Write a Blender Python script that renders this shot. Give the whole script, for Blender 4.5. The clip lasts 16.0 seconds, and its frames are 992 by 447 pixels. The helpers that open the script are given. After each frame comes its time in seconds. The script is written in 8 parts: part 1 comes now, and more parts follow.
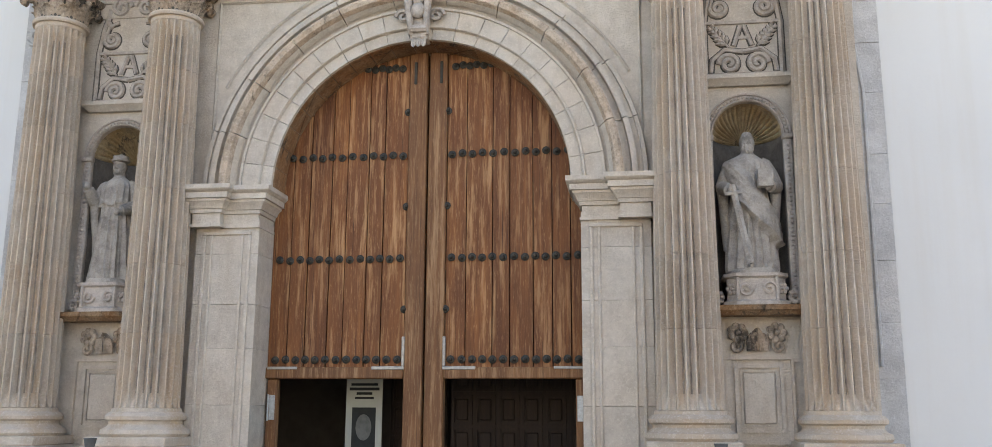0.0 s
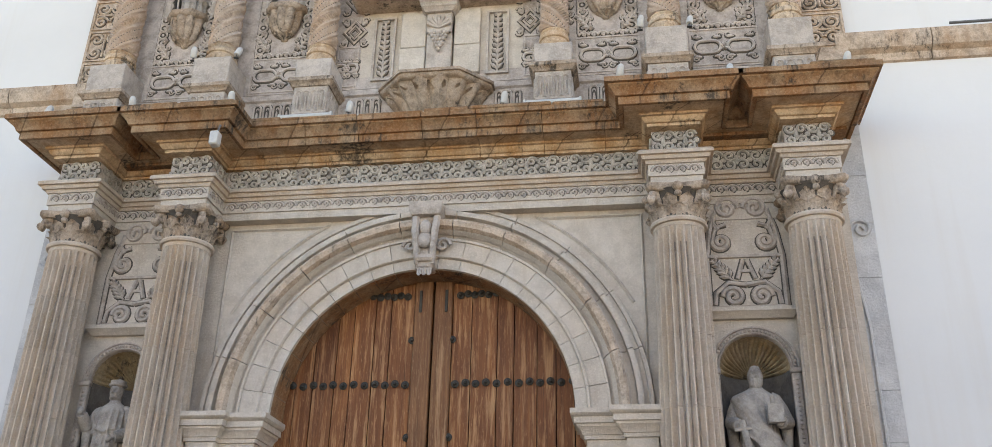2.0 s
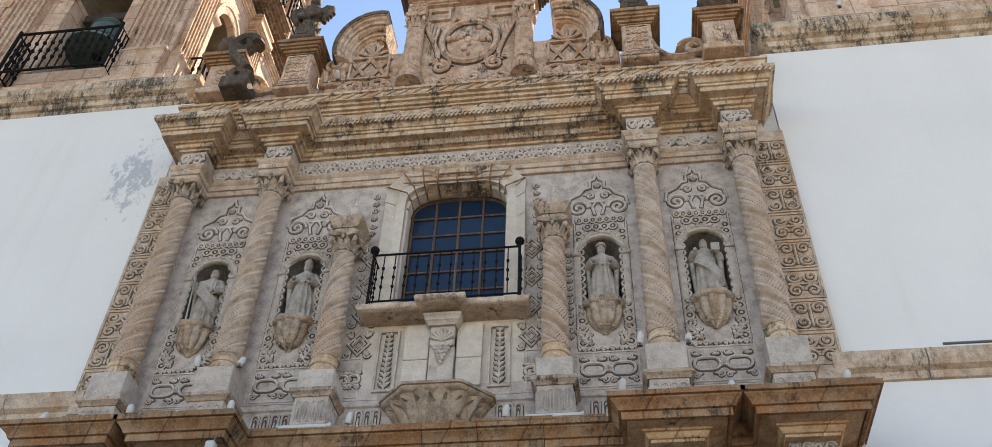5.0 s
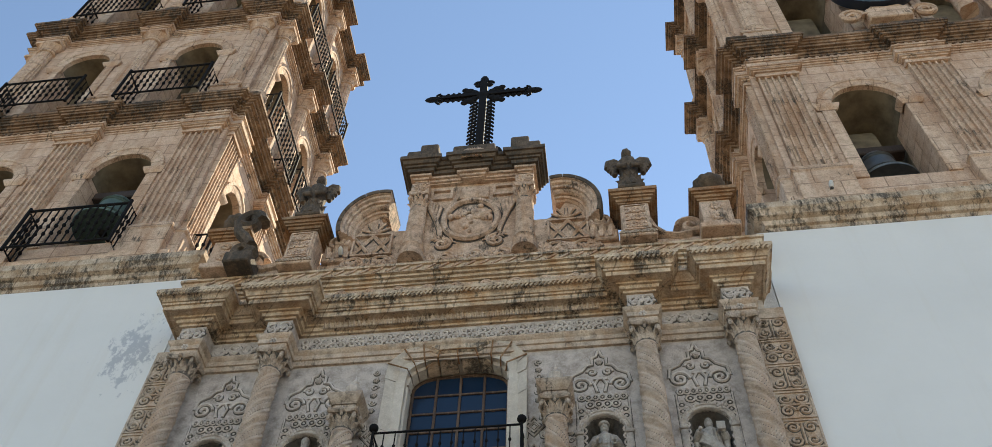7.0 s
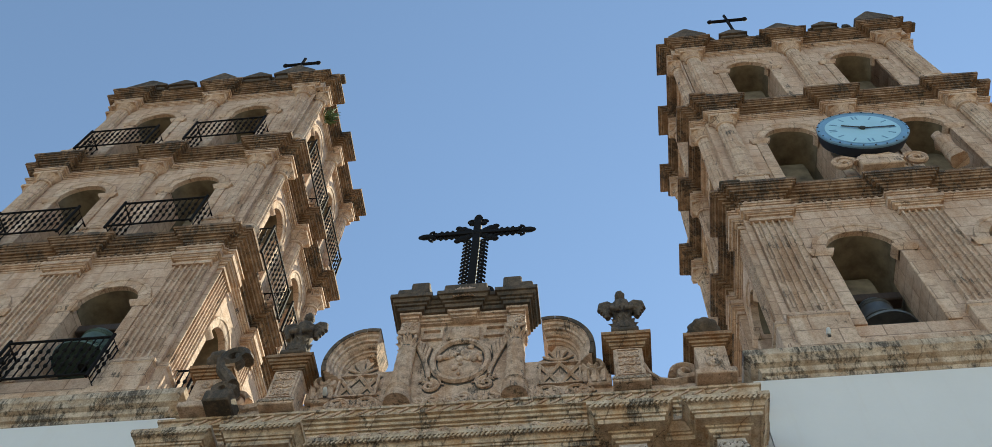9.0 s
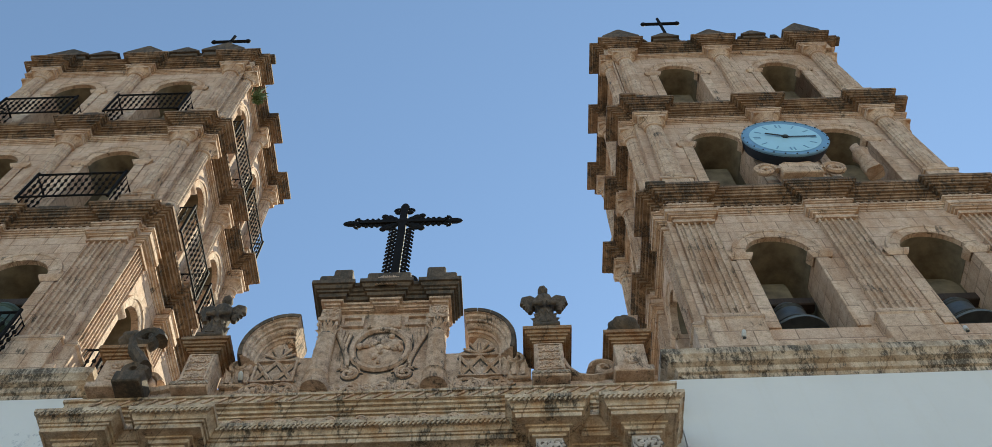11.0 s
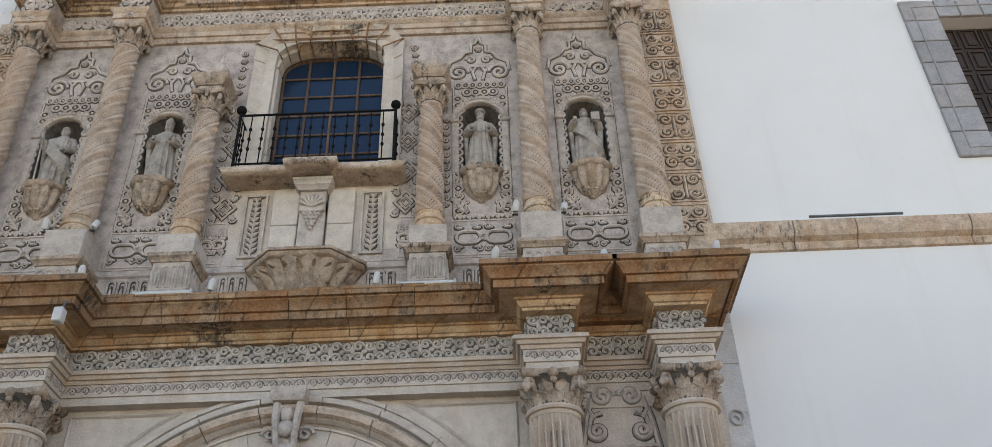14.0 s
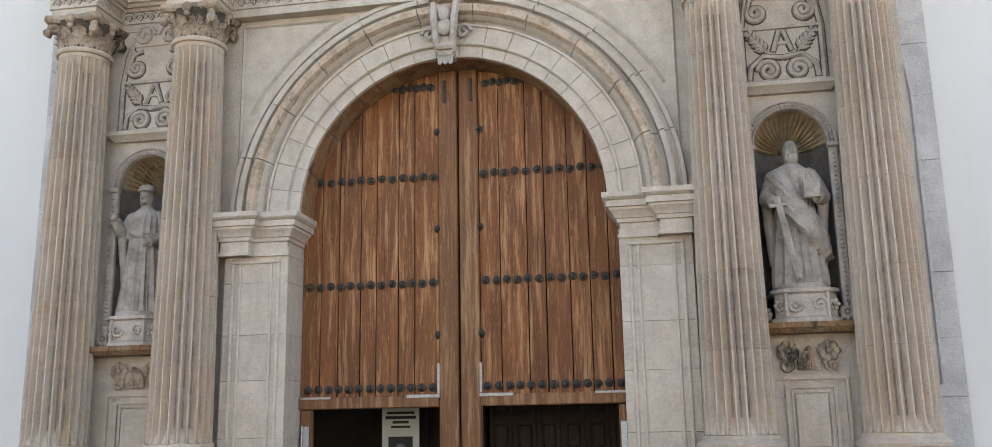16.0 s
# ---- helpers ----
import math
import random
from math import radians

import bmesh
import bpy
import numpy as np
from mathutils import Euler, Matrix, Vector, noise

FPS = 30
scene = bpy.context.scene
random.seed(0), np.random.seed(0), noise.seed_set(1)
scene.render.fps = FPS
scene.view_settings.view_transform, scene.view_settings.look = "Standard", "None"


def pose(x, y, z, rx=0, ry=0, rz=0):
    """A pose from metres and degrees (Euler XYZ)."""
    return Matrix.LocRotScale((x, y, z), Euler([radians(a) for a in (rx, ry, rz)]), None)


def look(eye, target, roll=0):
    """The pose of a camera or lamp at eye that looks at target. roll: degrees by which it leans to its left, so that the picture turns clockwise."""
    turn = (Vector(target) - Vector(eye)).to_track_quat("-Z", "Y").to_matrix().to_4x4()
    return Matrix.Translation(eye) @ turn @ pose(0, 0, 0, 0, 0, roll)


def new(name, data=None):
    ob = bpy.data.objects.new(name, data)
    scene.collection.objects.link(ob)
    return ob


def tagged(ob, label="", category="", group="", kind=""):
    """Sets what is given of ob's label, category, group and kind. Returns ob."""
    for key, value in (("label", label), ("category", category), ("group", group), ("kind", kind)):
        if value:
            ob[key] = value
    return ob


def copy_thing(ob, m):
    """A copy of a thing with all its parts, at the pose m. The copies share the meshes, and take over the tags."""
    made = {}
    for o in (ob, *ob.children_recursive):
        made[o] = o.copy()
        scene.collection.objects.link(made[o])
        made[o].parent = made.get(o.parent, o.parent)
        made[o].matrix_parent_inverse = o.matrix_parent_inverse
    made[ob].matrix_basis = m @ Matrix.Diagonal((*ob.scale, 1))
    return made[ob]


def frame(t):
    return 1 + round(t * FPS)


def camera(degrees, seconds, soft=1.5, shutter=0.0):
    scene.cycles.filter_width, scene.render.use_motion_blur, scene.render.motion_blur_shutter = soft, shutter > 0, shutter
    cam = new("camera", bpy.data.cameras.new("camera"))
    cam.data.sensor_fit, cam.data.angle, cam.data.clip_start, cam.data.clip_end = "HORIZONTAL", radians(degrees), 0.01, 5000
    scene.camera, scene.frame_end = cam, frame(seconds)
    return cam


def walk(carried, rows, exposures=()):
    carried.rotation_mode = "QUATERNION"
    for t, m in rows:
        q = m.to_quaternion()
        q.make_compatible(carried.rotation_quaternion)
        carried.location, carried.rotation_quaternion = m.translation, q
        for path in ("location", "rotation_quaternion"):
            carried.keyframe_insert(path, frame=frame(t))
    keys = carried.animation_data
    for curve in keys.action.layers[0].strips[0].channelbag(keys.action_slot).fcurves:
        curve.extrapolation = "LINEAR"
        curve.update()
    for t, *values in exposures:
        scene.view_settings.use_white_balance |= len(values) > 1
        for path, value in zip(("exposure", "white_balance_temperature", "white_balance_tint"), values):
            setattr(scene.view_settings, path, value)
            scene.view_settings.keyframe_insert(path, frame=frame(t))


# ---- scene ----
cam = camera(54.95, 16.0, soft=0.6)
PATH_ROWS = [
    (0.0, 2.347, -10.516, 1.489, 8.01, 11.34, 0.28),
    (0.5, 2.334, -10.509, 1.494, 8.03, 14.12, 0.64),
    (1.0, 2.345, -10.481, 1.513, 8.21, 17.66, 0.72),
    (1.5, 2.361, -10.447, 1.522, 8.45, 21.30, 1.10),
    (2.0, 2.397, -10.433, 1.555, 8.80, 24.84, 1.34),
    (2.5, 2.390, -10.432, 1.594, 8.92, 28.19, 1.57),
    (3.0, 2.369, -10.446, 1.640, 8.94, 31.33, 1.74),
    (3.5, 2.350, -10.455, 1.669, 8.96, 34.34, 1.85),
    (4.0, 2.331, -10.474, 1.665, 8.97, 37.24, 1.98),
    (4.2, 2.314, -10.453, 1.578, 8.98, 38.79, 2.11),
    (4.9, 2.298, -10.457, 1.513, 9.06, 43.08, 2.35),
    (5.6, 2.299, -10.462, 1.436, 9.20, 47.05, 2.56),
    (6.3, 2.284, -10.458, 1.418, 9.36, 50.76, 2.75),
    (6.5, 2.247, -10.460, 1.391, 9.29, 51.89, 2.77),
    (7.0, 2.218, -10.445, 1.457, 9.50, 54.36, 2.95),
    (7.5, 2.255, -10.432, 1.531, 9.90, 56.91, 3.54),
    (8.0, 2.273, -10.434, 1.605, 10.12, 59.39, 3.99),
    (8.5, 2.283, -10.416, 1.694, 10.37, 61.23, 4.49),
    (8.7, 2.288, -10.393, 1.750, 10.38, 61.73, 4.59),
    (9.4, 2.301, -10.381, 1.764, 9.08, 63.14, 3.96),
    (10.1, 2.305, -10.389, 1.761, 5.75, 63.66, 1.93),
    (10.8, 2.286, -10.377, 1.775, 1.67, 62.62, -0.63),
    (11.0, 2.275, -10.355, 1.795, 0.51, 62.04, -1.35),
    (11.5, 2.247, -10.321, 1.822, -2.07, 59.36, -2.67),
    (12.0, 2.173, -10.330, 1.723, -4.36, 55.08, -3.64),
    (12.5, 2.283, -10.383, 1.807, -5.53, 50.04, -4.01),
    (13.0, 2.397, -10.295, 1.650, -5.12, 45.75, -3.74),
    (13.5, 2.387, -10.175, 1.714, -3.48, 40.82, -3.14),
    (14.0, 2.427, -10.088, 1.698, 0.30, 36.00, -2.00),
    (14.5, 2.379, -10.071, 1.675, 3.69, 30.10, -1.44),
    (15.0, 2.336, -10.098, 1.669, 6.35, 24.15, -1.13),
    (15.5, 2.302, -10.137, 1.651, 8.37, 18.25, -1.02),
    (16.0, 2.302, -10.190, 1.627, 10.12, 12.22, -0.99),
]
walk(cam, [(t, pose(x, y, z, 90 + pitch, 0, yaw) @ pose(0, 0, 0, 0, 0, roll)) for t, x, y, z, yaw, pitch, roll in PATH_ROWS],
     exposures=[(0.0, 1.96, 8100, 10), (2.0, 1.83, 7980, 11), (4.0, 1.56, 7550, 11), (6.5, 1.09, 7250, 6), (8.5, 0.84, 7000, 0), (11.0, 0.80, 6900, -1), (12.5, 0.87, 7200, 5),
                (13.5, 1.23, 7350, 9), (14.5, 1.63, 7850, 11), (16.0, 1.95, 8120, 10)])

# ---- world and sun ----
SUN_DIR = Vector((0.38, 0.60, 0.80)).normalized()
world = bpy.data.worlds.new("sky")
scene.world = world
world.use_nodes = True
wn = world.node_tree
sky = wn.nodes.new("ShaderNodeTexSky")
sky.sky_type, sky.sun_disc = "NISHITA", False
sky.sun_elevation, sky.sun_rotation = math.asin(SUN_DIR.z), math.atan2(SUN_DIR.x, SUN_DIR.y)
sky.altitude, sky.dust_density, sky.air_density, sky.ozone_density = 1800, 0.05, 0.95, 0.45
wn.links.new(sky.outputs[0], wn.nodes["Background"].inputs[0])
wn.nodes["Background"].inputs[1].default_value = 0.15
sun = new("sun", bpy.data.lights.new("sun", "SUN"))
sun.data.energy, sun.data.angle, sun.data.color = 5.0, radians(0.53), (1.0, 0.90, 0.75)
sun.matrix_world = look(SUN_DIR * 80, (0, 0, 0))


# ---- materials ----
def material(name, rough=0.85, metal=0.0):
    m = bpy.data.materials.new(name)
    m.use_nodes = True
    b = m.node_tree.nodes["Principled BSDF"]
    b.inputs["Roughness"].default_value, b.inputs["Metallic"].default_value = rough, metal
    return m, m.node_tree, b


def node(nt, kind, **values):
    n = nt.nodes.new(kind)
    for k, v in values.items():
        n.inputs[k].default_value = v
    return n


def noise_of(nt, vec, scale, detail=5.0, rough=0.6):
    n = node(nt, "ShaderNodeTexNoise", Scale=scale, Detail=detail, Roughness=rough)
    nt.links.new(vec, n.inputs["Vector"])
    return n.outputs["Fac"]


def ramp(nt, fac, stops):
    r = nt.nodes.new("ShaderNodeValToRGB")
    e = r.color_ramp.elements
    for i, (p, c) in enumerate(stops):
        el = e[i] if i < 2 else e.new(p)
        el.position, el.color = p, (*c, 1) if len(c) == 3 else c
    nt.links.new(fac, r.inputs[0])
    return r.outputs[0]


def mixed(nt, fac, a, b, how="MIX"):
    m = nt.nodes.new("ShaderNodeMix")
    m.data_type, m.blend_type = "RGBA", how
    for val, sock in ((fac, m.inputs[0]), (a, m.inputs[6]), (b, m.inputs[7])):
        if isinstance(val, (int, float)):
            sock.default_value = val
        elif isinstance(val, tuple):
            sock.default_value = (*val, 1)
        else:
            nt.links.new(val, sock)
    return m.outputs[2]


def place_vec(nt, sx=1.0, sy=1.0, sz=1.0):
    g = nt.nodes.new("ShaderNodeNewGeometry")
    mp = nt.nodes.new("ShaderNodeMapping")
    mp.inputs["Scale"].default_value = (sx, sy, sz)
    nt.links.new(g.outputs["Position"], mp.inputs["Vector"])
    return mp.outputs[0]


def relief_bump(nt, b, height, strength, distance):
    bp = node(nt, "ShaderNodeBump", Strength=strength, Distance=distance)
    nt.links.new(height, bp.inputs["Height"])
    nt.links.new(bp.outputs[0], b.inputs["Normal"])
    return bp


W3 = ((0.0, (0, 0, 0)), (1.0, (1, 1, 1)))


def stone(name, base, light, dark, stain=None, stain_at=0.55, lichen=0.0, joints=None, vary=0.0, grime=0.5, pits=0.0):
    """Dressed volcanic stone: mottled, pitted, with water streaks, ochre stains and black lichen."""
    m, nt, b = material(name, 0.9)
    p = place_vec(nt)
    streak = place_vec(nt, 3.0, 3.0, 0.45)
    big = noise_of(nt, p, 0.9, 6)
    mid = noise_of(nt, p, 6.0, 6, 0.65)
    fine = noise_of(nt, p, 55.0, 4, 0.7)
    col = mixed(nt, ramp(nt, big, ((0.35, (0, 0, 0)), (0.68, (1, 1, 1)))), base, light)
    col = mixed(nt, ramp(nt, mid, ((0.42, (0, 0, 0)), (0.72, (grime, grime, grime)))), col, dark)
    if stain:
        s = noise_of(nt, streak, 1.1, 6, 0.6)
        col = mixed(nt, ramp(nt, s, ((stain_at - 0.1, (0, 0, 0)), (stain_at + 0.12, (0.85, 0.85, 0.85)))), col, stain)
    if lichen:
        l = noise_of(nt, streak, 4.5, 9, 0.75)
        l2 = noise_of(nt, p, 1.6, 4)
        both = nt.nodes.new("ShaderNodeMath")
        both.operation = "MULTIPLY"
        nt.links.new(l, both.inputs[0])
        nt.links.new(l2, both.inputs[1])
        lo = 0.36 - 0.13 * lichen
        col = mixed(nt, ramp(nt, both.outputs[0], ((lo, (0, 0, 0)), (lo + 0.07, (0.9, 0.9, 0.9)))), col, (0.045, 0.038, 0.03))
    if vary:
        o = nt.nodes.new("ShaderNodeObjectInfo")
        col = mixed(nt, vary, col, ramp(nt, o.outputs["Random"], ((0.0, (0.55, 0.5, 0.46)), (0.5, (1, 1, 1)), (1.0, (1.0, 0.84, 0.7)))), "MULTIPLY")
    col = mixed(nt, ramp(nt, fine, ((0.3, (0.28, 0.28, 0.28)), (0.5, (0, 0, 0)))), col, dark)
    # coarse grains: open pits and pale crystals
    grain = noise_of(nt, p, 34.0, 4, 0.7)
    col = mixed(nt, ramp(nt, grain, ((0.34, (pits, pits, pits)), (0.45, (0, 0, 0)))), col, tuple(q * 0.55 for q in dark))
    col = mixed(nt, ramp(nt, grain, ((0.52, (0, 0, 0)), (0.70, (0.45, 0.45, 0.45)))), col, tuple(min(0.75, q * 1.15) for q in light))
    height = mixed(nt, 0.5, mixed(nt, 0.45, mid, fine), grain)
    if joints:
        g = nt.nodes.new("ShaderNodeNewGeometry")
        sep = nt.nodes.new("ShaderNodeSeparateXYZ")
        nt.links.new(g.outputs["Position"], sep.inputs[0])
        add = nt.nodes.new("ShaderNodeMath")
        nt.links.new(sep.outputs[0], add.inputs[0])
        nt.links.new(sep.outputs[1], add.inputs[1])
        cmb = nt.nodes.new("ShaderNodeCombineXYZ")
        nt.links.new(add.outputs[0], cmb.inputs[0])
        nt.links.new(sep.outputs[2], cmb.inputs[1])
        br = node(nt, "ShaderNodeTexBrick", Scale=1.0)
        br.inputs["Brick Width"].default_value, br.inputs["Row Height"].default_value = joints
        br.inputs["Mortar Size"].default_value, br.inputs["Mortar Smooth"].default_value = 0.013, 0.25
        br.inputs["Color1"].default_value, br.inputs["Color2"].default_value = (1, 1, 1, 1), (0.70, 0.66, 0.62, 1)
        br.inputs["Mortar"].default_value = (0.25, 0.21, 0.18, 1)
        nt.links.new(cmb.outputs[0], br.inputs["Vector"])
        col = mixed(nt, 0.6, col, br.outputs["Color"], "MULTIPLY")
        height = mixed(nt, 0.5, height, br.outputs["Color"])
    nt.links.new(col, b.inputs["Base Color"])
    relief_bump(nt, b, height, 0.95, 0.03)
    return m


STONE = stone("cream_stone", (0.55, 0.485, 0.41), (0.65, 0.59, 0.52), (0.33, 0.28, 0.23), stain=(0.47, 0.39, 0.31), stain_at=0.64, vary=0.2)
STONE_COLUMN = stone("pink_cream_stone", (0.57, 0.475, 0.385), (0.65, 0.575, 0.495), (0.33, 0.27, 0.215), stain=(0.53, 0.40, 0.285), stain_at=0.55, vary=0.3)
STONE_GREY = stone("grey_stone", (0.47, 0.465, 0.465), (0.63, 0.625, 0.62), (0.29, 0.285, 0.285), vary=0.12)
STONE_CAPITAL = stone("sooty_capital_stone", (0.44, 0.345, 0.265), (0.56, 0.46, 0.37), (0.10, 0.078, 0.058), stain=(0.30, 0.19, 0.11), stain_at=0.58, lichen=0.5, grime=0.9, pits=0.4)
STONE_CARVED = stone("carved_stone", (0.46, 0.395, 0.34), (0.57, 0.505, 0.45), (0.20, 0.17, 0.145), grime=0.7)
STONE_SLATE = stone("blue_grey_frame_stone", (0.30, 0.30, 0.31), (0.42, 0.42, 0.43), (0.17, 0.17, 0.175), vary=0.4)
STONE_CARVED_GREY = stone("carved_grey_stone", (0.53, 0.46, 0.41), (0.63, 0.565, 0.51), (0.22, 0.18, 0.15), grime=0.7)
STONE_GROUND = stone("sooty_grey_ground_stone", (0.47, 0.405, 0.365), (0.58, 0.515, 0.47), (0.18, 0.145, 0.12), grime=0.8)
# Dark stone of niche backs and upper shells; their shade is in the colour.
STONE_NICHE = stone("shaded_niche_stone", (0.14, 0.125, 0.11), (0.21, 0.19, 0.17), (0.06, 0.053, 0.046), grime=0.8)
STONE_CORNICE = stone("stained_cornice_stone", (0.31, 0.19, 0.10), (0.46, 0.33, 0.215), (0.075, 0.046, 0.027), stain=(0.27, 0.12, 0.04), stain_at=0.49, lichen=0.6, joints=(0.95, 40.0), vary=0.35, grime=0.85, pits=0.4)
STONE_TOP = stone("cream_upper_cornice", (0.60, 0.45, 0.31), (0.70, 0.57, 0.43), (0.12, 0.083, 0.055), stain=(0.42, 0.245, 0.12), stain_at=0.57, lichen=0.62, joints=(1.1, 40.0), grime=0.75, pits=0.4)
STONE_UPPER = stone("brown_carved_stone", (0.53, 0.41, 0.31), (0.63, 0.52, 0.42), (0.16, 0.12, 0.088), stain=(0.41, 0.26, 0.155), stain_at=0.59, lichen=0.35, grime=0.75, pits=0.3)
STONE_TWIST = stone("pink_twisted_column_stone", (0.49, 0.375, 0.295), (0.57, 0.47, 0.39), (0.21, 0.155, 0.115), stain=(0.44, 0.30, 0.205), stain_at=0.55, grime=0.7)
STONE_PEDIMENT = stone("weathered_pediment_stone", (0.57, 0.385, 0.27), (0.69, 0.52, 0.395), (0.13, 0.085, 0.058), stain=(0.38, 0.21, 0.11), stain_at=0.58, lichen=0.5, grime=0.8, pits=0.45)
STONE_DARK = stone("blackened_top_stone", (0.085, 0.058, 0.038), (0.16, 0.115, 0.078), (0.022, 0.017, 0.012), lichen=0.9, grime=0.9)
STONE_TOWER = stone("pinkish_tower_ashlar", (0.60, 0.405, 0.285), (0.71, 0.54, 0.42), (0.22, 0.132, 0.088), stain=(0.44, 0.255, 0.15), stain_at=0.61, joints=(0.78, 0.42), pits=0.35, grime=0.45)
STONE_BLOCK = stone("pinkish_tower_block", (0.60, 0.405, 0.285), (0.71, 0.54, 0.42), (0.22, 0.132, 0.088), stain=(0.44, 0.255, 0.15), stain_at=0.61, pits=0.35, vary=0.6, grime=0.45)
STONE_TOWER_TRIM = stone("tower_moulding_stone", (0.60, 0.41, 0.285), (0.72, 0.55, 0.42), (0.18, 0.11, 0.072), stain=(0.40, 0.22, 0.12), stain_at=0.58, lichen=0.3, joints=(0.9, 0.47), grime=0.55, pits=0.4)
STONE_LEDGE = stone("cream_lichened_ledge", (0.64, 0.51, 0.38), (0.72, 0.61, 0.49), (0.22, 0.165, 0.12), stain=(0.40, 0.27, 0.165), stain_at=0.55, lichen=0.95, joints=(1.05, 40.0), vary=0.3, grime=0.8, pits=0.4)
STONE_TOWER_LIP = stone("lichened_tower_cornice", (0.28, 0.17, 0.10), (0.42, 0.285, 0.185), (0.06, 0.04, 0.028), stain=(0.18, 0.10, 0.05), stain_at=0.5, lichen=0.9, joints=(0.85, 40.0), grime=0.9, pits=0.4)
STONE_SHELL = stone("ochre_shell_stone", (0.43, 0.33, 0.20), (0.52, 0.43, 0.30), (0.17, 0.13, 0.085), stain=(0.36, 0.24, 0.105), stain_at=0.5, lichen=0.35, grime=0.8, pits=0.3)
STONE_STATUE = stone("pale_grey_statue_stone", (0.38, 0.34, 0.30), (0.49, 0.45, 0.405), (0.15, 0.132, 0.115), grime=0.8)


# Near-black tone that paints shade along carvings, in grooves and between leaves.
SHADE_DARK = stone("painted_shade", (0.095, 0.083, 0.07), (0.155, 0.135, 0.115), (0.045, 0.04, 0.034), grime=0.8)


STONE_FRIEZE = stone("lead_grey_frieze_stone", (0.46, 0.42, 0.365), (0.56, 0.52, 0.465), (0.16, 0.148, 0.132), grime=0.8)


def plaster(name, patch=None):
    m, nt, b = material(name, 0.92)
    p = place_vec(nt)
    big = noise_of(nt, p, 0.35, 5)
    streak = noise_of(nt, place_vec(nt, 2.2, 2.2, 0.12), 1.0, 6)
    fine = noise_of(nt, p, 9.0, 6, 0.7)
    col = mixed(nt, ramp(nt, big, ((0.35, (0, 0, 0)), (0.7, (1, 1, 1)))), (0.63, 0.63, 0.622), (0.69, 0.687, 0.677))
    col = mixed(nt, ramp(nt, streak, ((0.56, (0, 0, 0)), (0.8, (0.35, 0.35, 0.35)))), col, (0.56, 0.51, 0.44))
    col = mixed(nt, ramp(nt, fine, ((0.58, (0, 0, 0)), (0.8, (0.18, 0.18, 0.18)))), col, (0.6, 0.58, 0.55))
    if patch:
        # peeling flakes round one spot of the wall
        d = nt.nodes.new("ShaderNodeVectorMath")
        d.operation = "DISTANCE"
        nt.links.new(place_vec(nt, 1.0, 1.0, 0.55), d.inputs[0])
        d.inputs[1].default_value = (patch[0], patch[1], patch[2] * 0.55)
        near = ramp(nt, d.outputs["Value"], ((0.1, (0.34, 0.34, 0.34)), (1.5, (0, 0, 0))))
        sc = nt.nodes.new("ShaderNodeMath")
        sc.operation = "ADD"
        nt.links.new(noise_of(nt, place_vec(nt, 2.0, 1.0, 1.3), 2.6, 8, 0.72), sc.inputs[0])
        nt.links.new(near, sc.inputs[1])
        col = mixed(nt, ramp(nt, sc.outputs[0], ((0.74, (0, 0, 0)), (0.80, (0.8, 0.8, 0.8)))), col, (0.36, 0.38, 0.42))
    nt.links.new(col, b.inputs["Base Color"])
    relief_bump(nt, b, fine, 0.25, 0.01)
    return m


PLASTER = plaster("white_limewash")
PLASTER_PEELING = plaster("white_limewash_peeling", patch=(-5.75, 0.0, 13.35))


def wood(name, a, bcol, worn, wear=0.56, vary=0.6):
    m, nt, b = material(name, 0.72)
    grain = noise_of(nt, place_vec(nt, 30, 30, 0.8), 1.0, 8, 0.7)
    patchy = noise_of(nt, place_vec(nt, 15, 15, 1.0), 1.0, 8, 0.7)
    fleck = noise_of(nt, place_vec(nt, 85, 85, 7), 1.0, 6, 0.75)
    crack = noise_of(nt, place_vec(nt, 60, 60, 0.7), 1.0, 5, 0.6)
    tone = noise_of(nt, place_vec(nt, 3, 3, 0.8), 1.0, 5, 0.6)
    col = mixed(nt, ramp(nt, grain, ((0.36, (0, 0, 0)), (0.62, (1, 1, 1)))), a, bcol)
    col = mixed(nt, ramp(nt, tone, ((0.36, (0.85, 0.85, 0.85)), (0.6, (0, 0, 0)))), col, a)
    col = mixed(nt, ramp(nt, patchy, ((wear - 0.05, (0, 0, 0)), (wear + 0.08, (0.7, 0.7, 0.7)))), col, worn)
    col = mixed(nt, ramp(nt, fleck, ((0.55, (0, 0, 0)), (0.66, (0.62, 0.62, 0.62)))), col, worn)
    col = mixed(nt, ramp(nt, crack, ((0.30, (0.9, 0.9, 0.9)), (0.36, (0, 0, 0)))), col, tuple(q * 0.3 for q in a))
    if vary:
        o = nt.nodes.new("ShaderNodeObjectInfo")
        col = mixed(nt, vary, col, ramp(nt, o.outputs["Random"], ((0.0, (0.62, 0.55, 0.5)), (1.0, (1.0, 0.95, 0.88)))), "MULTIPLY")
    nt.links.new(col, b.inputs["Base Color"])
    relief_bump(nt, b, mixed(nt, 0.5, grain, fleck), 0.5, 0.012)
    return m


WOOD = wood("weathered_door_wood", (0.145, 0.048, 0.013), (0.30, 0.115, 0.033), (0.58, 0.33, 0.16), wear=0.55, vary=0.7)
WOOD_FRAME = wood("door_rail_wood", (0.13, 0.052, 0.019), (0.27, 0.125, 0.05), (0.42, 0.25, 0.13), vary=0.25)
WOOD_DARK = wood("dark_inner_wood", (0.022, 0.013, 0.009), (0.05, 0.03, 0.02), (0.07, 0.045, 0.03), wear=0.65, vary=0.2)
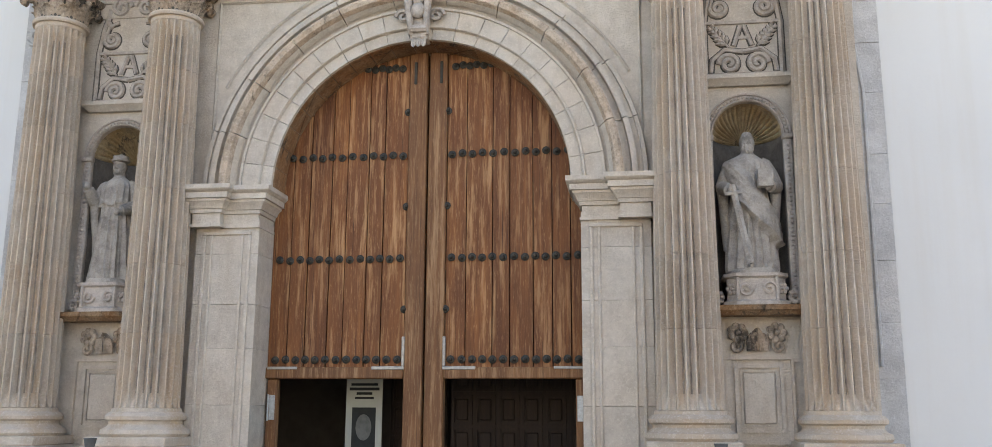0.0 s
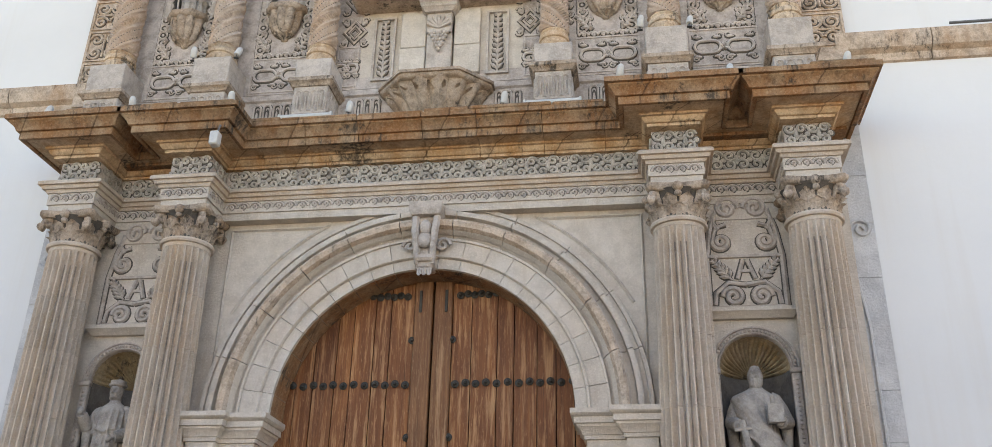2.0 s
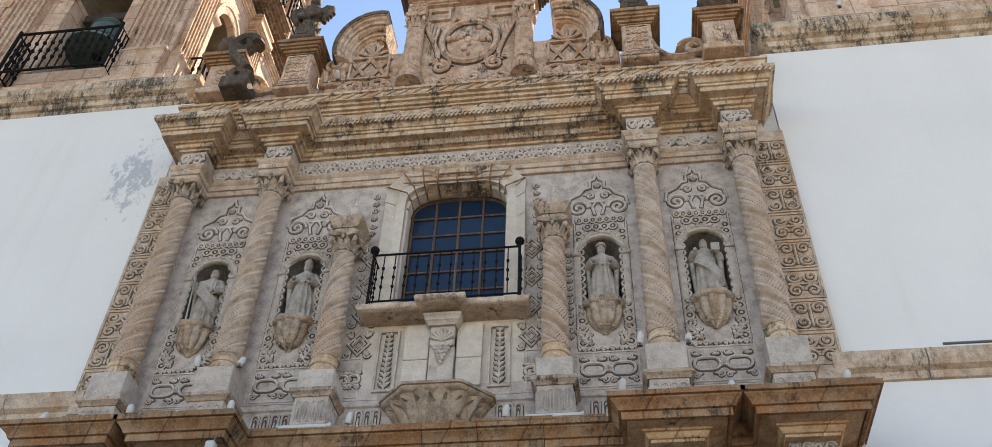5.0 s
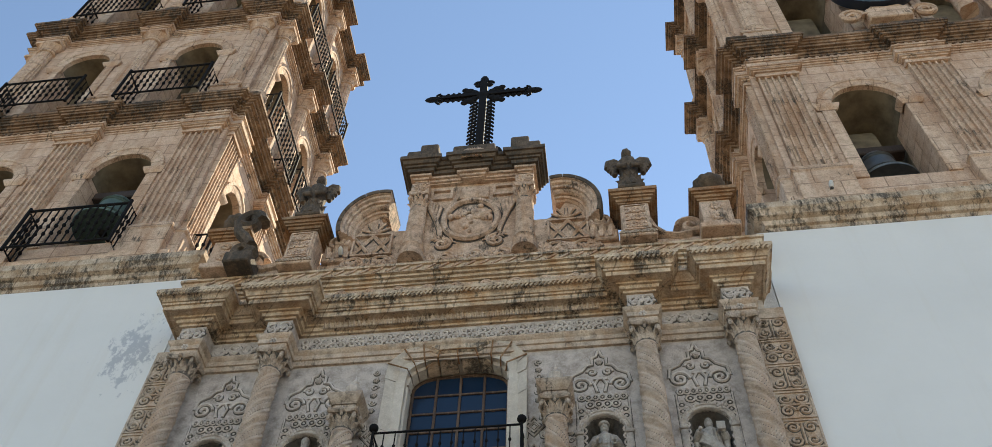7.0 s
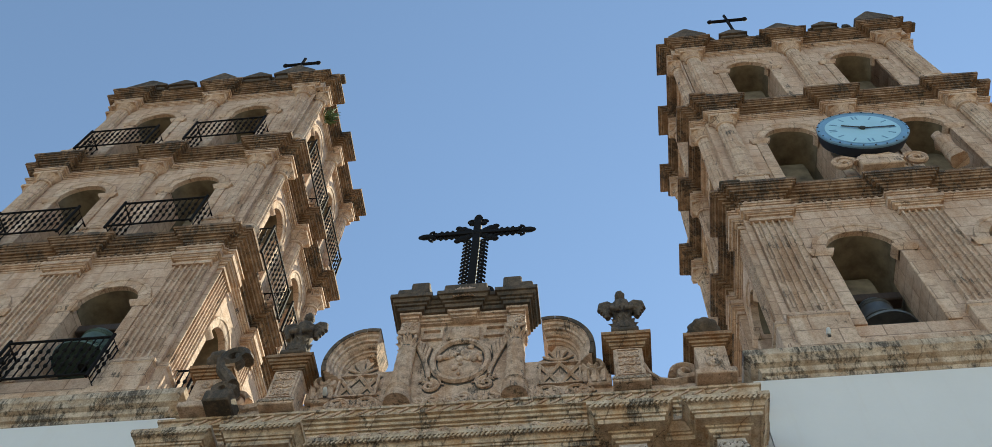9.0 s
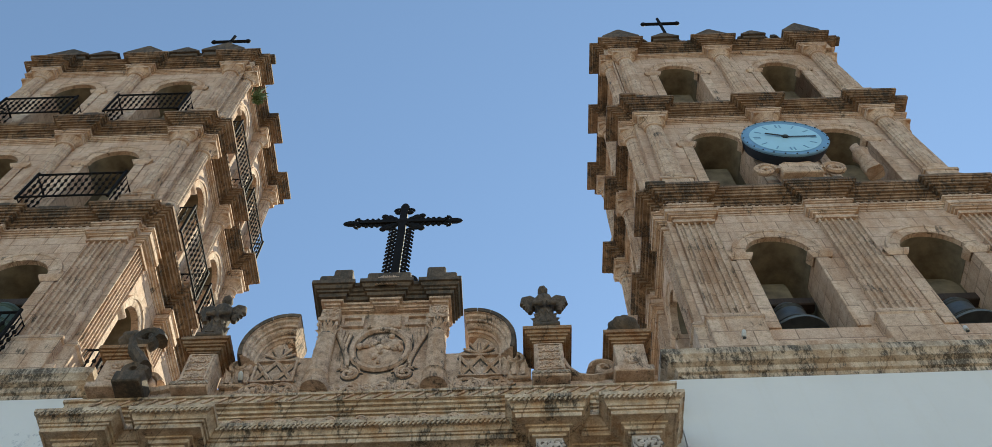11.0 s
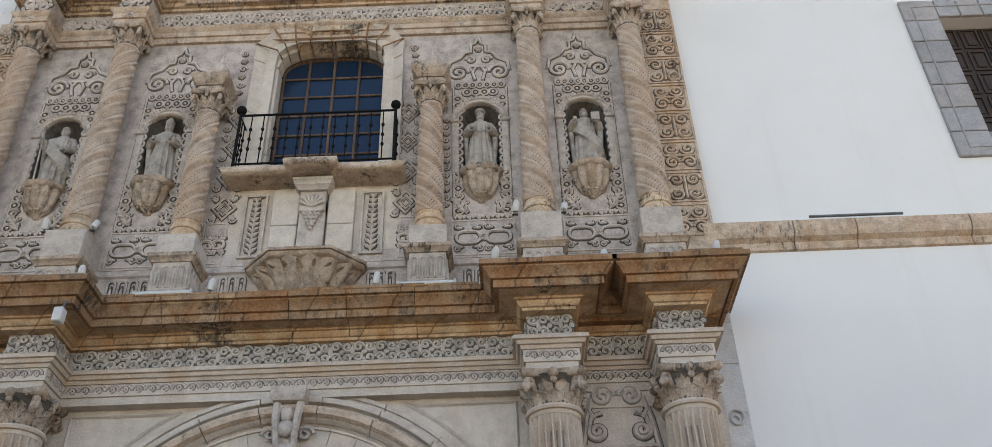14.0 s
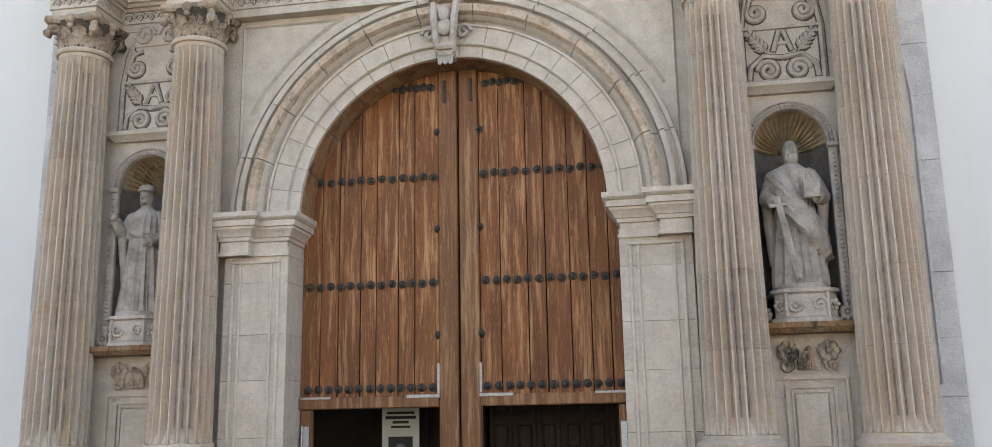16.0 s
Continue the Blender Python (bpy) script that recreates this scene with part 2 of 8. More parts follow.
WOOD_WINDOW = wood("brown_window_wood", (0.06, 0.033, 0.02), (0.11, 0.065, 0.04), (0.18, 0.12, 0.08), vary=0.2)


def plain(name, col, rough=0.6, metal=0.0, scale=12.0, amount=0.35, bump=0.2):
    m, nt, b = material(name, rough, metal)
    n = noise_of(nt, place_vec(nt), scale, 6, 0.65)
    c2 = tuple(c * (1 - amount) for c in col)
    nt.links.new(mixed(nt, ramp(nt, n, ((0.38, (0, 0, 0)), (0.7, (1, 1, 1)))), col, c2), b.inputs["Base Color"])
    relief_bump(nt, b, n, bump, 0.004)
    return m


IRON = plain("black_wrought_iron", (0.009, 0.008, 0.008), 0.75, 0.0)
IRON.node_tree.nodes["Principled BSDF"].inputs["Specular IOR Level"].default_value = 0.12
IRON_STUD = plain("greenish_iron_stud", (0.06, 0.056, 0.047), 0.55, 0.5, 30)
IRON_PLATE = plain("pale_worn_metal_strap", (0.42, 0.40, 0.37), 0.5, 0.5, 25)
HINGE = plain("galvanised_hinge", (0.50, 0.53, 0.55), 0.45, 0.6, 25)
BRONZE = plain("dark_bronze", (0.12, 0.135, 0.145), 0.5, 0.6, 6)
BRONZE_GREEN = plain("green_patina_bronze", (0.09, 0.14, 0.125), 0.65, 0.3, 6)
LAMP_WHITE = plain("white_lamp_housing", (0.55, 0.54, 0.51), 0.5, 0.0, 20, 0.15)
CABLE = plain("grey_cable", (0.12, 0.12, 0.12), 0.7)
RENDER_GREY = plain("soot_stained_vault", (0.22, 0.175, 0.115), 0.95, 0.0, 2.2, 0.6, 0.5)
PAPER = plain("printed_banner", (0.50, 0.53, 0.49), 0.7, 0.0, 3, 0.12, 0.05)
INK = plain("dark_ink", (0.03, 0.035, 0.035), 0.8)
INK_GREY = plain("grey_ink", (0.18, 0.19, 0.185), 0.8)
CLOCK_FACE = plain("pale_blue_dial", (0.36, 0.62, 0.76), 0.35, 0.0, 2, 0.08, 0.0)
CLOCK_RIM = plain("blue_clock_rim", (0.16, 0.33, 0.52), 0.4, 0.0, 4, 0.2, 0.0)
CLOCK_DARK = plain("dark_blue_clock_drum", (0.02, 0.03, 0.05), 0.45, 0.0, 4, 0.2, 0.0)
LEAF = plain("green_weed", (0.07, 0.11, 0.03), 0.7)
PAVING = stone("plaza_paving", (0.28, 0.22, 0.165), (0.34, 0.275, 0.21), (0.17, 0.135, 0.10), joints=(0.9, 0.6))
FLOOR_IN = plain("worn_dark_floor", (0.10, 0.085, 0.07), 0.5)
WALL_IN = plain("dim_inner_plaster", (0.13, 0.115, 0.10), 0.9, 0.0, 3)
GLASS, _gt, _gb = material("blue_reflecting_glass", 0.06)
_gb.inputs["Base Color"].default_value = (0.008, 0.022, 0.05, 1)
_gb.inputs["Specular IOR Level"].default_value = 0.42
relief_bump(_gt, _gb, noise_of(_gt, place_vec(_gt), 3.0, 2), 0.06, 0.02)


# ---- mesh tools ----
class Shape:
    """Gathers vertices and faces of one mesh."""

    def __init__(self):
        self.v, self.f = [], []

    def add(self, verts, faces):
        o = len(self.v)
        self.v += [tuple(p) for p in verts]
        self.f += [tuple(i + o for i in f) for f in faces]
        return self

    def box(self, x0, x1, y0, y1, z0, z1, c=0.0):
        if c <= 0:
            p = [(x, y, z) for z in (z0, z1) for y in (y0, y1) for x in (x0, x1)]
            return self.add(p, [(0, 2, 3, 1), (4, 5, 7, 6), (0, 1, 5, 4), (2, 6, 7, 3), (0, 4, 6, 2), (1, 3, 7, 5)])
        v, idx = [], {}
        lo, hi = (x0, y0, z0), (x1, y1, z1)
        for sx in (0, 1):
            for sy in (0, 1):
                for sz in (0, 1):
                    s = (sx, sy, sz)
                    for a in range(3):
                        q = [(hi[k] if s[k] else lo[k]) if k == a else ((hi[k] - c) if s[k] else (lo[k] + c)) for k in range(3)]
                        idx[(s, a)] = len(v)
                        v.append(q)
        f = []
        for a in range(3):
            b, d = (a + 1) % 3, (a + 2) % 3
            for side in (0, 1):
                loop = []
                for (p, q) in ((0, 0), (1, 0), (1, 1), (0, 1)):
                    s = [0, 0, 0]
                    s[a], s[b], s[d] = side, p, q
                    loop.append(idx[(tuple(s), a)])
                f.append(tuple(loop if side else loop[::-1]))
            for p in (0, 1):
                for q in (0, 1):
                    s0, s1 = [0, 0, 0], [0, 0, 0]
                    s0[b], s0[d], s1[b], s1[d], s1[a] = p, q, p, q, 1
                    loop = [idx[(tuple(s0), b)], idx[(tuple(s1), b)], idx[(tuple(s1), d)], idx[(tuple(s0), d)]]
                    f.append(tuple(loop if p == q else loop[::-1])[::-1])
        for s in [(i, j, k) for i in (0, 1) for j in (0, 1) for k in (0, 1)]:
            loop = [idx[(s, 0)], idx[(s, 1)], idx[(s, 2)]]
            f.append(tuple(loop if sum(s) % 2 else loop[::-1]))
        return self.add(v, f)

    def prism(self, loops, y0, y1):
        """Outline (and holes) in x, z, from depth y0 to y1."""
        from mathutils.geometry import tessellate_polygon
        flat = [p for l in loops for p in l]
        tris = tessellate_polygon([[Vector((x, z, 0)) for x, z in l] for l in loops])
        n = len(flat)
        v = [(x, y0, z) for x, z in flat] + [(x, y1, z) for x, z in flat]
        f = []
        for a, b, c in tris:
            (ax, az), (bx, bz), (cx, cz) = flat[a], flat[b], flat[c]
            if (bx - ax) * (cz - az) - (bz - az) * (cx - ax) < 0:
                b, c = c, b
            f += [(a, b, c), (n + a, n + c, n + b)]
        o = 0
        for k, l in enumerate(loops):
            m = len(l)
            area = sum(l[i][0] * l[(i + 1) % m][1] - l[(i + 1) % m][0] * l[i][1] for i in range(m))
            ccw = (area > 0) == (k == 0)
            for i in range(m):
                a, b = o + i, o + (i + 1) % m
                f.append((b, a, n + a, n + b) if ccw else (a, b, n + b, n + a))
            o += m
        return self.add(v, f)

    def moulding(self, path, prof, closed=False):
        """Profile (out, z) run along a plan path (x, y) with mitred corners; outward is to the right of the way."""
        n, m = len(path), len(prof)
        off = []
        for i in range(n):
            def nrm(a, b):
                d = Vector((path[b][0] - path[a][0], path[b][1] - path[a][1])).normalized()
                return Vector((d.y, -d.x))
            if closed:
                n1, n2 = nrm((i - 1) % n, i), nrm(i, (i + 1) % n)
            else:
                n1 = nrm(i - 1, i) if i else nrm(0, 1)
                n2 = nrm(i, i + 1) if i < n - 1 else n1
            off.append((n1 + n2) / max(0.2, 1 + n1.dot(n2)))
        v = [(path[i][0] + off[i].x * o, path[i][1] + off[i].y * o, z) for i in range(n) for o, z in prof]
        f = []
        for i in range(n if closed else n - 1):
            j = (i + 1) % n
            for k in range(m):
                l = (k + 1) % m
                f.append((i * m + k, j * m + k, j * m + l, i * m + l))
        if not closed:
            f += [tuple(range(m))[::-1], tuple((n - 1) * m + k for k in range(m))]
        return self.add(v, f)

    def lathe(self, prof, n=32, c=(0, 0, 0), a0=0.0, a1=2 * math.pi, warp=None, caps=True):
        """Turned body from (radius, z); warp(angle, z) scales the radius."""
        full = abs(a1 - a0 - 2 * math.pi) < 1e-6
        cols = n if full else n + 1
        v = []
        for r, z in prof:
            for i in range(cols):
                a = a0 + (a1 - a0) * i / n
                q = r * (warp(a, z) if warp else 1)
                v.append((c[0] + q * math.cos(a), c[1] + q * math.sin(a), c[2] + z))
        f = []
        for k in range(len(prof) - 1):
            for i in range(n):
                j = (i + 1) % cols
                f.append((k * cols + i, k * cols + j, (k + 1) * cols + j, (k + 1) * cols + i))
        if caps and full:
            f += [tuple(range(n))[::-1], tuple((len(prof) - 1) * cols + i for i in range(n))]
        return self.add(v, f)

    def tube(self, pts, r, n=6, flat=1.0, closed=False):
        """Round bar along points; r may be a function of the way 0..1; flat squeezes it in y."""
        P = [Vector(p) for p in pts]
        m = len(P)
        v = []
        up0 = None
        for i, p in enumerate(P):
            d = (P[(i + 1) % m] - P[i - 1]) if closed else (P[min(i + 1, m - 1)] - P[max(i - 1, 0)])
            d = d.normalized() if d.length > 1e-9 else Vector((0, 0, 1))
            ref = Vector((0, 1, 0)) if abs(d.y) < 0.9 else Vector((1, 0, 0))
            s = d.cross(ref).normalized()
            u = s.cross(d)
            q = r(i / max(1, m - 1)) if callable(r) else r
            for k in range(n):
                a = 2 * math.pi * k / n
                w = s * (q * math.cos(a)) + u * (q * math.sin(a))
                w.y *= flat
                v.append(p + w)
        f = []
        for i in range(m if closed else m - 1):
            j = (i + 1) % m
            for k in range(n):
                l = (k + 1) % n
                f.append((i * n + k, i * n + l, j * n + l, j * n + k))
        if not closed:
            f += [tuple(range(n))[::-1], tuple((m - 1) * n + k for k in range(n))]
        return self.add(v, f)

    def ring(self, cx, cz, prof, a0, a1, n):
        """Profile (radius, y) swept round an arch about (cx, cz), degrees from the +x side."""
        m = len(prof)
        v = []
        for i in range(n + 1):
            a = radians(a0 + (a1 - a0) * i / n)
            for r, y in prof:
                v.append((cx + r * math.cos(a), y, cz + r * math.sin(a)))
        f = []
        for i in range(n):
            for k in range(m):
                l = (k + 1) % m
                f.append((i * m + k, i * m + l, (i + 1) * m + l, (i + 1) * m + k))
        f += [tuple(range(m))[::-1], tuple(n * m + k for k in range(m))]
        return self.add(v, f)

    def ball(self, c, rx, ry, rz, n=12, warp=None):
        v, f = [], []
        rows = max(5, n // 2 + 1)
        for j in range(rows + 1):
            t = math.pi * j / rows
            for i in range(n):
                a = 2 * math.pi * i / n
                q = warp(a, t) if warp else 1
                v.append((c[0] + rx * q * math.sin(t) * math.cos(a), c[1] + ry * q * math.sin(t) * math.sin(a), c[2] + rz * q * math.cos(t)))
        for j in range(rows):
            for i in range(n):
                k = (i + 1) % n
                f.append((j * n + i, (j + 1) * n + i, (j + 1) * n + k, j * n + k))
        return self.add(v, f)

    def leaf(self, base, outv, length, width, curl=0.5, thick=0.012, lobes=3):
        """An upright carved leaf that bends outwards at its tip."""
        o = Vector(outv).normalized()
        s = Vector((0, 0, 1)).cross(o).normalized()
        b = Vector(base)
        rows, v = 7, []
        for side in (0, 1):
            for j in range(rows):
                t = j / (rows - 1)
                w = width * 0.5 * (0.75 + 0.35 * math.sin(t * math.pi)) * (1 - t ** 3 * 0.75) * (1 + 0.14 * math.cos(t * lobes * 2 * math.pi))
                out = curl * length * (t ** 2.2) * 0.75 + side * -thick
                up = length * (t - 0.22 * max(0, t - 0.6) ** 2 * 6)
                for k, q in enumerate((-1, -0.5, 0, 0.5, 1)):
                    v.append(b + s * (w * q) + o * (out + (0.018 if q == 0 else 0) - 0.04 * length * abs(q)) + Vector((0, 0, up)))
        f = []
        c = rows * 5
        for j in range(rows - 1):
            for k in range(4):
                a = j * 5 + k
                f.append((a, a + 1, a + 6, a + 5))
                f.append((c + a + 1, c + a, c + a + 5, c + a + 6))
            for k in (0, 4):
                a = j * 5 + k
                f.append((a, a + 5, c + a + 5, c + a))
        f.append(tuple((rows - 1) * 5 + k for k in range(5)) + tuple(c + (rows - 1) * 5 + k for k in range(4, -1, -1)))
        return self.add(v, f)

    def moved(self, m):
        self.v = [tuple(m @ Vector(p)) for p in self.v]
        return self

    def mesh(self, name, mat, sharp=38):
        me = bpy.data.meshes.new(name)
        me.from_pydata(self.v, [], self.f)
        me.validate()
        for p in me.polygons:
            p.use_smooth = True
        me.set_sharp_from_angle(angle=radians(sharp))
        me.materials.append(mat)
        return me


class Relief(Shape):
    """Carved relief that also gathers dark outlines painting shade along its foot."""

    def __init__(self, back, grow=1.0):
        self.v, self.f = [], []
        self.darker, self.back, self.grow = Shape(), back, grow

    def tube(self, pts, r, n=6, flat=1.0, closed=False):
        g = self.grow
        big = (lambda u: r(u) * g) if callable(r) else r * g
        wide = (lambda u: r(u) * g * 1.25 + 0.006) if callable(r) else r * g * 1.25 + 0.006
        # A wider flat dark copy behind the bar stands in for undercut shade.
        self.darker.tube([(p[0], self.back, p[2]) for p in pts], wide, 4, 0.22, closed)
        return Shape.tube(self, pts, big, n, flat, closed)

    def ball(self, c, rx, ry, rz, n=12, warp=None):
        self.darker.ball((c[0], self.back, c[2]), rx * 1.3 + 0.009, 0.006, rz * 1.3 + 0.009, 6)
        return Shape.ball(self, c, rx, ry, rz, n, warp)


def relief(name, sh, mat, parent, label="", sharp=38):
    """A carved part with its painted-shade outlines as a sub-part."""
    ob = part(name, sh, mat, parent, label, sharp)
    part("painted_shade", sh.darker, SHADE_DARK, ob, "dark outlines painting shade along the carving")
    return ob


def part(name, shape, mat, parent, label="", sharp=38, at=None):
    """One mesh object under a thing, in the thing's own coordinates."""
    ob = new(name, shape if isinstance(shape, bpy.types.Mesh) else shape.mesh(name, mat, sharp))
    ob.parent = parent
    if at is not None:
        ob.matrix_basis = at
    if label:
        ob["label"] = label
    return ob


def thing(name, loc, label, category, group="", kind="", rz=0):
    ob = new(name)
    ob.empty_display_size = 0.2
    ob.matrix_basis = pose(*loc, 0, 0, rz)
    return tagged(ob, label, category, group, kind)


def solid(name, shape, mat, label, category, group="", kind="", loc=(0, 0, 0), sharp=38):
    ob = new(name, shape.mesh(name, mat, sharp))
    ob.location = loc
    return tagged(ob, label, category, group, kind)


FLIP = Matrix.Diagonal((-1, 1, 1, 1))


def mirrored(ob):
    """The same thing on the other side of the axis of the front."""
    return copy_thing(ob, FLIP @ ob.matrix_basis)


def rect(x0, x1, z0, z1):
    return [(x0, z0), (x1, z0), (x1, z1), (x0, z1)]


def arched(cx, hw, z0, zs, rise=None, n=20):
    rise = hw if rise is None else rise
    return [(cx - hw, z0), (cx + hw, z0)] + [(cx + hw * math.cos(math.pi * i / n), zs + rise * math.sin(math.pi * i / n)) for i in range(n + 1)]


def spiral(cx, cz, r, y, turns=1.5, start=0.0, way=1, n=None, r_end=0.12):
    n = n or int(14 * turns) + 2
    return [(cx + r * (1 - (1 - r_end) * i / n) * math.cos(radians(start) + way * 2 * math.pi * turns * i / n), y,
             cz + r * (1 - (1 - r_end) * i / n) * math.sin(radians(start) + way * 2 * math.pi * turns * i / n)) for i in range(n + 1)]


def arc_pts(cx, cz, r, y, a0, a1, n=12, rz=None):
    rz = rz or r
    return [(cx + r * math.cos(radians(a0 + (a1 - a0) * i / n)), y, cz + rz * math.sin(radians(a0 + (a1 - a0) * i / n))) for i in range(n + 1)]

# ---- the large structure ----
solid("ground", Shape().box(-600, 600, -600, 600, -0.4, 0.0), PAVING, "pale stone paving of the plaza before the church", "ground", kind="structure")

YW = -0.12  # front plane of the portal wall
NICHE_LOW, NICHE_UP = 3.67, (2.2, 3.66)
holes = [arched(0, 1.92, -0.2, 4.05)]
# Unseen wall, added opposite the church to bounce sunlight onto its front.
solid("wall_bounce", Shape().box(-45, 45, -32.6, -32, 0, 8.5), PLASTER, "unseen limewashed wall across the plaza, added to bounce light onto the front", "wall", kind="structure")
for s in (-1, 1):
    holes.append(arched(s * NICHE_LOW, 0.38, 2.62, 4.52))
    for nx in NICHE_UP:
        holes.append(arched(s * nx, 0.30, 9.78, 10.74))


def flat_head(x, hw=0.78, rise=0.42, foot=12.02):
    """Height of the choir window's head, nearly flat with rounded shoulders."""
    return foot + rise * max(0.0, 1 - abs(x / hw) ** 3) ** (1 / 3)


holes.append([(-0.81, 9.70), (0.81, 9.70)] + [(0.81 * math.cos(math.pi * i / 24), flat_head(0.81 * math.cos(math.pi * i / 24), 0.81, 0.46)) for i in range(25)])
door_gap = holes.pop(0)
outline = [(-4.88, 0.0), (-1.92, 0.0)] + door_gap[2:][::-1] + [(1.92, 0.0), (4.88, 0.0), (4.88, 15.0), (-4.88, 15.0)]
wall_portal = solid("wall_portal", Shape().prism([outline] + holes, YW, 0.55), STONE, "cream stone wall of the carved church portal", "wall", kind="structure")

for s, nm, mt in ((1, "wall_east", PLASTER), (-1, "wall_west", PLASTER_PEELING)):
    gap = [rect(s * 9.9 - 0.70 if s > 0 else -10.6, s * 9.9 + 0.70 if s > 0 else -9.2, 10.24, 12.56)]
    if s > 0:
        gap = [rect(9.2, 10.57, 10.24, 12.56)]
        out = rect(5.16, 14.8, 0.0, 15.25)
        sh = Shape().prism([out] + gap, 0.0, 0.9)
    else:
        sh = Shape().prism([rect(-14.8, -5.16, 0.0, 15.25)], 0.0, 0.9)
    sh.box(s * 5.16 if s > 0 else -6.0, 6.0 if s > 0 else s * 5.16, 0.902, 8.4, 0.0, 15.25)
    sh.box(13.9 if s > 0 else -14.8, 14.8 if s > 0 else -13.9, 0.902, 8.4, 0.0, 15.25)
    sh.box(min(s * 6.0, s * 13.9), max(s * 6.0, s * 13.9), 7.6, 8.4, 0.0, 15.25)
    wall = solid(nm, sh, mt, "smooth white limewashed base wall of the bell tower", "wall", kind="structure")
    # string course at the height of the upper storey
    trim = thing("trim_string_course", (0, 0, 0), "weathered cream stone string course across the white wall", "trim", kind="structure")
    x = 5.0
    k = 0
    while x < 14.7:
        w = (1.15, 0.8, 1.45, 1.0)[k % 4]
        x1 = min(x + w, 14.8)
        a, b = (x + 0.006, x1 - 0.006) if s > 0 else (-x1 + 0.006, -x - 0.006)
        p = Shape().moulding([(a, 0.02), (b, 0.02)], [(0, 8.40), (0.06, 8.42), (0.07, 8.52), (0.15, 8.56), (0.19, 8.66), (0.19, 8.78), (0.14, 8.81), (0, 8.83)])
        part("block", p, STONE_UPPER, trim)
        x, k = x1, k + 1

# body of the nave behind the portal, and the vestibule
nave = Shape().box(-5.16, 5.16, 0.56, 8.4, 15.0, 15.3).box(-5.16, 5.16, 7.9, 8.4, 0, 14.99)
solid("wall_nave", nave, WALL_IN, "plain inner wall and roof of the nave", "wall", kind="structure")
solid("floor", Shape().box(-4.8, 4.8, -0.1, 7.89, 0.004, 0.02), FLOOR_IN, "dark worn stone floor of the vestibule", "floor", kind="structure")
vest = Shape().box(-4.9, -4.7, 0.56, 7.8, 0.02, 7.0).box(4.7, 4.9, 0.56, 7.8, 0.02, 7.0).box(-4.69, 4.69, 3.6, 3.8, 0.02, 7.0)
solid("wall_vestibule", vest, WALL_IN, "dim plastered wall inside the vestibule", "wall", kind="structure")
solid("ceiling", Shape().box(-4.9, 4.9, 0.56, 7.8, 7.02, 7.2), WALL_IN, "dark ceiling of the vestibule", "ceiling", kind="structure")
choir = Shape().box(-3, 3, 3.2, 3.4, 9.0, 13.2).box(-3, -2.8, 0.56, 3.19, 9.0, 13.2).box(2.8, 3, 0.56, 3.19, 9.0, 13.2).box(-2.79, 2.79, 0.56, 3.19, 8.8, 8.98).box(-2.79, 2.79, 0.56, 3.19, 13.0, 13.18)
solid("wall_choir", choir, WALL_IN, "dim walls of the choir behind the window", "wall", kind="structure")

# grey ashlar strips that edge the portal, block by block
for s in (-1, 1):
    edge = thing("trim_ashlar_edge", (s * 5.0, 0, 0), "grey ashlar edging strip beside the portal", "trim", kind="structure")
    z, k = 0.0, 0
    while z < 8.38:
        h = (0.62, 0.55, 0.7, 0.58, 0.66)[k % 5]
        z1 = min(z + h, 8.38)
        a, b = sorted((-0.145 * s, 0.155 * s))
        part("block", Shape().box(a, b, -0.055 - 0.003 * (k % 2), 0.2, z + 0.0015, z1 - 0.0015, 0.004), STONE_GREY, edge)
        z, k = z1, k + 1
    back = Shape().box(-0.14, 0.14, -0.01, 0.3, 0, 15.0)
    part("backing", back, STONE_GREY, edge)
    # raised scroll on the strip at the height of the capitals
    sc = Shape().tube(spiral(0.0, 6.15, 0.13, -0.07, 1.6, 200, -s), 0.022, 6)
    sc.tube([(-0.12 * s, -0.07, 6.1), (-0.13 * s, -0.07, 5.6), (-0.06 * s, -0.07, 5.0), (-0.07 * s, -0.07, 2.0)], 0.02, 6)
    part("scroll", sc, STONE_GREY, edge)

# ---- ornament makers: they add carved relief to a shape ----
def scroll_cell(sh, x, z, w, h, y, r=0.02):
    """Two facing S scrolls with a bud between them."""
    q = min(w * 0.25, h * 0.44)
    for sx in (-1, 1):
        for sz in (-1, 1):
            sh.tube(spiral(x + sx * w * 0.25, z + sz * (h * 0.5 - q), q, y, 1.35, 90 - 90 * sz, sx * sz), r, 5, 0.9)
    sh.ball((x, y, z), r * 1.5, r, h * 0.22, 6)
    sh.ball((x + w * 0.5, y, z), r * 1.8, r, h * 0.12, 6)


def scroll_band(sh, x0, x1, z0, z1, y, cells, r=0.02):
    w = (x1 - x0) / cells
    for i in range(cells):
        scroll_cell(sh, x0 + w * (i + 0.5), (z0 + z1) / 2, w, (z1 - z0) * 0.92, y, r)
    return sh


def wave_band(sh, x0, x1, z0, z1, y, cells, r=0.014):
    """A running wave of arcs with drops, as on the architrave."""
    w, h = (x1 - x0) / cells, z1 - z0
    for i in range(cells):
        c = x0 + w * (i + 0.5)
        sh.tube(arc_pts(c, z0 + h * 0.25, w * 0.5, y, 0, 180, 8, h * 0.6), r, 5)
        sh.tube(spiral(c, z0 + h * 0.4, w * 0.22, y, 1.1, -90, 1, 10), r * 0.9, 5)
    return sh


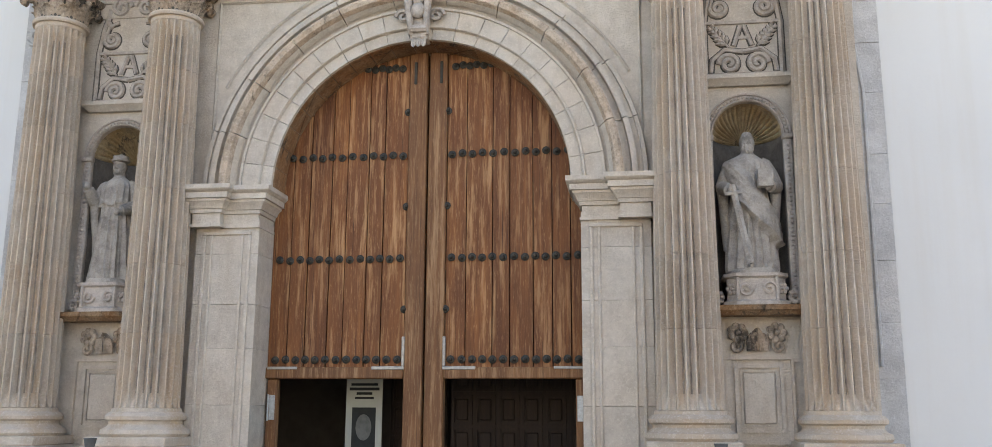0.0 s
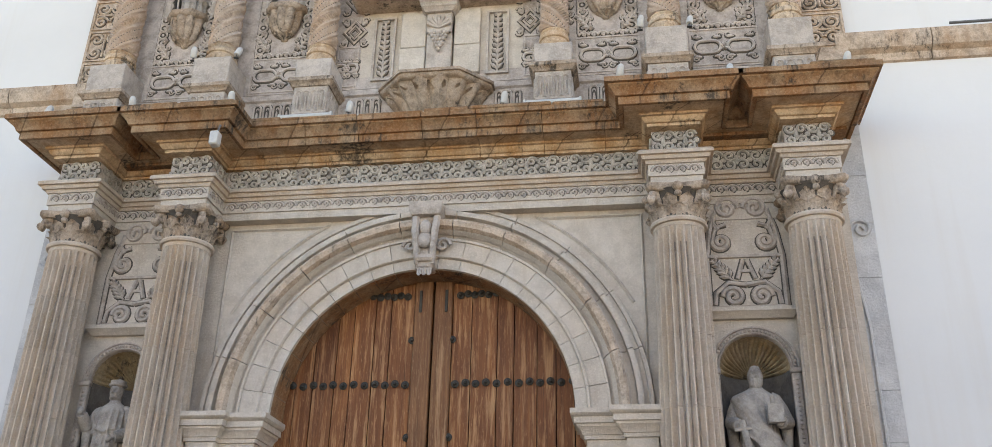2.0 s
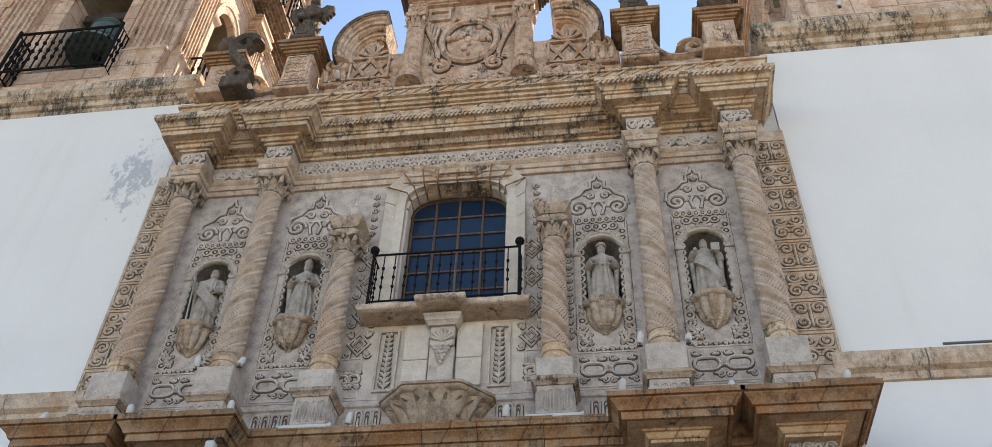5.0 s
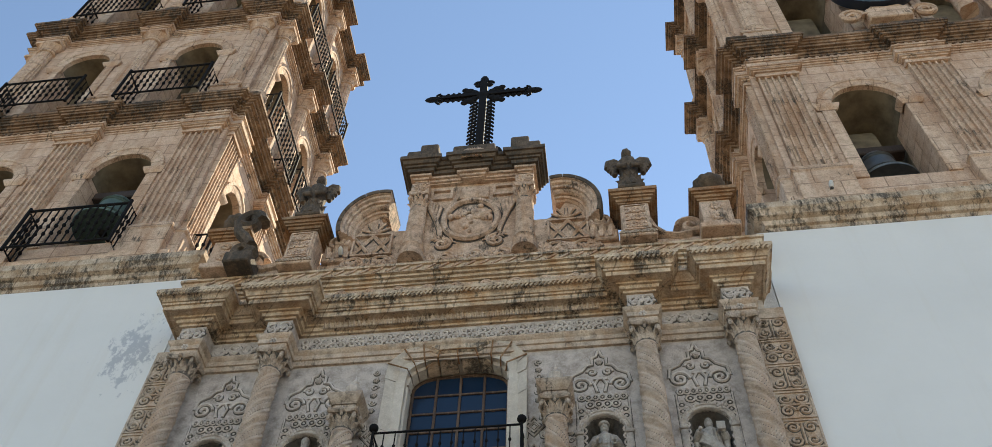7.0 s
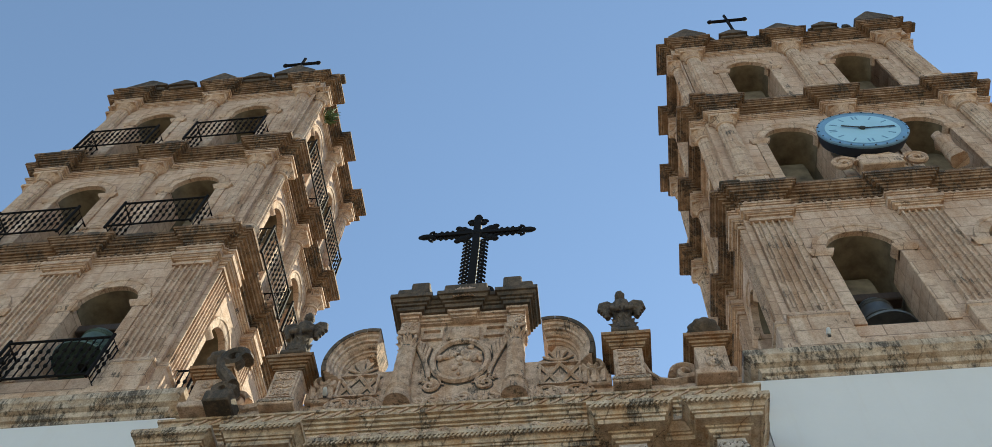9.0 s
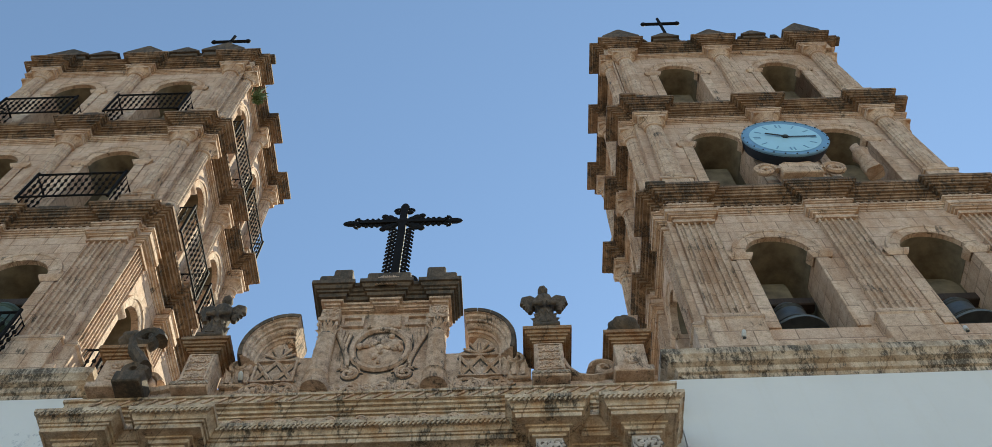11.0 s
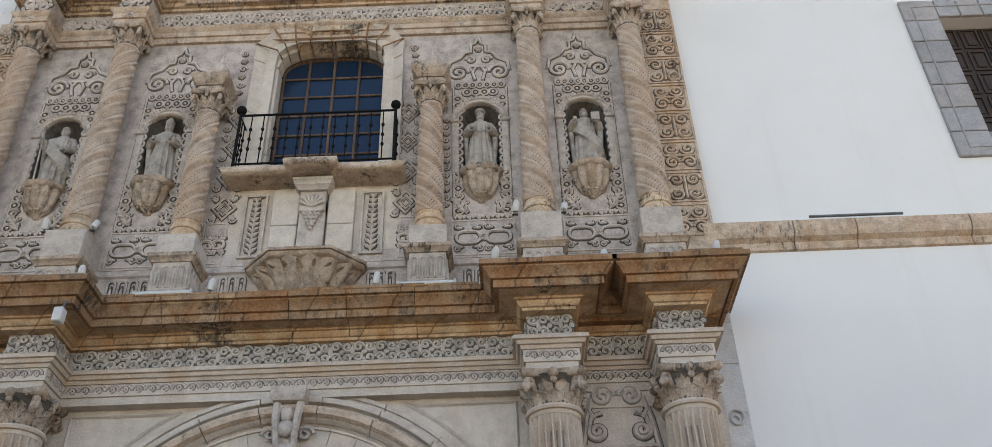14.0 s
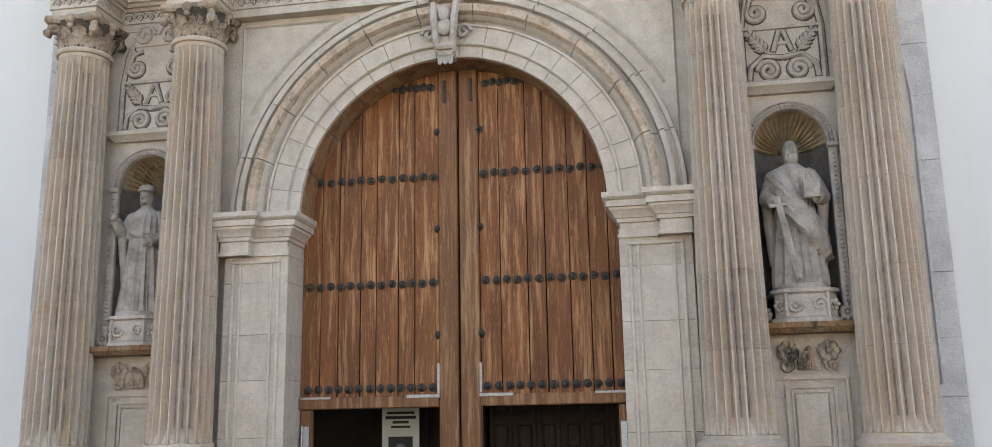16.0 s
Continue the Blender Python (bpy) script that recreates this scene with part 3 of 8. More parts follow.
def guilloche(sh, x, z0, z1, y, q=0.055, r=0.013):
    n = max(1, int(round((z1 - z0) / (2 * q))))
    step = (z1 - z0) / n
    for i in range(n):
        sh.tube(arc_pts(x, z0 + step * (i + 0.5), q, y, 0, 342, 10, step * 0.46), r, 4, closed=True)
        sh.ball((x, y, z0 + step * (i + 0.5)), q * 0.35, 0.012, q * 0.35, 6)
    return sh


def guilloche_row(sh, x0, x1, z, y, q=0.055, r=0.013):
    n = max(1, int(round((x1 - x0) / (2 * q))))
    step = (x1 - x0) / n
    for i in range(n):
        sh.tube(arc_pts(x0 + step * (i + 0.5), z, step * 0.46, y, 0, 342, 10, q), r, 4, closed=True)
        sh.ball((x0 + step * (i + 0.5), y, z), q * 0.35, 0.012, q * 0.35, 6)
    return sh


def frame_bar(sh, x0, x1, z0, z1, y, w=0.03, d=0.03):
    for a in ((x0, x1, z0, z0 + w), (x0, x1, z1 - w, z1), (x0, x0 + w, z0 + w, z1 - w), (x1 - w, x1, z0 + w, z1 - w)):
        sh.box(a[0], a[1], y - d, y + 0.01, a[2], a[3])
    return sh


def frond(sh, x, z, length, ang, y, leaves=6, w=0.05):
    """A palm frond in relief: a stem with paired leaflets."""
    dx, dz = math.cos(radians(ang)), math.sin(radians(ang))
    sh.tube([(x, y, z), (x + dx * length, y, z + dz * length)], 0.012, 5)
    for i in range(leaves):
        t = (i + 0.5) / leaves
        px, pz = x + dx * length * t, z + dz * length * t
        for sd in (-1, 1):
            a = radians(ang + sd * 42)
            l = w * 2.3 * (1 - 0.45 * t)
            sh.tube([(px, y, pz), (px + math.cos(a) * l * 0.5, y - 0.012, pz + math.sin(a) * l * 0.5), (px + math.cos(a) * l, y, pz + math.sin(a) * l)],
                    lambda u: 0.004 + 0.02 * math.sin(math.pi * min(1, u + 0.05)), 5)
    return sh


def rosette(sh, x, z, r, y, petals=8):
    for i in range(petals):
        a = 2 * math.pi * i / petals
        sh.ball((x + r * 0.58 * math.cos(a), y, z + r * 0.58 * math.sin(a)), r * 0.36, 0.03, r * 0.36, 6)
    sh.ball((x, y - 0.01, z), r * 0.28, 0.035, r * 0.28, 8)
    return sh


def lozenge(sh, x, z, w, h, y, r=0.022):
    p = [(x - w, y, z), (x, y, z - h), (x + w, y, z), (x, y, z + h)]
    sh.tube(p, r, 4, closed=True)
    sh.tube([(x + (q[0] - x) * 0.62, y, z + (q[2] - z) * 0.62) for q in p], r * 0.7, 4, closed=True)
    for sx in (-1, 1):
        for sz in (-1, 1):
            sh.tube(spiral(x + sx * w * 0.82, z + sz * h * 0.78, w * 0.26, y, 1.2, 90 - 90 * sx, sx * sz, 12), r * 0.8, 5)
    return sh


def cartouche(sh, x0, x1, z, h, y):
    """Two rounded oblong frames with leaves round them."""
    w = (x1 - x0) / 2
    for i in range(2):
        c = x0 + w * (i + 0.5)
        q = h * 0.5
        l = max(0.02, w * 0.40 - q)
        pts = arc_pts(c + l, z, q, y, -90, 90, 6) + arc_pts(c - l, z, q, y, 90, 270, 6)
        sh.tube(pts, 0.018, 5, closed=True)
        for k in (-1, 1):
            for e in (-0.6, 0.6):
                sh.ball((c + e * w * 0.5, y, z + k * h * 0.82), 0.05, 0.02, 0.022, 6)
                sh.tube(spiral(c + e * w * 0.62, z + k * h * 0.95, 0.04, y, 1.1, 0, k, 9), 0.009, 4)
    rosette(sh, (x0 + x1) / 2, z, 0.06, y, 6)
    return sh


def crest(sh, x, z, w, h, y):
    """The scrolled crest over a niche: double volutes, a stepped cap and a stem."""
    for s in (-1, 1):
        sh.tube(spiral(x + s * w * 0.33, z + h * 0.17, w * 0.17, y, 1.7, 90 + 90 * s, -s), 0.022, 5)
        sh.tube([(x + s * w * 0.5, y, z + h * 0.2), (x + s * w * 0.47, y, z + h * 0.4), (x + s * w * 0.3, y, z + h * 0.5), (x + s * w * 0.22, y, z + h * 0.62),
                 (x + s * w * 0.12, y, z + h * 0.64), (x + s * w * 0.12, y, z + h * 0.8), (x + s * w * 0.05, y, z + h * 0.84), (x, y, z + h)], 0.02, 5)
        sh.tube(spiral(x + s * w * 0.13, z + h * 0.46, w * 0.085, y, 1.4, 90 - 90 * s, s), 0.017, 5)
        sh.tube([(x + s * w * 0.06, y, z), (x + s * w * 0.1, y, z + h * 0.18), (x + s * w * 0.04, y, z + h * 0.3)], 0.018, 5)
    rosette(sh, x, z + h * 0.7, w * 0.06, y, 6)
    sh.box(x - w * 0.12, x + w * 0.12, y - 0.015, y + 0.02, z + h * 0.28, z + h * 0.32)
    return sh


def arabesque(sh, x0, x1, z0, z1, y, cell, seed):
    """Small close-set curls that fill a plain stretch of carved wall."""
    rnd = random.Random(seed)
    nx, nz = max(1, int((x1 - x0) / cell)), max(1, int((z1 - z0) / cell))
    for i in range(nx):
        for j in range(nz):
            cx, cz = x0 + (i + 0.5) * (x1 - x0) / nx, z0 + (j + 0.5) * (z1 - z0) / nz
            if (i + j) % 2:
                sh.tube(spiral(cx, cz, cell * 0.42, y, 1.3, rnd.choice((0, 90, 180, 270)), rnd.choice((-1, 1)), 11), 0.011, 4)
            else:
                rosette(sh, cx, cz, cell * 0.36, y, 5)
    return sh


def scallop_band(sh, x0, x1, z0, z1, y, cells):
    """A row of little upright arches."""
    w = (x1 - x0) / cells
    for i in range(cells):
        c = x0 + w * (i + 0.5)
        sh.tube([(c - w * 0.36, y, z0)] + arc_pts(c, z1 - w * 0.42, w * 0.36, y, 180, 0, 7) + [(c + w * 0.36, y, z0)], 0.013, 4)
        sh.ball((c, y, z0 + (z1 - z0) * 0.42), w * 0.16, 0.025, (z1 - z0) * 0.34, 6)
    return sh


# ---- the doorway ----
portal_door_wall = thing("trim_doorway", (0, 0, 0), "pale dressed stone doorway with moulded arch and imposts", "trim", kind="structure")
for s in (-1, 1):
    z, k = 0.0, 0
    for h in (0.52, 0.60, 0.46, 0.62, 0.5, 0.58, 0.40):
        z1 = z + h
        a, b = sorted((s * 1.84, s * 2.60))
        part("jamb_block", Shape().box(a, b, -0.25 - 0.004 * (k % 2), 0.31, z + 0.001, z1 - 0.001, 0.004), STONE, portal_door_wall)
        z, k = z1, k + 1
    fr = Shape()
    for a, b in ((1.93, 1.97), (2.47, 2.51), (2.02, 2.05), (2.39, 2.42)):
        a, b = sorted((a * s, b * s))
        fr.box(a, b, -0.275, -0.2, 0.25, 3.5, 0.008)
    a, b = sorted((1.93 * s, 2.51 * s))
    fr.box(a, b, -0.277, -0.2, 3.5, 3.54, 0.008)
    part("raised_panel", fr, STONE, portal_door_wall)
    imp = Shape()
    a, b = sorted((1.86 * s, 2.585 * s))
    prof = [(-0.3, 3.58), (0.03, 3.58), (0.03, 3.615), (0.005, 3.62), (0.005, 3.74), (0.03, 3.745), (0.035, 3.785), (0.05, 3.79), (0.07, 3.84), (0.105, 3.87), (0.11, 3.895), (0.135, 3.90), (0.135, 3.965), (0.15, 3.97), (0.175, 4.0), (0.175, 4.05), (-0.3, 4.05)]
    pth = [(a, 0.42), (a, -0.25), (b, -0.25), (b, -0.1)] if s > 0 else [(a, -0.1), (a, -0.25), (b, -0.25), (b, 0.42)]
    imp.moulding(pth, prof)
    imp.box(a + 0.01, b - 0.01, -0.24, 0.42, 3.63, 4.04)
    # a second break of the impost towards the column
    a2, b2 = sorted((2.28 * s, 2.60 * s))
    pth2 = [(a2, -0.25), (a2, -0.36), (b2, -0.36), (b2, -0.1)] if s > 0 else [(a2, -0.1), (a2, -0.36), (b2, -0.36), (b2, -0.25)]
    imp.moulding(pth2, [(max(-0.02, o) if o > -0.2 else -0.02, z) for o, z in prof])
    part("impost", imp, STONE, portal_door_wall)
# voussoirs of the inner arch and the moulded archivolt
NV = 21
for i in range(NV):
    a0, a1 = 180 * i / NV + 0.09, 180 * (i + 1) / NV - 0.09
    part("voussoir", Shape().ring(0, 4.05, [(1.73, 0.28), (1.73, -0.20), (1.735, -0.23), (1.86, -0.23), (1.863, -0.26), (1.875, -0.275), (1.895, -0.275), (1.905, -0.235), (2.09, -0.235), (2.093, -0.26), (2.12, -0.26), (2.12, 0.28)], a0, a1, 3), STONE, portal_door_wall)
# Thin lining under the arch, browner and darker than the voussoirs.
for i in range(NV):
    part("intrados_stone", Shape().ring(0, 4.05, [(1.724, 0.19), (1.724, -0.185), (1.7295, -0.19), (1.7295, 0.19)], 180 * i / NV + 0.1, 180 * (i + 1) / NV - 0.1, 3), STONE_CORNICE, portal_door_wall, "brown underside of the arch")
NV2 = 11
for i in range(NV2):
    a0, a1 = 180 * i / NV2 + 0.12, 180 * (i + 1) / NV2 - 0.12
    part("archivolt_block", Shape().ring(0, 4.05, [(2.122, 0.1), (2.122, -0.20), (2.16, -0.235), (2.165, -0.27), (2.20, -0.31), (2.235, -0.37), (2.29, -0.385), (2.315, -0.37), (2.318, -0.24), (2.35, -0.235), (2.353, -0.20), (2.405, -0.19),
                                       (2.413, -0.275), (2.45, -0.285), (2.475, -0.275), (2.478, -0.185), (2.535, -0.18), (2.54, -0.21), (2.585, -0.21), (2.60, -0.14), (2.60, 0.1)], a0, a1, 4), STONE, portal_door_wall)
    part("hood_moulding", Shape().ring(0, 4.05, [(2.205, -0.25), (2.205, -0.320), (2.236, -0.378), (2.29, -0.393), (2.320, -0.376), (2.323, -0.25)], a0, a1, 4), STONE_UPPER, portal_door_wall, "ochre-stained projecting hood moulding")
# thin outer fillet panels of the spandrels
sp = Shape()
for s in (-1, 1):
    sp.tube([(s * 2.53, YW - 0.01, 4.6), (s * 2.53, YW - 0.01, 6.42), (s * 1.35, YW - 0.01, 6.42)], 0.022, 4)
    sp.tube(arc_pts(0, 4.05, 2.72, YW - 0.01, 90 - s * 28, 90 - s * 62, 14), 0.022, 4)
part("spandrel_fillet", sp, STONE, portal_door_wall)
# carved keystone bracket
key = Shape()
key.moulding([(-0.15, -0.12), (-0.15, -0.42), (0.15, -0.42), (0.15, -0.12)], [(-0.1, 6.40), (0.02, 6.40), (0.05, 6.45), (0.05, 6.56), (-0.1, 6.56)])
for s in (-1, 1):
    key.tube([(s * 0.13, -0.36, 6.40), (s * 0.12, -0.42, 6.2), (s * 0.10, -0.40, 6.0), (s * 0.09, -0.34, 5.8)], lambda u: 0.05 - 0.015 * u, 6)
    key.tube(spiral(s * 0.2, 6.05, 0.09, -0.3, 1.3, 90 - 90 * s, s), 0.025, 5)
key.box(-0.1, 0.1, -0.36, -0.12, 5.75, 6.4, 0.02)
key.ball((0, -0.4, 6.24), 0.075, 0.06, 0.10, 8)
key.ball((0, -0.4, 6.08), 0.10, 0.055, 0.10, 8)
key.tube([(-0.1, -0.38, 5.86), (0.1, -0.38, 5.86)], 0.045, 7)
for k in range(3):
    key.leaf((-0.06 + 0.06 * k, -0.33, 5.84), (0, -1, -0.2), -0.24, 0.06, -0.25)
part("keystone", key, STONE_CARVED, portal_door_wall, "carved stone keystone bracket with leaf drop")

# ---- entablatures ----
def broken_path(stops, back, front, half, ends):
    """Plan path of an entablature that breaks forward over columns at the given x."""
    p = [(ends[0], 0.1), (ends[0], back)] if ends[2] else [(ends[0], back)]
    for x in stops:
        p += [(x - half, back), (x - half, front), (x + half, front), (x + half, back)]
    p += [(ends[1], back), (ends[1], 0.1)] if ends[2] else [(ends[1], back)]
    q = []
    for a in p:
        if not q or (abs(a[0] - q[-1][0]) + abs(a[1] - q[-1][1])) > 1e-6:
            q.append(a)
    return q


COLS = (-4.42, -2.94, 2.94, 4.42)
low = thing("trim_lower_entablature", (0, 0, 0), "stained cream stone entablature breaking forward over the columns", "trim", kind="structure")


def ent_path(back, front, half):
    # between the paired columns the wall lies deeper than over the arch
    p = [(-4.42 - half, 0.05), (-4.42 - half, front), (-4.42 + half, front), (-4.42 + half, YW - 0.035), (-2.94 - half, YW - 0.035), (-2.94 - half, front), (-2.94 + half, front), (-2.94 + half, back)]
    return p + [(-x, y) for x, y in p[::-1]]


ARCHI = [(0.0, 6.50), (0.0, 6.595), (0.022, 6.598), (0.022, 6.745), (-0.2, 6.745), (-0.2, 6.50)]
part("architrave", Shape().moulding(ent_path(-0.27, -0.73, 0.29), ARCHI), STONE, low)
part("architrave_crown", Shape().moulding(ent_path(-0.27, -0.73, 0.29), [(-0.2, 6.747), (0.04, 6.747), (0.055, 6.785), (0.085, 6.788), (0.10, 6.83), (0.13, 6.833), (0.13, 6.875), (0.10, 6.90), (-0.2, 6.90)]), STONE_COLUMN, low, "cream moulding with rusty stains")
for e in (-1, 1):
    part("capital_course", Shape().box(e * 3.68 - 0.44, e * 3.68 + 0.44, YW - 0.022, YW + 0.05, 6.30, 6.496, 0.006), STONE, low)
part("frieze", Shape().moulding(ent_path(-0.25, -0.70, 0.255), [(0, 6.90), (0, 7.225), (-0.22, 7.225), (-0.22, 6.90)]), STONE_GROUND, low, "sooty grey frieze ground")
STONE_OCHRE = stone("ochre_bed_stone", (0.56, 0.39, 0.23), (0.66, 0.51, 0.36), (0.17, 0.11, 0.06), stain=(0.42, 0.225, 0.085), stain_at=0.57, lichen=0.45, joints=(0.82, 40.0), vary=0.3, grime=0.7, pits=0.3)
BED = [(-0.1, 7.20), (0.03, 7.20), (0.03, 7.235), (0.055, 7.24), (0.085, 7.275), (0.09, 7.30), (0.12, 7.305), (0.12, 7.332), (0.29, 7.347), (0.29, 7.40), (-0.1, 7.40)]
CORN = [(-0.1, 7.352), (0.302, 7.352), (0.302, 7.325), (0.345, 7.325), (0.345, 7.42), (0.38, 7.424), (0.395, 7.46), (0.425, 7.50), (0.455, 7.525), (0.455, 7.545), (0.495, 7.548), (0.495, 7.61), (-0.1, 7.62)]
cp = ent_path(-0.28, -0.80, 0.27)
for side in (cp[:8] + [(-2.15, -0.28)], [(2.15, -0.28)] + cp[8:]):
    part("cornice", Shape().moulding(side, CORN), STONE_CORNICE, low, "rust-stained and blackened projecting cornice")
    part("bed_moulding", Shape().moulding(side, BED), STONE_OCHRE, low, "ochre-stained bed moulding")
joints = (-2.147, -1.52, -0.85, -0.05, 0.62, 1.41, 2.147)
for x0, x1 in zip(joints, joints[1:]):
    dy = 0.006 * math.sin(x0 * 9)
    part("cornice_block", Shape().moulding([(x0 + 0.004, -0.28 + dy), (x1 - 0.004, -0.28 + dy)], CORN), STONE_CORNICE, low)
    part("bed_block", Shape().moulding([(x0 + 0.004, -0.28 + dy), (x1 - 0.004, -0.28 + dy)], BED), STONE_OCHRE, low)
part("cornice_bed", Shape().prism([rect(-4.94, 4.94, 7.3, 7.6)], -0.36, 0.05), STONE_CORNICE, low)
# broken uneven stone edges along the cornice top
rnd = random.Random(4)
x = -4.9
while x < 4.9:
    w = rnd.uniform(0.5, 1.1)
    x1 = min(4.9, x + w)
    over = any(abs((x + x1) / 2 - c) < 0.6 for c in COLS)
    if not over and abs((x + x1) / 2) < 2.1:
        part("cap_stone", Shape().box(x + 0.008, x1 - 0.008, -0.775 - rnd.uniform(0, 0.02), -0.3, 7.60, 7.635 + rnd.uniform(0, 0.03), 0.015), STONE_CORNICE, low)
    x = x1
for c in COLS:
    for e in (-1, 1):
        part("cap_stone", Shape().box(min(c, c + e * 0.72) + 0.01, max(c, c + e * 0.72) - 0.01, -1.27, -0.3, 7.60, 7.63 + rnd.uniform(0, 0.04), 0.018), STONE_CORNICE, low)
fr = Relief(-0.252, 1.0)
scroll_band(fr, -2.62, 2.62, 6.915, 7.21, -0.262, 20)
for s in (-1, 1):
    fr.back = YW - 0.037
    scroll_band(fr, min(s * 3.22, s * 4.14), max(s * 3.22, s * 4.14), 6.915, 7.21, YW - 0.047, 3)
    for c in (2.94, 4.42):
        fr.back = -0.702
        scroll_band(fr, s * c - 0.25, s * c + 0.25, 6.915, 7.21, -0.712, 2, 0.018)
        for side in (-1, 1):
            sd = Shape()
            scroll_band(sd, -0.62, -0.18, 6.915, 7.21, 0.012 * side, 2, 0.018)
            sd.v = [(s * c + side * 0.255 + p[1], p[0], p[2]) for p in sd.v]
            fr.add(sd.v, sd.f)
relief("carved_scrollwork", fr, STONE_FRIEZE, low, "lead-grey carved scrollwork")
wv = Relief(-0.291, 1.1)
wave_band(wv, -2.6, 2.6, 6.63, 6.74, -0.295, 34)
for s in (-1, 1):
    wv.back = YW - 0.058
    wave_band(wv, min(s * 3.24, s * 4.12), max(s * 3.24, s * 4.12), 6.63, 6.74, YW - 0.062, 6)
    for c in (2.94, 4.42):
        wv.back = -0.751
        wave_band(wv, s * c - 0.27, s * c + 0.27, 6.63, 6.74, -0.755, 4)
        for side in (-1, 1):
            sd = wave_band(Shape(), -0.7, -0.2, 6.63, 6.74, side * 0.022, 4)
            wv.add([(s * c + side * 0.292 + p[1], p[0], p[2]) for p in sd.v], sd.f)
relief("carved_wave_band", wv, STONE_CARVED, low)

# ---- lower columns ----
def acanthus_capital(sh, z0, z1, r, half):
    """Corinthian capital: bell, two rows of leaves, corner volutes and a hollow-sided abacus."""
    h = z1 - z0
    for k in range(10):
        a = 2 * math.pi * (k + 0.5) / 10
        sh.leaf((r * 0.98 * math.cos(a), r * 0.98 * math.sin(a), z0 + h * 0.02), (math.cos(a), math.sin(a), 0), h * 0.42, r * 0.62, 0.62, 0.035)
    for k in range(10):
        a = 2 * math.pi * k / 10
        sh.leaf((r * 0.98 * math.cos(a), r * 0.98 * math.sin(a), z0 + h * 0.2), (math.cos(a), math.sin(a), 0), h * 0.56, r * 0.60, 0.60, 0.035)
    for k in range(4):
        a = math.pi / 4 + k * math.pi / 2
        e = Vector((math.cos(a), math.sin(a), 0))
        pts = []
        for i in range(15):
            t = 2 * math.pi * 1.35 * i / 14
            q = r * 0.26 * (1 - 0.8 * i / 14)
            pts.append(e * (half * 1.28 - r * 0.22 + q * math.cos(t)) + Vector((0, 0, z0 + h * 0.68 + q * math.sin(t))))
        sh.tube([e * (r * 0.95) + Vector((0, 0, z0 + h * 0.38))] + pts[3:], r * 0.13, 7)
        sh.ball(e * (half * 1.22) + Vector((0, 0, z0 + h * 0.50)), r * 0.20, r * 0.20, h * 0.13, 8, warp=lambda an, t: 1 + 0.2 * math.sin(5 * an))
        b = k * math.pi / 2
        g = Vector((math.cos(b), math.sin(b), 0))
        sh.ball(g * (half * 0.98) + Vector((0, 0, z0 + h * 0.86)), r * 0.22, r * 0.22, h * 0.15, 8)
        sh.ball(g * (half * 0.95) + Vector((0, 0, z0 + h * 0.66)), r * 0.15, r * 0.15, h * 0.1, 8)
    loop = []
    for k in range(4):
        a = math.pi / 4 + k * math.pi / 2
        for d in (-0.08, 0.08):
            loop.append((half * 1.38 * math.cos(a + d), half * 1.38 * math.sin(a + d)))
        m = a + math.pi / 4
        for d in (-0.42, -0.2, 0.0, 0.2, 0.42):
            loop.append((half * (0.93 + 0.6 * d * d) * math.cos(m + d), half * (0.93 + 0.6 * d * d) * math.sin(m + d)))
    n = len(loop)
    rows = ((0.92, z0 + h * 0.80), (0.97, z0 + h * 0.86), (1.0, z0 + h * 0.90), (1.0, z1))
    v = [(x * s, y * s, z) for s, z in rows for x, y in loop]
    f = [(k * n + i, k * n + (i + 1) % n, (k + 1) * n + (i + 1) % n, (k + 1) * n + i) for k in range(3) for i in range(n)]
    f += [tuple(range(n))[::-1], tuple(3 * n + i for i in range(n))]
    sh.add(v, f)
    return sh


# Dark bell behind the leaves; its colour paints shade into the gaps.
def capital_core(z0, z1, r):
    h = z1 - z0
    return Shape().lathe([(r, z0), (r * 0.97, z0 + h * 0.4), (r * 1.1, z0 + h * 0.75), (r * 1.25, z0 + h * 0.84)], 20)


column = thing("column", (2.94, -0.45, 0.0), "tall fluted cream stone column with carved leaf capital", "column", "paired columns beside the doorway")
part("pedestal", Shape().box(-0.5, 0.5, -0.5, 0.36, 0.0, 0.16, 0.015).box(-0.44, 0.44, -0.44, 0.34, 0.16, 0.98, 0.01).moulding([(-0.44, 0.34), (-0.44, -0.44), (0.44, -0.44), (0.44, 0.34)], [(-0.1, 0.98), (0.02, 0.98), (0.06, 1.06), (0.09, 1.08), (0.09, 1.14), (-0.1, 1.14)]).box(-0.42, 0.42, -0.42, 0.33, 1.0, 1.139), STONE, column)
part("base", Shape().box(-0.46, 0.46, -0.46, 0.33, 1.14, 1.24, 0.012).lathe([(0.445, 1.24), (0.47, 1.27), (0.46, 1.315), (0.41, 1.34), (0.385, 1.37), (0.39, 1.40), (0.425, 1.42), (0.43, 1.455), (0.40, 1.49), (0.37, 1.50), (0.365, 1.54)], 40), STONE_COLUMN, column)


def shaft_r(z):
    t = (z - 1.54) / (6.0 - 1.54)
    return 0.345 - 0.062 * t ** 1.35


drums = (1.54, 2.35, 3.12, 3.98, 4.76, 5.42, 6.0)
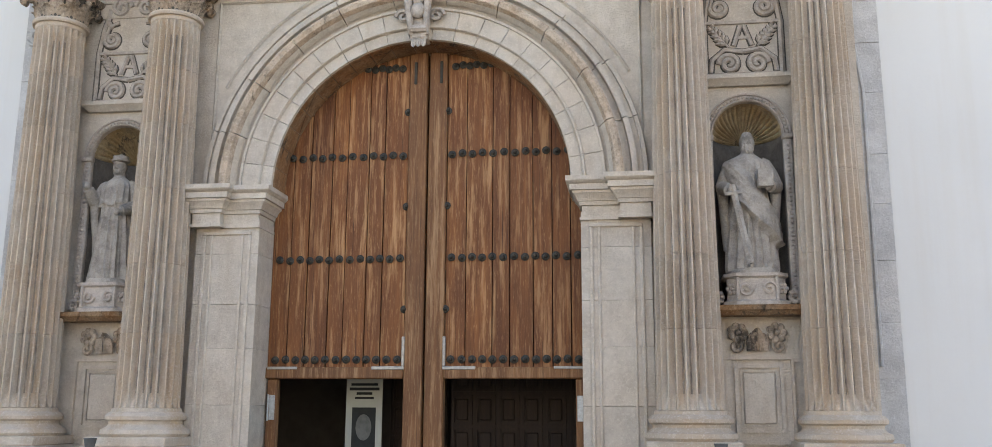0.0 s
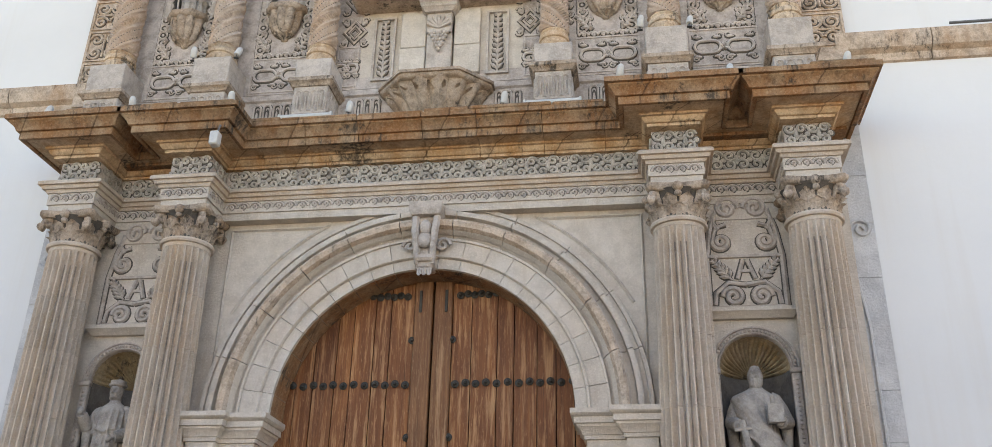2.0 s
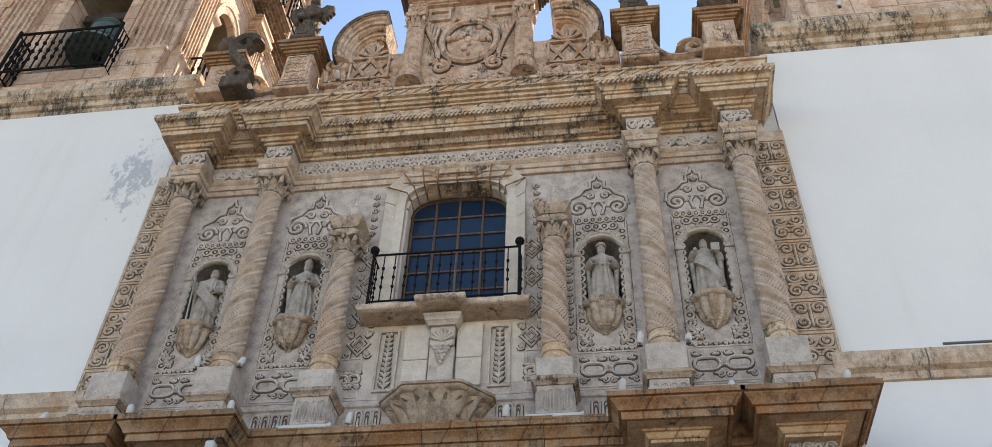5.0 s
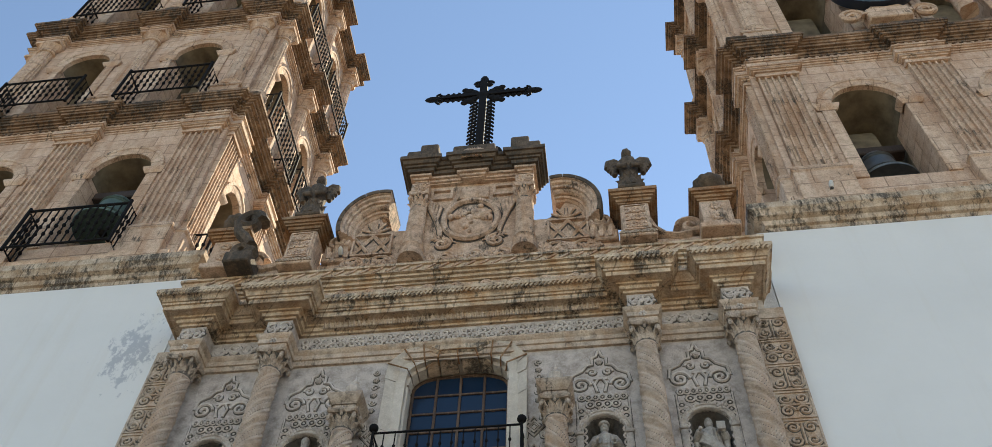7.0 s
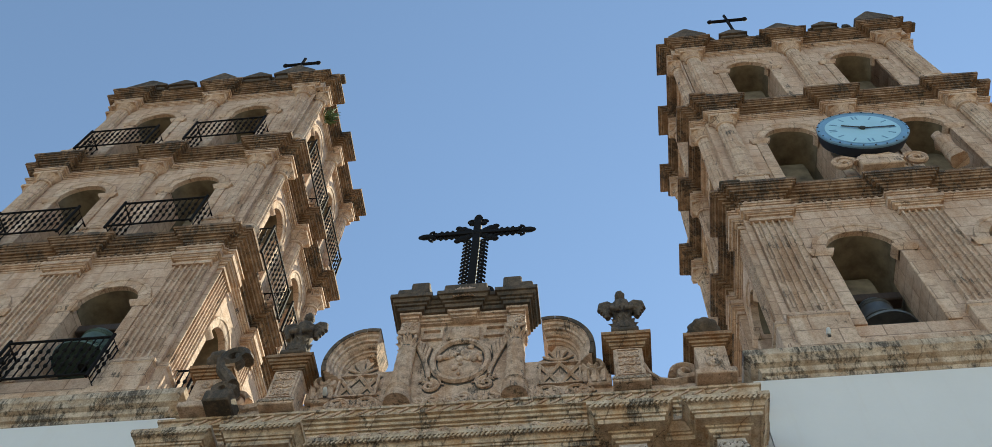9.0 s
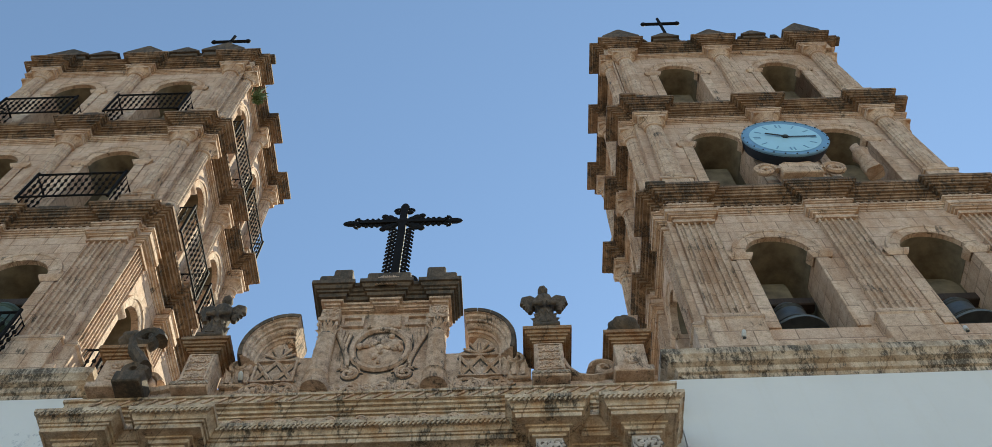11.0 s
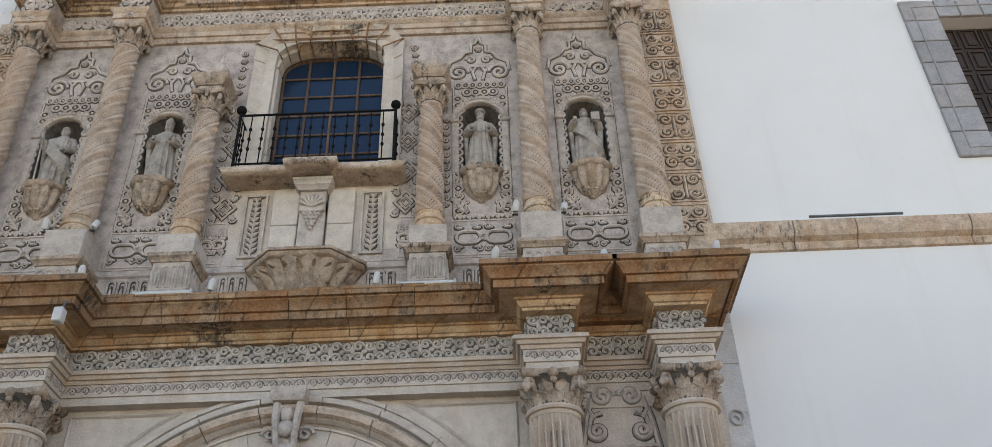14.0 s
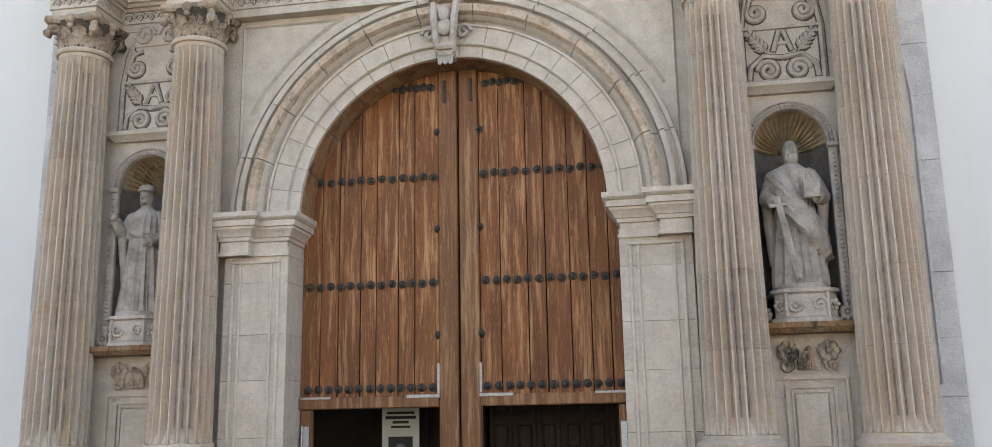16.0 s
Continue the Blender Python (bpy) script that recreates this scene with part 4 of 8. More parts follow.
for a, b in zip(drums, drums[1:]):
    pr = []
    for i in range(6):
        z = a + 0.004 + (b - a - 0.008) * i / 5
        pr.append((shaft_r(z), z))
    pr = [(pr[0][0] - 0.012, a + 0.001)] + pr + [(pr[-1][0] - 0.012, b - 0.001)]
    part("drum", Shape().lathe(pr, 308, warp=(lambda q: lambda an, z: 1 - (0.0 if z > 5.9 or z < 1.62 else 1.0) * q * max(0.0, (abs(math.sin(an * 11)) - 0.36) / 0.64) ** 0.4)(0.24)), STONE_COLUMN, column, sharp=30)
# Grey strips along the flute bottoms paint the shade of the grooves.
FLUTE_SHADE = stone("grey_flute_shade", (0.34, 0.285, 0.235), (0.44, 0.38, 0.32), (0.13, 0.105, 0.085), grime=0.7)
shade_strips = Shape()
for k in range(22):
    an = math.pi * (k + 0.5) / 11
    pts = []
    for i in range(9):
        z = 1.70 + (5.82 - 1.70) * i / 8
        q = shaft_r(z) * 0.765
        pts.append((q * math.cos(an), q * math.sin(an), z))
    shade_strips.tube(pts, 0.011, 4)
tagged(part("flute_shade", shade_strips, FLUTE_SHADE, column, "grey strips painting shade into the flutes"), kind="stuff")
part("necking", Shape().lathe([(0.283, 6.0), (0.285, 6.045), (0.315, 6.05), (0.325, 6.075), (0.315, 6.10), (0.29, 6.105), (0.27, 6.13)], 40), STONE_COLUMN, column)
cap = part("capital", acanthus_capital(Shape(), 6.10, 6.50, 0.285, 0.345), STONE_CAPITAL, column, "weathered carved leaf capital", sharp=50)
part("core", capital_core(6.10, 6.50, 0.285), SHADE_DARK, cap, "near-black core painting shade between the leaves")
mirrored(column)
col2 = copy_thing(column, pose(4.42, -0.45, 0))
mirrored(col2)

# ---- statues: one plain draped mesh each ----
def draped_figure(h, seed, cape=1.0, headgear=0, item=0, arm=0, lean=0.0):
    """A robed standing figure carved from one block: pleated tunic, slung mantle, wide sleeves, bearded head."""
    rnd = random.Random(seed)
    sh = Shape()
    prof = ((0.0, 0.170, 0.135), (0.03, 0.172, 0.138), (0.2, 0.152, 0.122), (0.4, 0.138, 0.112), (0.52, 0.128, 0.105), (0.60, 0.118, 0.10), (0.70, 0.128, 0.102), (0.755, 0.132, 0.095), (0.79, 0.115, 0.082), (0.82, 0.075, 0.062), (0.845, 0.043, 0.045), (0.89, 0.038, 0.042))
    rows = 72
    zs = [i / rows * 0.89 for i in range(rows + 1)]
    ph = [rnd.uniform(0, 6.3) for _ in range(4)]

    def at(z):
        for p, q in zip(prof, prof[1:]):
            if z <= q[0] + 1e-9:
                t = (z - p[0]) / (q[0] - p[0])
                return p[1] + (q[1] - p[1]) * t, p[2] + (q[2] - p[2]) * t
        return prof[-1][1:]
    n, v = 120, []
    for z in zs:
        a, b = at(z)
        skirt = max(0.0, min(1.0, (0.60 - z) / 0.25))
        chest = max(0.0, min(1.0, (0.80 - z) / 0.06)) * (1 - skirt)
        for i in range(n):
            t = 2 * math.pi * i / n
            w = 1 + skirt * (0.24 * (0.55 - abs(math.sin(7 * t + ph[0] + 0.4 * math.sin(3 * z)))) + 0.09 * (0.5 - abs(math.sin(13 * t + ph[1] - z))))
            w += chest * 0.10 * (0.5 - abs(math.sin(9 * t + ph[2])))
            if abs(z - 0.605) < 0.014:
                w += 0.05
            # the mantle: slung from one shoulder across the knees, its hem thick and its folds running with it
            if math.sin(t) < 0.35 and cape > 0.9:
                cut = z - (0.36 - 0.20 * math.cos(t))
                if 0 < cut < 0.30:
                    flat = min(1.0, cut / 0.03) * min(1.0, (0.30 - cut) / 0.06)
                    w = w * (1 - 0.75 * flat) + flat * (1.10 + 0.07 * abs(math.sin(cut * 46 + 2.2 * t)) + 0.05 * (cut < 0.05))
            elif cape <= 0.9:
                # short cape over the shoulders
                cut = z - (0.60 + 0.015 * math.cos(6 * t))
                if cut > 0 and z < 0.79:
                    w += 0.13 * (1 - 0.8 * cut / 0.19) + 0.02 * math.sin(9 * t)
            v.append(((a * w * math.cos(t) + lean * z) * h, b * w * math.sin(t) * h, z * h))
    f = [(k * n + i, k * n + (i + 1) % n, (k + 1) * n + (i + 1) % n, (k + 1) * n + i) for k in range(rows) for i in range(n)]
    f.append(tuple(range(n))[::-1])
    sh.add(v, f)
    hx = lean * 0.92 * h

    def face(an, t):
        d = (an - 1.5 * math.pi)
        q = 1 - 0.20 * math.exp(-((abs(d) - 0.42) / 0.2) ** 2 - ((t - 1.47) / 0.12) ** 2)
        q += 0.12 * math.exp(-(d / 0.8) ** 2 - ((t - 1.22) / 0.10) ** 2)
        q += 0.26 * math.exp(-(d / 0.17) ** 2 - ((t - 1.66) / 0.18) ** 2)
        q -= 0.12 * math.exp(-(d / 0.4) ** 2 - ((t - 1.98) / 0.07) ** 2)
        # hair swept back and a full beard in ropy locks
        side = max(0.0, min(1.0, (abs(d) - 1.2) / 0.5))
        q += side * (0.10 + 0.05 * math.sin(13 * an + 4 * t)) + 0.16 * (1 + 0.5 * math.sin(15 * an)) * max(0.0, min(1.0, (t - 2.05) / 0.25))
        if t < 0.7:
            q += 0.06
        return q
    sh.ball((hx, -0.012 * h, 0.925 * h), 0.048 * h, 0.058 * h, 0.068 * h, 56, warp=face)
    # pointed beard lying on the breast
    if headgear != 2:
        sh.ball((hx, -0.048 * h, 0.872 * h), 0.036 * h, 0.026 * h, 0.042 * h, 24, warp=lambda an, t: (1 + 0.12 * math.sin(8 * an)) * (1 - 0.12 * math.cos(t - math.pi)))
    if headgear == 1:
        sh.lathe([(0.052 * h, 0.965 * h), (0.060 * h, 1.0 * h), (0.042 * h, 1.04 * h), (0.004 * h, 1.09 * h)], 16, (hx, -0.006 * h, 0))
    if headgear == 2:
        sh.lathe([(0.056 * h, 0.962 * h), (0.070 * h, 0.972 * h), (0.072 * h, 0.985 * h), (0.060 * h, 0.99 * h), (0.062 * h, 1.012 * h), (0.004, 1.022 * h)], 20, (hx, -0.006 * h, 0))
        for k in range(4):
            sh.tube([(hx + 0.05 * h * math.cos(k * 1.57), 0.05 * h * math.sin(k * 1.57), 1.0 * h), (hx, -0.006 * h, 1.03 * h)], 0.01 * h, 5)
    if headgear == 3:
        for k in range(9):
            an = math.pi * k / 8
            sh.tube([(hx + 0.03 * h * math.cos(an), 0.03 * h, 0.97 * h + 0.02 * h * math.sin(an)), (hx + 0.085 * h * math.cos(an), 0.03 * h, 0.97 * h + 0.085 * h * math.sin(an))], 0.008 * h, 5)
    # arms in wide sleeves
    tip = {0: ((-0.135, -0.15, 0.55), (0.115, -0.155, 0.575)), 1: ((-0.20, -0.13, 0.755), (0.09, -0.16, 0.53)), 2: ((-0.09, -0.17, 0.63), (0.10, -0.17, 0.61)), 3: ((-0.13, -0.18, 0.70), (0.15, -0.12, 0.70))}[arm]
    for s, e in zip((-1, 1), tip):
        sx = s * 0.118 * h + lean * 0.76 * h
        el = (s * 0.185 * h + lean * 0.6 * h, -0.02 * h, (0.60 if e[2] < 0.7 else 0.64) * h)
        wr = tuple(e[k] * h + (el[k] - e[k] * h) * 0.22 for k in range(3))
        sh.tube([(sx * 0.75, 0, 0.785 * h), (sx, -0.002 * h, 0.765 * h), ((sx + el[0]) / 2 + s * 0.006 * h, -0.008 * h, 0.69 * h), el], lambda u: (0.038 + 0.012 * u + 0.003 * math.sin(u * 24)) * h, 14)
        sh.tube([el, tuple((el[k] + wr[k]) / 2 for k in range(3)), wr], lambda u: (0.050 - 0.006 * u + 0.003 * math.sin(u * 17)) * h, 14)
        sh.tube([wr, (e[0] * h, e[1] * h, e[2] * h)], 0.018 * h, 8)
        sh.ball((e[0] * h, e[1] * h, e[2] * h), 0.026 * h, 0.024 * h, 0.030 * h, 10, warp=lambda an, t: 1 + 0.10 * math.sin(4 * an + 5 * t))
        # the sleeve's loose end and the cloak that hangs behind it
        sh.tube([(el[0] * 0.98, el[1] + 0.01 * h, el[2] + 0.01 * h), (el[0] * 0.97, 0.0, 0.50 * h), (el[0] * 0.90, 0.02 * h, 0.36 * h), (el[0] * 0.86, 0.03 * h, 0.16 * h)], lambda u: (0.044 - 0.016 * u + 0.004 * math.sin(u * 13)) * h, 10)
    if item == 1:
        e = tip[0]
        q = [(e[0] * h, (e[1] - 0.045) * h, (e[2] + 0.03) * h), ((e[0] + 0.10) * h, -0.235 * h, 0.03 * h)]
        sh.tube(q, 0.021 * h, 4, 0.6)
        sh.tube([((e[0] - 0.05) * h, (e[1] - 0.045) * h, (e[2] - 0.035) * h), ((e[0] + 0.06) * h, (e[1] - 0.05) * h, (e[2] - 0.02) * h)], 0.014 * h, 5)
    if item in (1, 2):
        e = tip[1]
        sh.box((e[0] - 0.075) * h, (e[0] + 0.03) * h, (e[1] - 0.045) * h, (e[1] + 0.015) * h, (e[2] - 0.01) * h, (e[2] + 0.115) * h, 0.006)
    if item == 3:
        e = tip[0]
        sh.tube([((e[0] + 0.06) * h, (e[1] - 0.01) * h, 0.02 * h), (e[0] * h, e[1] * h, 0.84 * h)], 0.012 * h, 6)
    # low rocky plinth
    sh.lathe([(0.18 * h, -0.03 * h), (0.185 * h, -0.01 * h), (0.175 * h, 0.012 * h)], 18, warp=lambda an, z: 1 + 0.05 * math.sin(5 * an))
    return sh


# ---- niches ----
def niche(name, cx, hw, z0, zs, depth, label, ribs, group, mat_shell=None, bead=True):
    """A round-headed niche with a ribbed shell, and its raised frame."""
    t = thing(name, (cx, YW, z0), label, "niche", group)
    H = zs - z0
    n = 18
    # curved back, two skins thick
    v, f = [], []
    for layer in (0.0, 0.05):
        for z in (0.0, H):
            for i in range(n + 1):
                a = math.pi * i / n
                v.append(((hw + layer) * math.cos(a), 0.01 + (depth + layer) * math.sin(a), z))
    m = n + 1
    for i in range(n):
        f += [(i, i + 1, m + i + 1, m + i), (2 * m + i + 1, 2 * m + i, 3 * m + i, 3 * m + i + 1), (i, 2 * m + i, 2 * m + i + 1, i + 1), (m + i, m + i + 1, 3 * m + i + 1, 3 * m + i)]
    part("back", Shape().add(v, f), STONE_NICHE, t, "niche back with its shade in the dark colour")
    # shell: ribs fan out from the bottom centre
    v, f = [], []
    na, nr = ribs * 6, 8
    for layer in (0.0, 0.05):
        for j in range(nr + 1):
            rr = j / nr
            for i in range(na + 1):
                a = math.pi * i / na
                sc = 0.5 + 0.5 * abs(math.sin(a * ribs))
                phi = rr * math.pi / 2
                rad = hw * math.sin(phi) * (1 + 0.02 * sc)
                dep = depth * math.cos(phi) * (1 - 0.0 * sc) - 0.34 * hw * (sc - 0.5) * math.sin(phi * 1.6)
                k = 1 + layer / hw
                v.append((rad * k * math.cos(a), max(0.012, dep) * k, H + 0.002 + rad * k * math.sin(a)))
    m = na + 1
    o = (nr + 1) * m
    for j in range(nr):
        for i in range(na):
            a = j * m + i
            f += [(a, a + m, a + m + 1, a + 1), (o + a, o + a + 1, o + a + m + 1, o + a + m)]
    part("shell", Shape().add(v, f), mat_shell or STONE_SHELL, t, "ribbed scallop shell hood", sharp=60)
    sill = Shape().box(-hw - 0.02, hw + 0.02, -0.02, depth, -0.05, 0.0)
    part("sill", sill, STONE_CARVED, t)
    fr = Shape().ring(0, H, [(hw + 0.005, 0.03), (hw + 0.005, -0.04), (hw + 0.02, -0.055), (hw + 0.035, -0.03), (hw + 0.075, -0.03), (hw + 0.085, -0.05), (hw + 0.1, -0.05), (hw + 0.105, 0.03)], 0, 180, 20)
    for s in (-1, 1):
        a, b = sorted((s * (hw + 0.005), s * (hw + 0.1)))
        fr.box(a, b, -0.045, 0.03, 0.0, H - 0.06, 0.008)
        a, b = sorted((s * (hw - 0.005), s * (hw + 0.125)))
        fr.box(a, b, -0.07, 0.03, H - 0.06, H, 0.01)
        if bead:
            k = 0.04
            while k < H - 0.1:
                fr.ball((s * (hw + 0.052), -0.047, k), 0.02, 0.018, 0.016, 6)
                k += 0.048
    if bead:
        for i in range(30):
            a = math.pi * (i + 0.5) / 30
            fr.ball(((hw + 0.055) * math.cos(a), -0.035, H + (hw + 0.055) * math.sin(a)), 0.02, 0.018, 0.02, 6)
    part("frame", fr, STONE_CARVED, t, sharp=45)
    return t


for s in (-1, 1):
    t = niche("niche", s * NICHE_LOW, 0.37, 2.62, 4.52, 0.42, "shell-headed niche between the fluted columns", 19, "lower niches")
    # block under the statue, ledge and carved drop
    pb = Shape()
    loop = [(-0.30, 0.3), (-0.30, -0.16), (-0.2, -0.26), (0.2, -0.26), (0.30, -0.16), (0.30, 0.3)]
    pb.moulding(loop, [(-0.05, 0.0), (0.04, 0.0), (0.04, 0.04), (0.0, 0.06), (0.0, 0.28), (0.03, 0.30), (0.03, 0.335), (-0.05, 0.335)])
    pb.prism([[(-0.3, 0.01), (0.3, 0.01), (0.3, 0.33), (-0.3, 0.33)]], -0.15, 0.3).box(-0.2, 0.2, -0.255, -0.14, 0.01, 0.33)
    for k in (-0.12, 0.12):
        pb.tube(spiral(k, 0.17, 0.075, -0.275, 1.4, 0, 1 if k > 0 else -1), 0.016, 5)
    for e in (-1, 1):
        rosette(pb, e * 0.4, 0.1, 0.09, -0.1)
        pb.tube([(e * 0.2, -0.27, 0.05), (e * 0.2, -0.27, 0.29)], 0.02, 6)
        rosette(pb, e * 0.26, 0.17, 0.07, -0.22, 6)
    part("statue_block", pb, STONE_CARVED, t, "carved stone block")
    lg = Shape().moulding([(-0.46, 0.05), (-0.46, -0.22), (0.46, -0.22), (0.46, 0.05)], [(-0.2, -0.10), (0.0, -0.10), (0.03, -0.07), (0.06, -0.05), (0.07, 0.0), (-0.2, 0.0)]).box(-0.45, 0.45, -0.21, 0.04, -0.095, -0.005)
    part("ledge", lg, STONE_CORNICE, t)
    for k in range(5):
        a = 30 + 30 * k
        part("drop_leaf", Shape().leaf((0.03 * (k - 2), -0.04, -0.46), (0.9 * math.cos(radians(a)), -1, 0), 0.24 + 0.06 * (k == 2), 0.11, 0.35, 0.02), STONE_CAPITAL, t)
    for e in (-1, 1):
        part("drop_rosette", rosette(Shape(), e * 0.2, -0.27, 0.12, -0.05, 7), STONE_CAPITAL, t)
        part("drop_scroll", Shape().tube(spiral(e * 0.22, -0.41, 0.075, -0.04, 1.4, 90, e), 0.022, 5), STONE_CAPITAL, t)
    for hw_, z0_, z1_, w_, d_ in ((0.36, -1.42, -0.52, 0.03, 0.04), (0.25, -1.30, -0.60, 0.035, 0.035), (0.19, -1.24, -0.66, 0.02, 0.02)):
        part("panel_frame", Shape().prism([rect(-hw_, hw_, z0_, z1_), rect(-hw_ + w_, hw_ - w_, z0_ + w_, z1_ - w_)], -d_, 0.01), STONE, t)
    part("panel", Shape().box(-0.16, 0.16, -0.03, 0.01, -1.21, -0.69, 0.01), STONE, t)
    # ledge and scrolled relief panel above the niche
    part("hood_ledge", Shape().moulding([(-0.44, 0.04), (-0.44, -0.04), (0.44, -0.04), (0.44, 0.04)], [(-0.06, 2.46), (0.02, 2.46), (0.05, 2.50), (0.09, 2.53), (0.09, 2.575), (-0.06, 2.58)]), STONE, t)
    rp = Relief(-0.008, 1.15)
    z0 = 2.6
    pts = [(-0.42, -0.02, z0), (-0.42, -0.02, z0 + 0.62), (-0.37, -0.02, z0 + 0.95), (-0.30, -0.02, z0 + 1.18)]
    for e in (-1, 1):
        rp.tube([(-e * p[0], p[1], p[2]) for p in pts], 0.026, 4)
        rp.tube(spiral(e * 0.16, z0 + 1.22, 0.14, -0.02, 1.7, 90 + 90 * e, -e), 0.028, 6)
        rp.tube([(e * 0.30, -0.02, z0 + 1.2), (e * 0.33, -0.02, z0 + 1.05), (e * 0.27, -0.02, z0 + 0.95)], 0.026, 5)
        rp.tube(spiral(e * 0.25, z0 + 0.80, 0.105, -0.02, 1.7, 90 - 90 * e, -e), 0.026, 6)
        rp.tube([(e * 0.35, -0.02, z0 + 0.8), (e * 0.3, -0.02, z0 + 0.98), (e * 0.18, -0.02, z0 + 1.02)], 0.022, 5)
        frond(rp, e * 0.16, z0 + 0.33, 0.30, 90 - e * 38, -0.02, 5, 0.055)
        rp.tube(spiral(e * 0.155, z0 + 0.13, 0.12, -0.02, 1.8, 90 - 90 * e, e), 0.026, 6)
        rp.tube([(e * 0.36, -0.02, z0 + 0.03), (e * 0.34, -0.02, z0 + 0.18), (e * 0.2, -0.02, z0 + 0.30), (0, -0.02, z0 + 0.27)], 0.024, 5)
        rp.tube([(e * 0.02, -0.02, z0 + 0.58), (e * 0.10, -0.02, z0 + 0.34)], 0.022, 5)
    rp.box(-0.42, 0.42, -0.035, 0.01, z0 + 0.60, z0 + 0.64, 0.006)
    rp.box(-0.42, 0.42, -0.035, 0.01, z0 - 0.01, z0 + 0.025, 0.006)
    rp.box(-0.07, 0.07, -0.03, 0.01, z0 + 0.42, z0 + 0.455)
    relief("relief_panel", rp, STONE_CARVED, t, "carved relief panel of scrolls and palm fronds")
    bg = Shape().prism([[(-0.43, z0 - 0.01), (0.43, z0 - 0.01), (0.43, z0 + 0.62), (0.37, z0 + 0.98), (0.30, z0 + 1.3), (0.16, z0 + 1.37), (-0.16, z0 + 1.37), (-0.30, z0 + 1.3), (-0.37, z0 + 0.98), (-0.43, z0 + 0.62)]], -0.006, 0.02)
    part("panel_ground", bg, STONE, t)

solid("statue", draped_figure(1.55, 11, 1.2, 0, 1, 0), STONE_STATUE, "grey stone robed figure with sword and book in niche", "statue", "niche statues", loc=(3.66, YW - 0.02, 2.99))
solid("statue", draped_figure(1.5, 5, 0.3, 2, 0, 1), STONE_STATUE, "grey stone caped figure with raised arm in niche", "statue", "niche statues", loc=(-3.67, YW - 0.02, 2.99))

# ---- the great door ----
door = thing("church_door", (0.02, 0.20, 0), "weathered brown plank double door with iron studs and two open wickets", "door")
R_DOOR = 1.86
for s in (-1, 1):
    # planks stop at the wicket head; the round top follows the arch
    edges = [0.235, 0.47, 0.78, 0.98, 1.25, 1.47, 1.68, 1.86]
    if s < 0:
        edges = [0.235, 0.52, 0.71, 0.97, 1.16, 1.42, 1.63, 1.86]
    for k, (a, b) in enumerate(zip(edges, edges[1:])):
        def top(x):
            return 4.05 + math.sqrt(max(0.0, R_DOOR ** 2 - x * x)) - 0.02
        pts = [(s * (a + 0.007), 2.0), (s * (b - 0.007), 2.0)] + [(s * (b - 0.005 + (a - b + 0.01) * i / 5), top(b - 0.005 + (a - b + 0.01) * i / 5)) for i in range(6)]
        if s < 0:
            pts = pts[::-1]
        part("plank", Shape().prism([pts], 0.0 - 0.006 * (k % 3), 0.09), WOOD, door)
    lo, hi = sorted((s * 0.012, s * 0.232))
    part("stile", Shape().box(lo, hi, -0.035, 0.1, 0.03, 5.80, 0.012), WOOD_FRAME, door)
    lo, hi = sorted((s * 0.234, s * 1.86))
    part("rail", Shape().box(lo, hi, -0.045, 0.1, 1.885, 2.015, 0.012), WOOD_FRAME, door)
    lo, hi = sorted((s * 1.72, s * 1.84))
    part("jamb_post", Shape().box(lo, hi, -0.02, 0.1, 0.03, 1.88, 0.012), WOOD_FRAME, door)
    st = []
    for z, n, x0, x1 in ((2.10, 13, 0.31, 1.76), (3.265, 13, 0.30, 1.76), (4.505, 12, 0.29, 1.66), (5.60, 6, 0.32, 0.76)):
        for i in range(n):
            st.append((x0 + (x1 - x0) * i / (n - 1), z))
    st += [(0.235, 2.68), (0.235, 3.875), (0.24, 5.045)]
    stud_mesh = Shape().lathe([(0.046, 0.0), (0.048, 0.008), (0.040, 0.016), (0.026, 0.02), (0.022, 0.036), (0.012, 0.048), (0.001, 0.050)], 12).moved(pose(0, 0, 0, 90)).mesh("stud", IRON_STUD)
    for i, (x, z) in enumerate(st):
        part("stud", stud_mesh, IRON_STUD, door, at=pose(s * (x + 0.006 * math.sin(i * 7.3)), -0.012, z + 0.008 * math.sin(i * 3.1)))
    # metal straps at the corners of the leaves
    lo, hi = sorted((s * 0.22, s * 0.60))
    a0, a1 = sorted((s * 0.22, s * 0.255))
    part("strap", Shape().box(lo, hi, -0.055, -0.03, 1.985, 2.025, 0.006).box(a0, a1, -0.052, -0.03, 2.026, 2.36, 0.006), IRON_PLATE, door, "pale worn metal corner strap")
    lo, hi = sorted((s * 1.48, s * 1.84))
    part("strap", Shape().box(lo, hi, -0.055, -0.03, 1.99, 2.022, 0.006), IRON_PLATE, door, "pale worn metal strap")
    a0, a1 = sorted((s * 0.14, s * 0.175))
    part("strap", Shape().box(a0, a1, -0.05, -0.03, 5.38, 5.66, 0.006), IRON_STUD, door)
    lo, hi = sorted((s * 1.735, s * 1.80))
    hg = part("hinge", Shape().box(lo, hi, -0.034, -0.015, 1.42, 1.70, 0.004), HINGE, door, "galvanised butt hinge")
    part("pin", Shape().tube([(s * 1.815, -0.03, 1.41), (s * 1.815, -0.03, 1.71)], 0.012, 8), HINGE, hg)
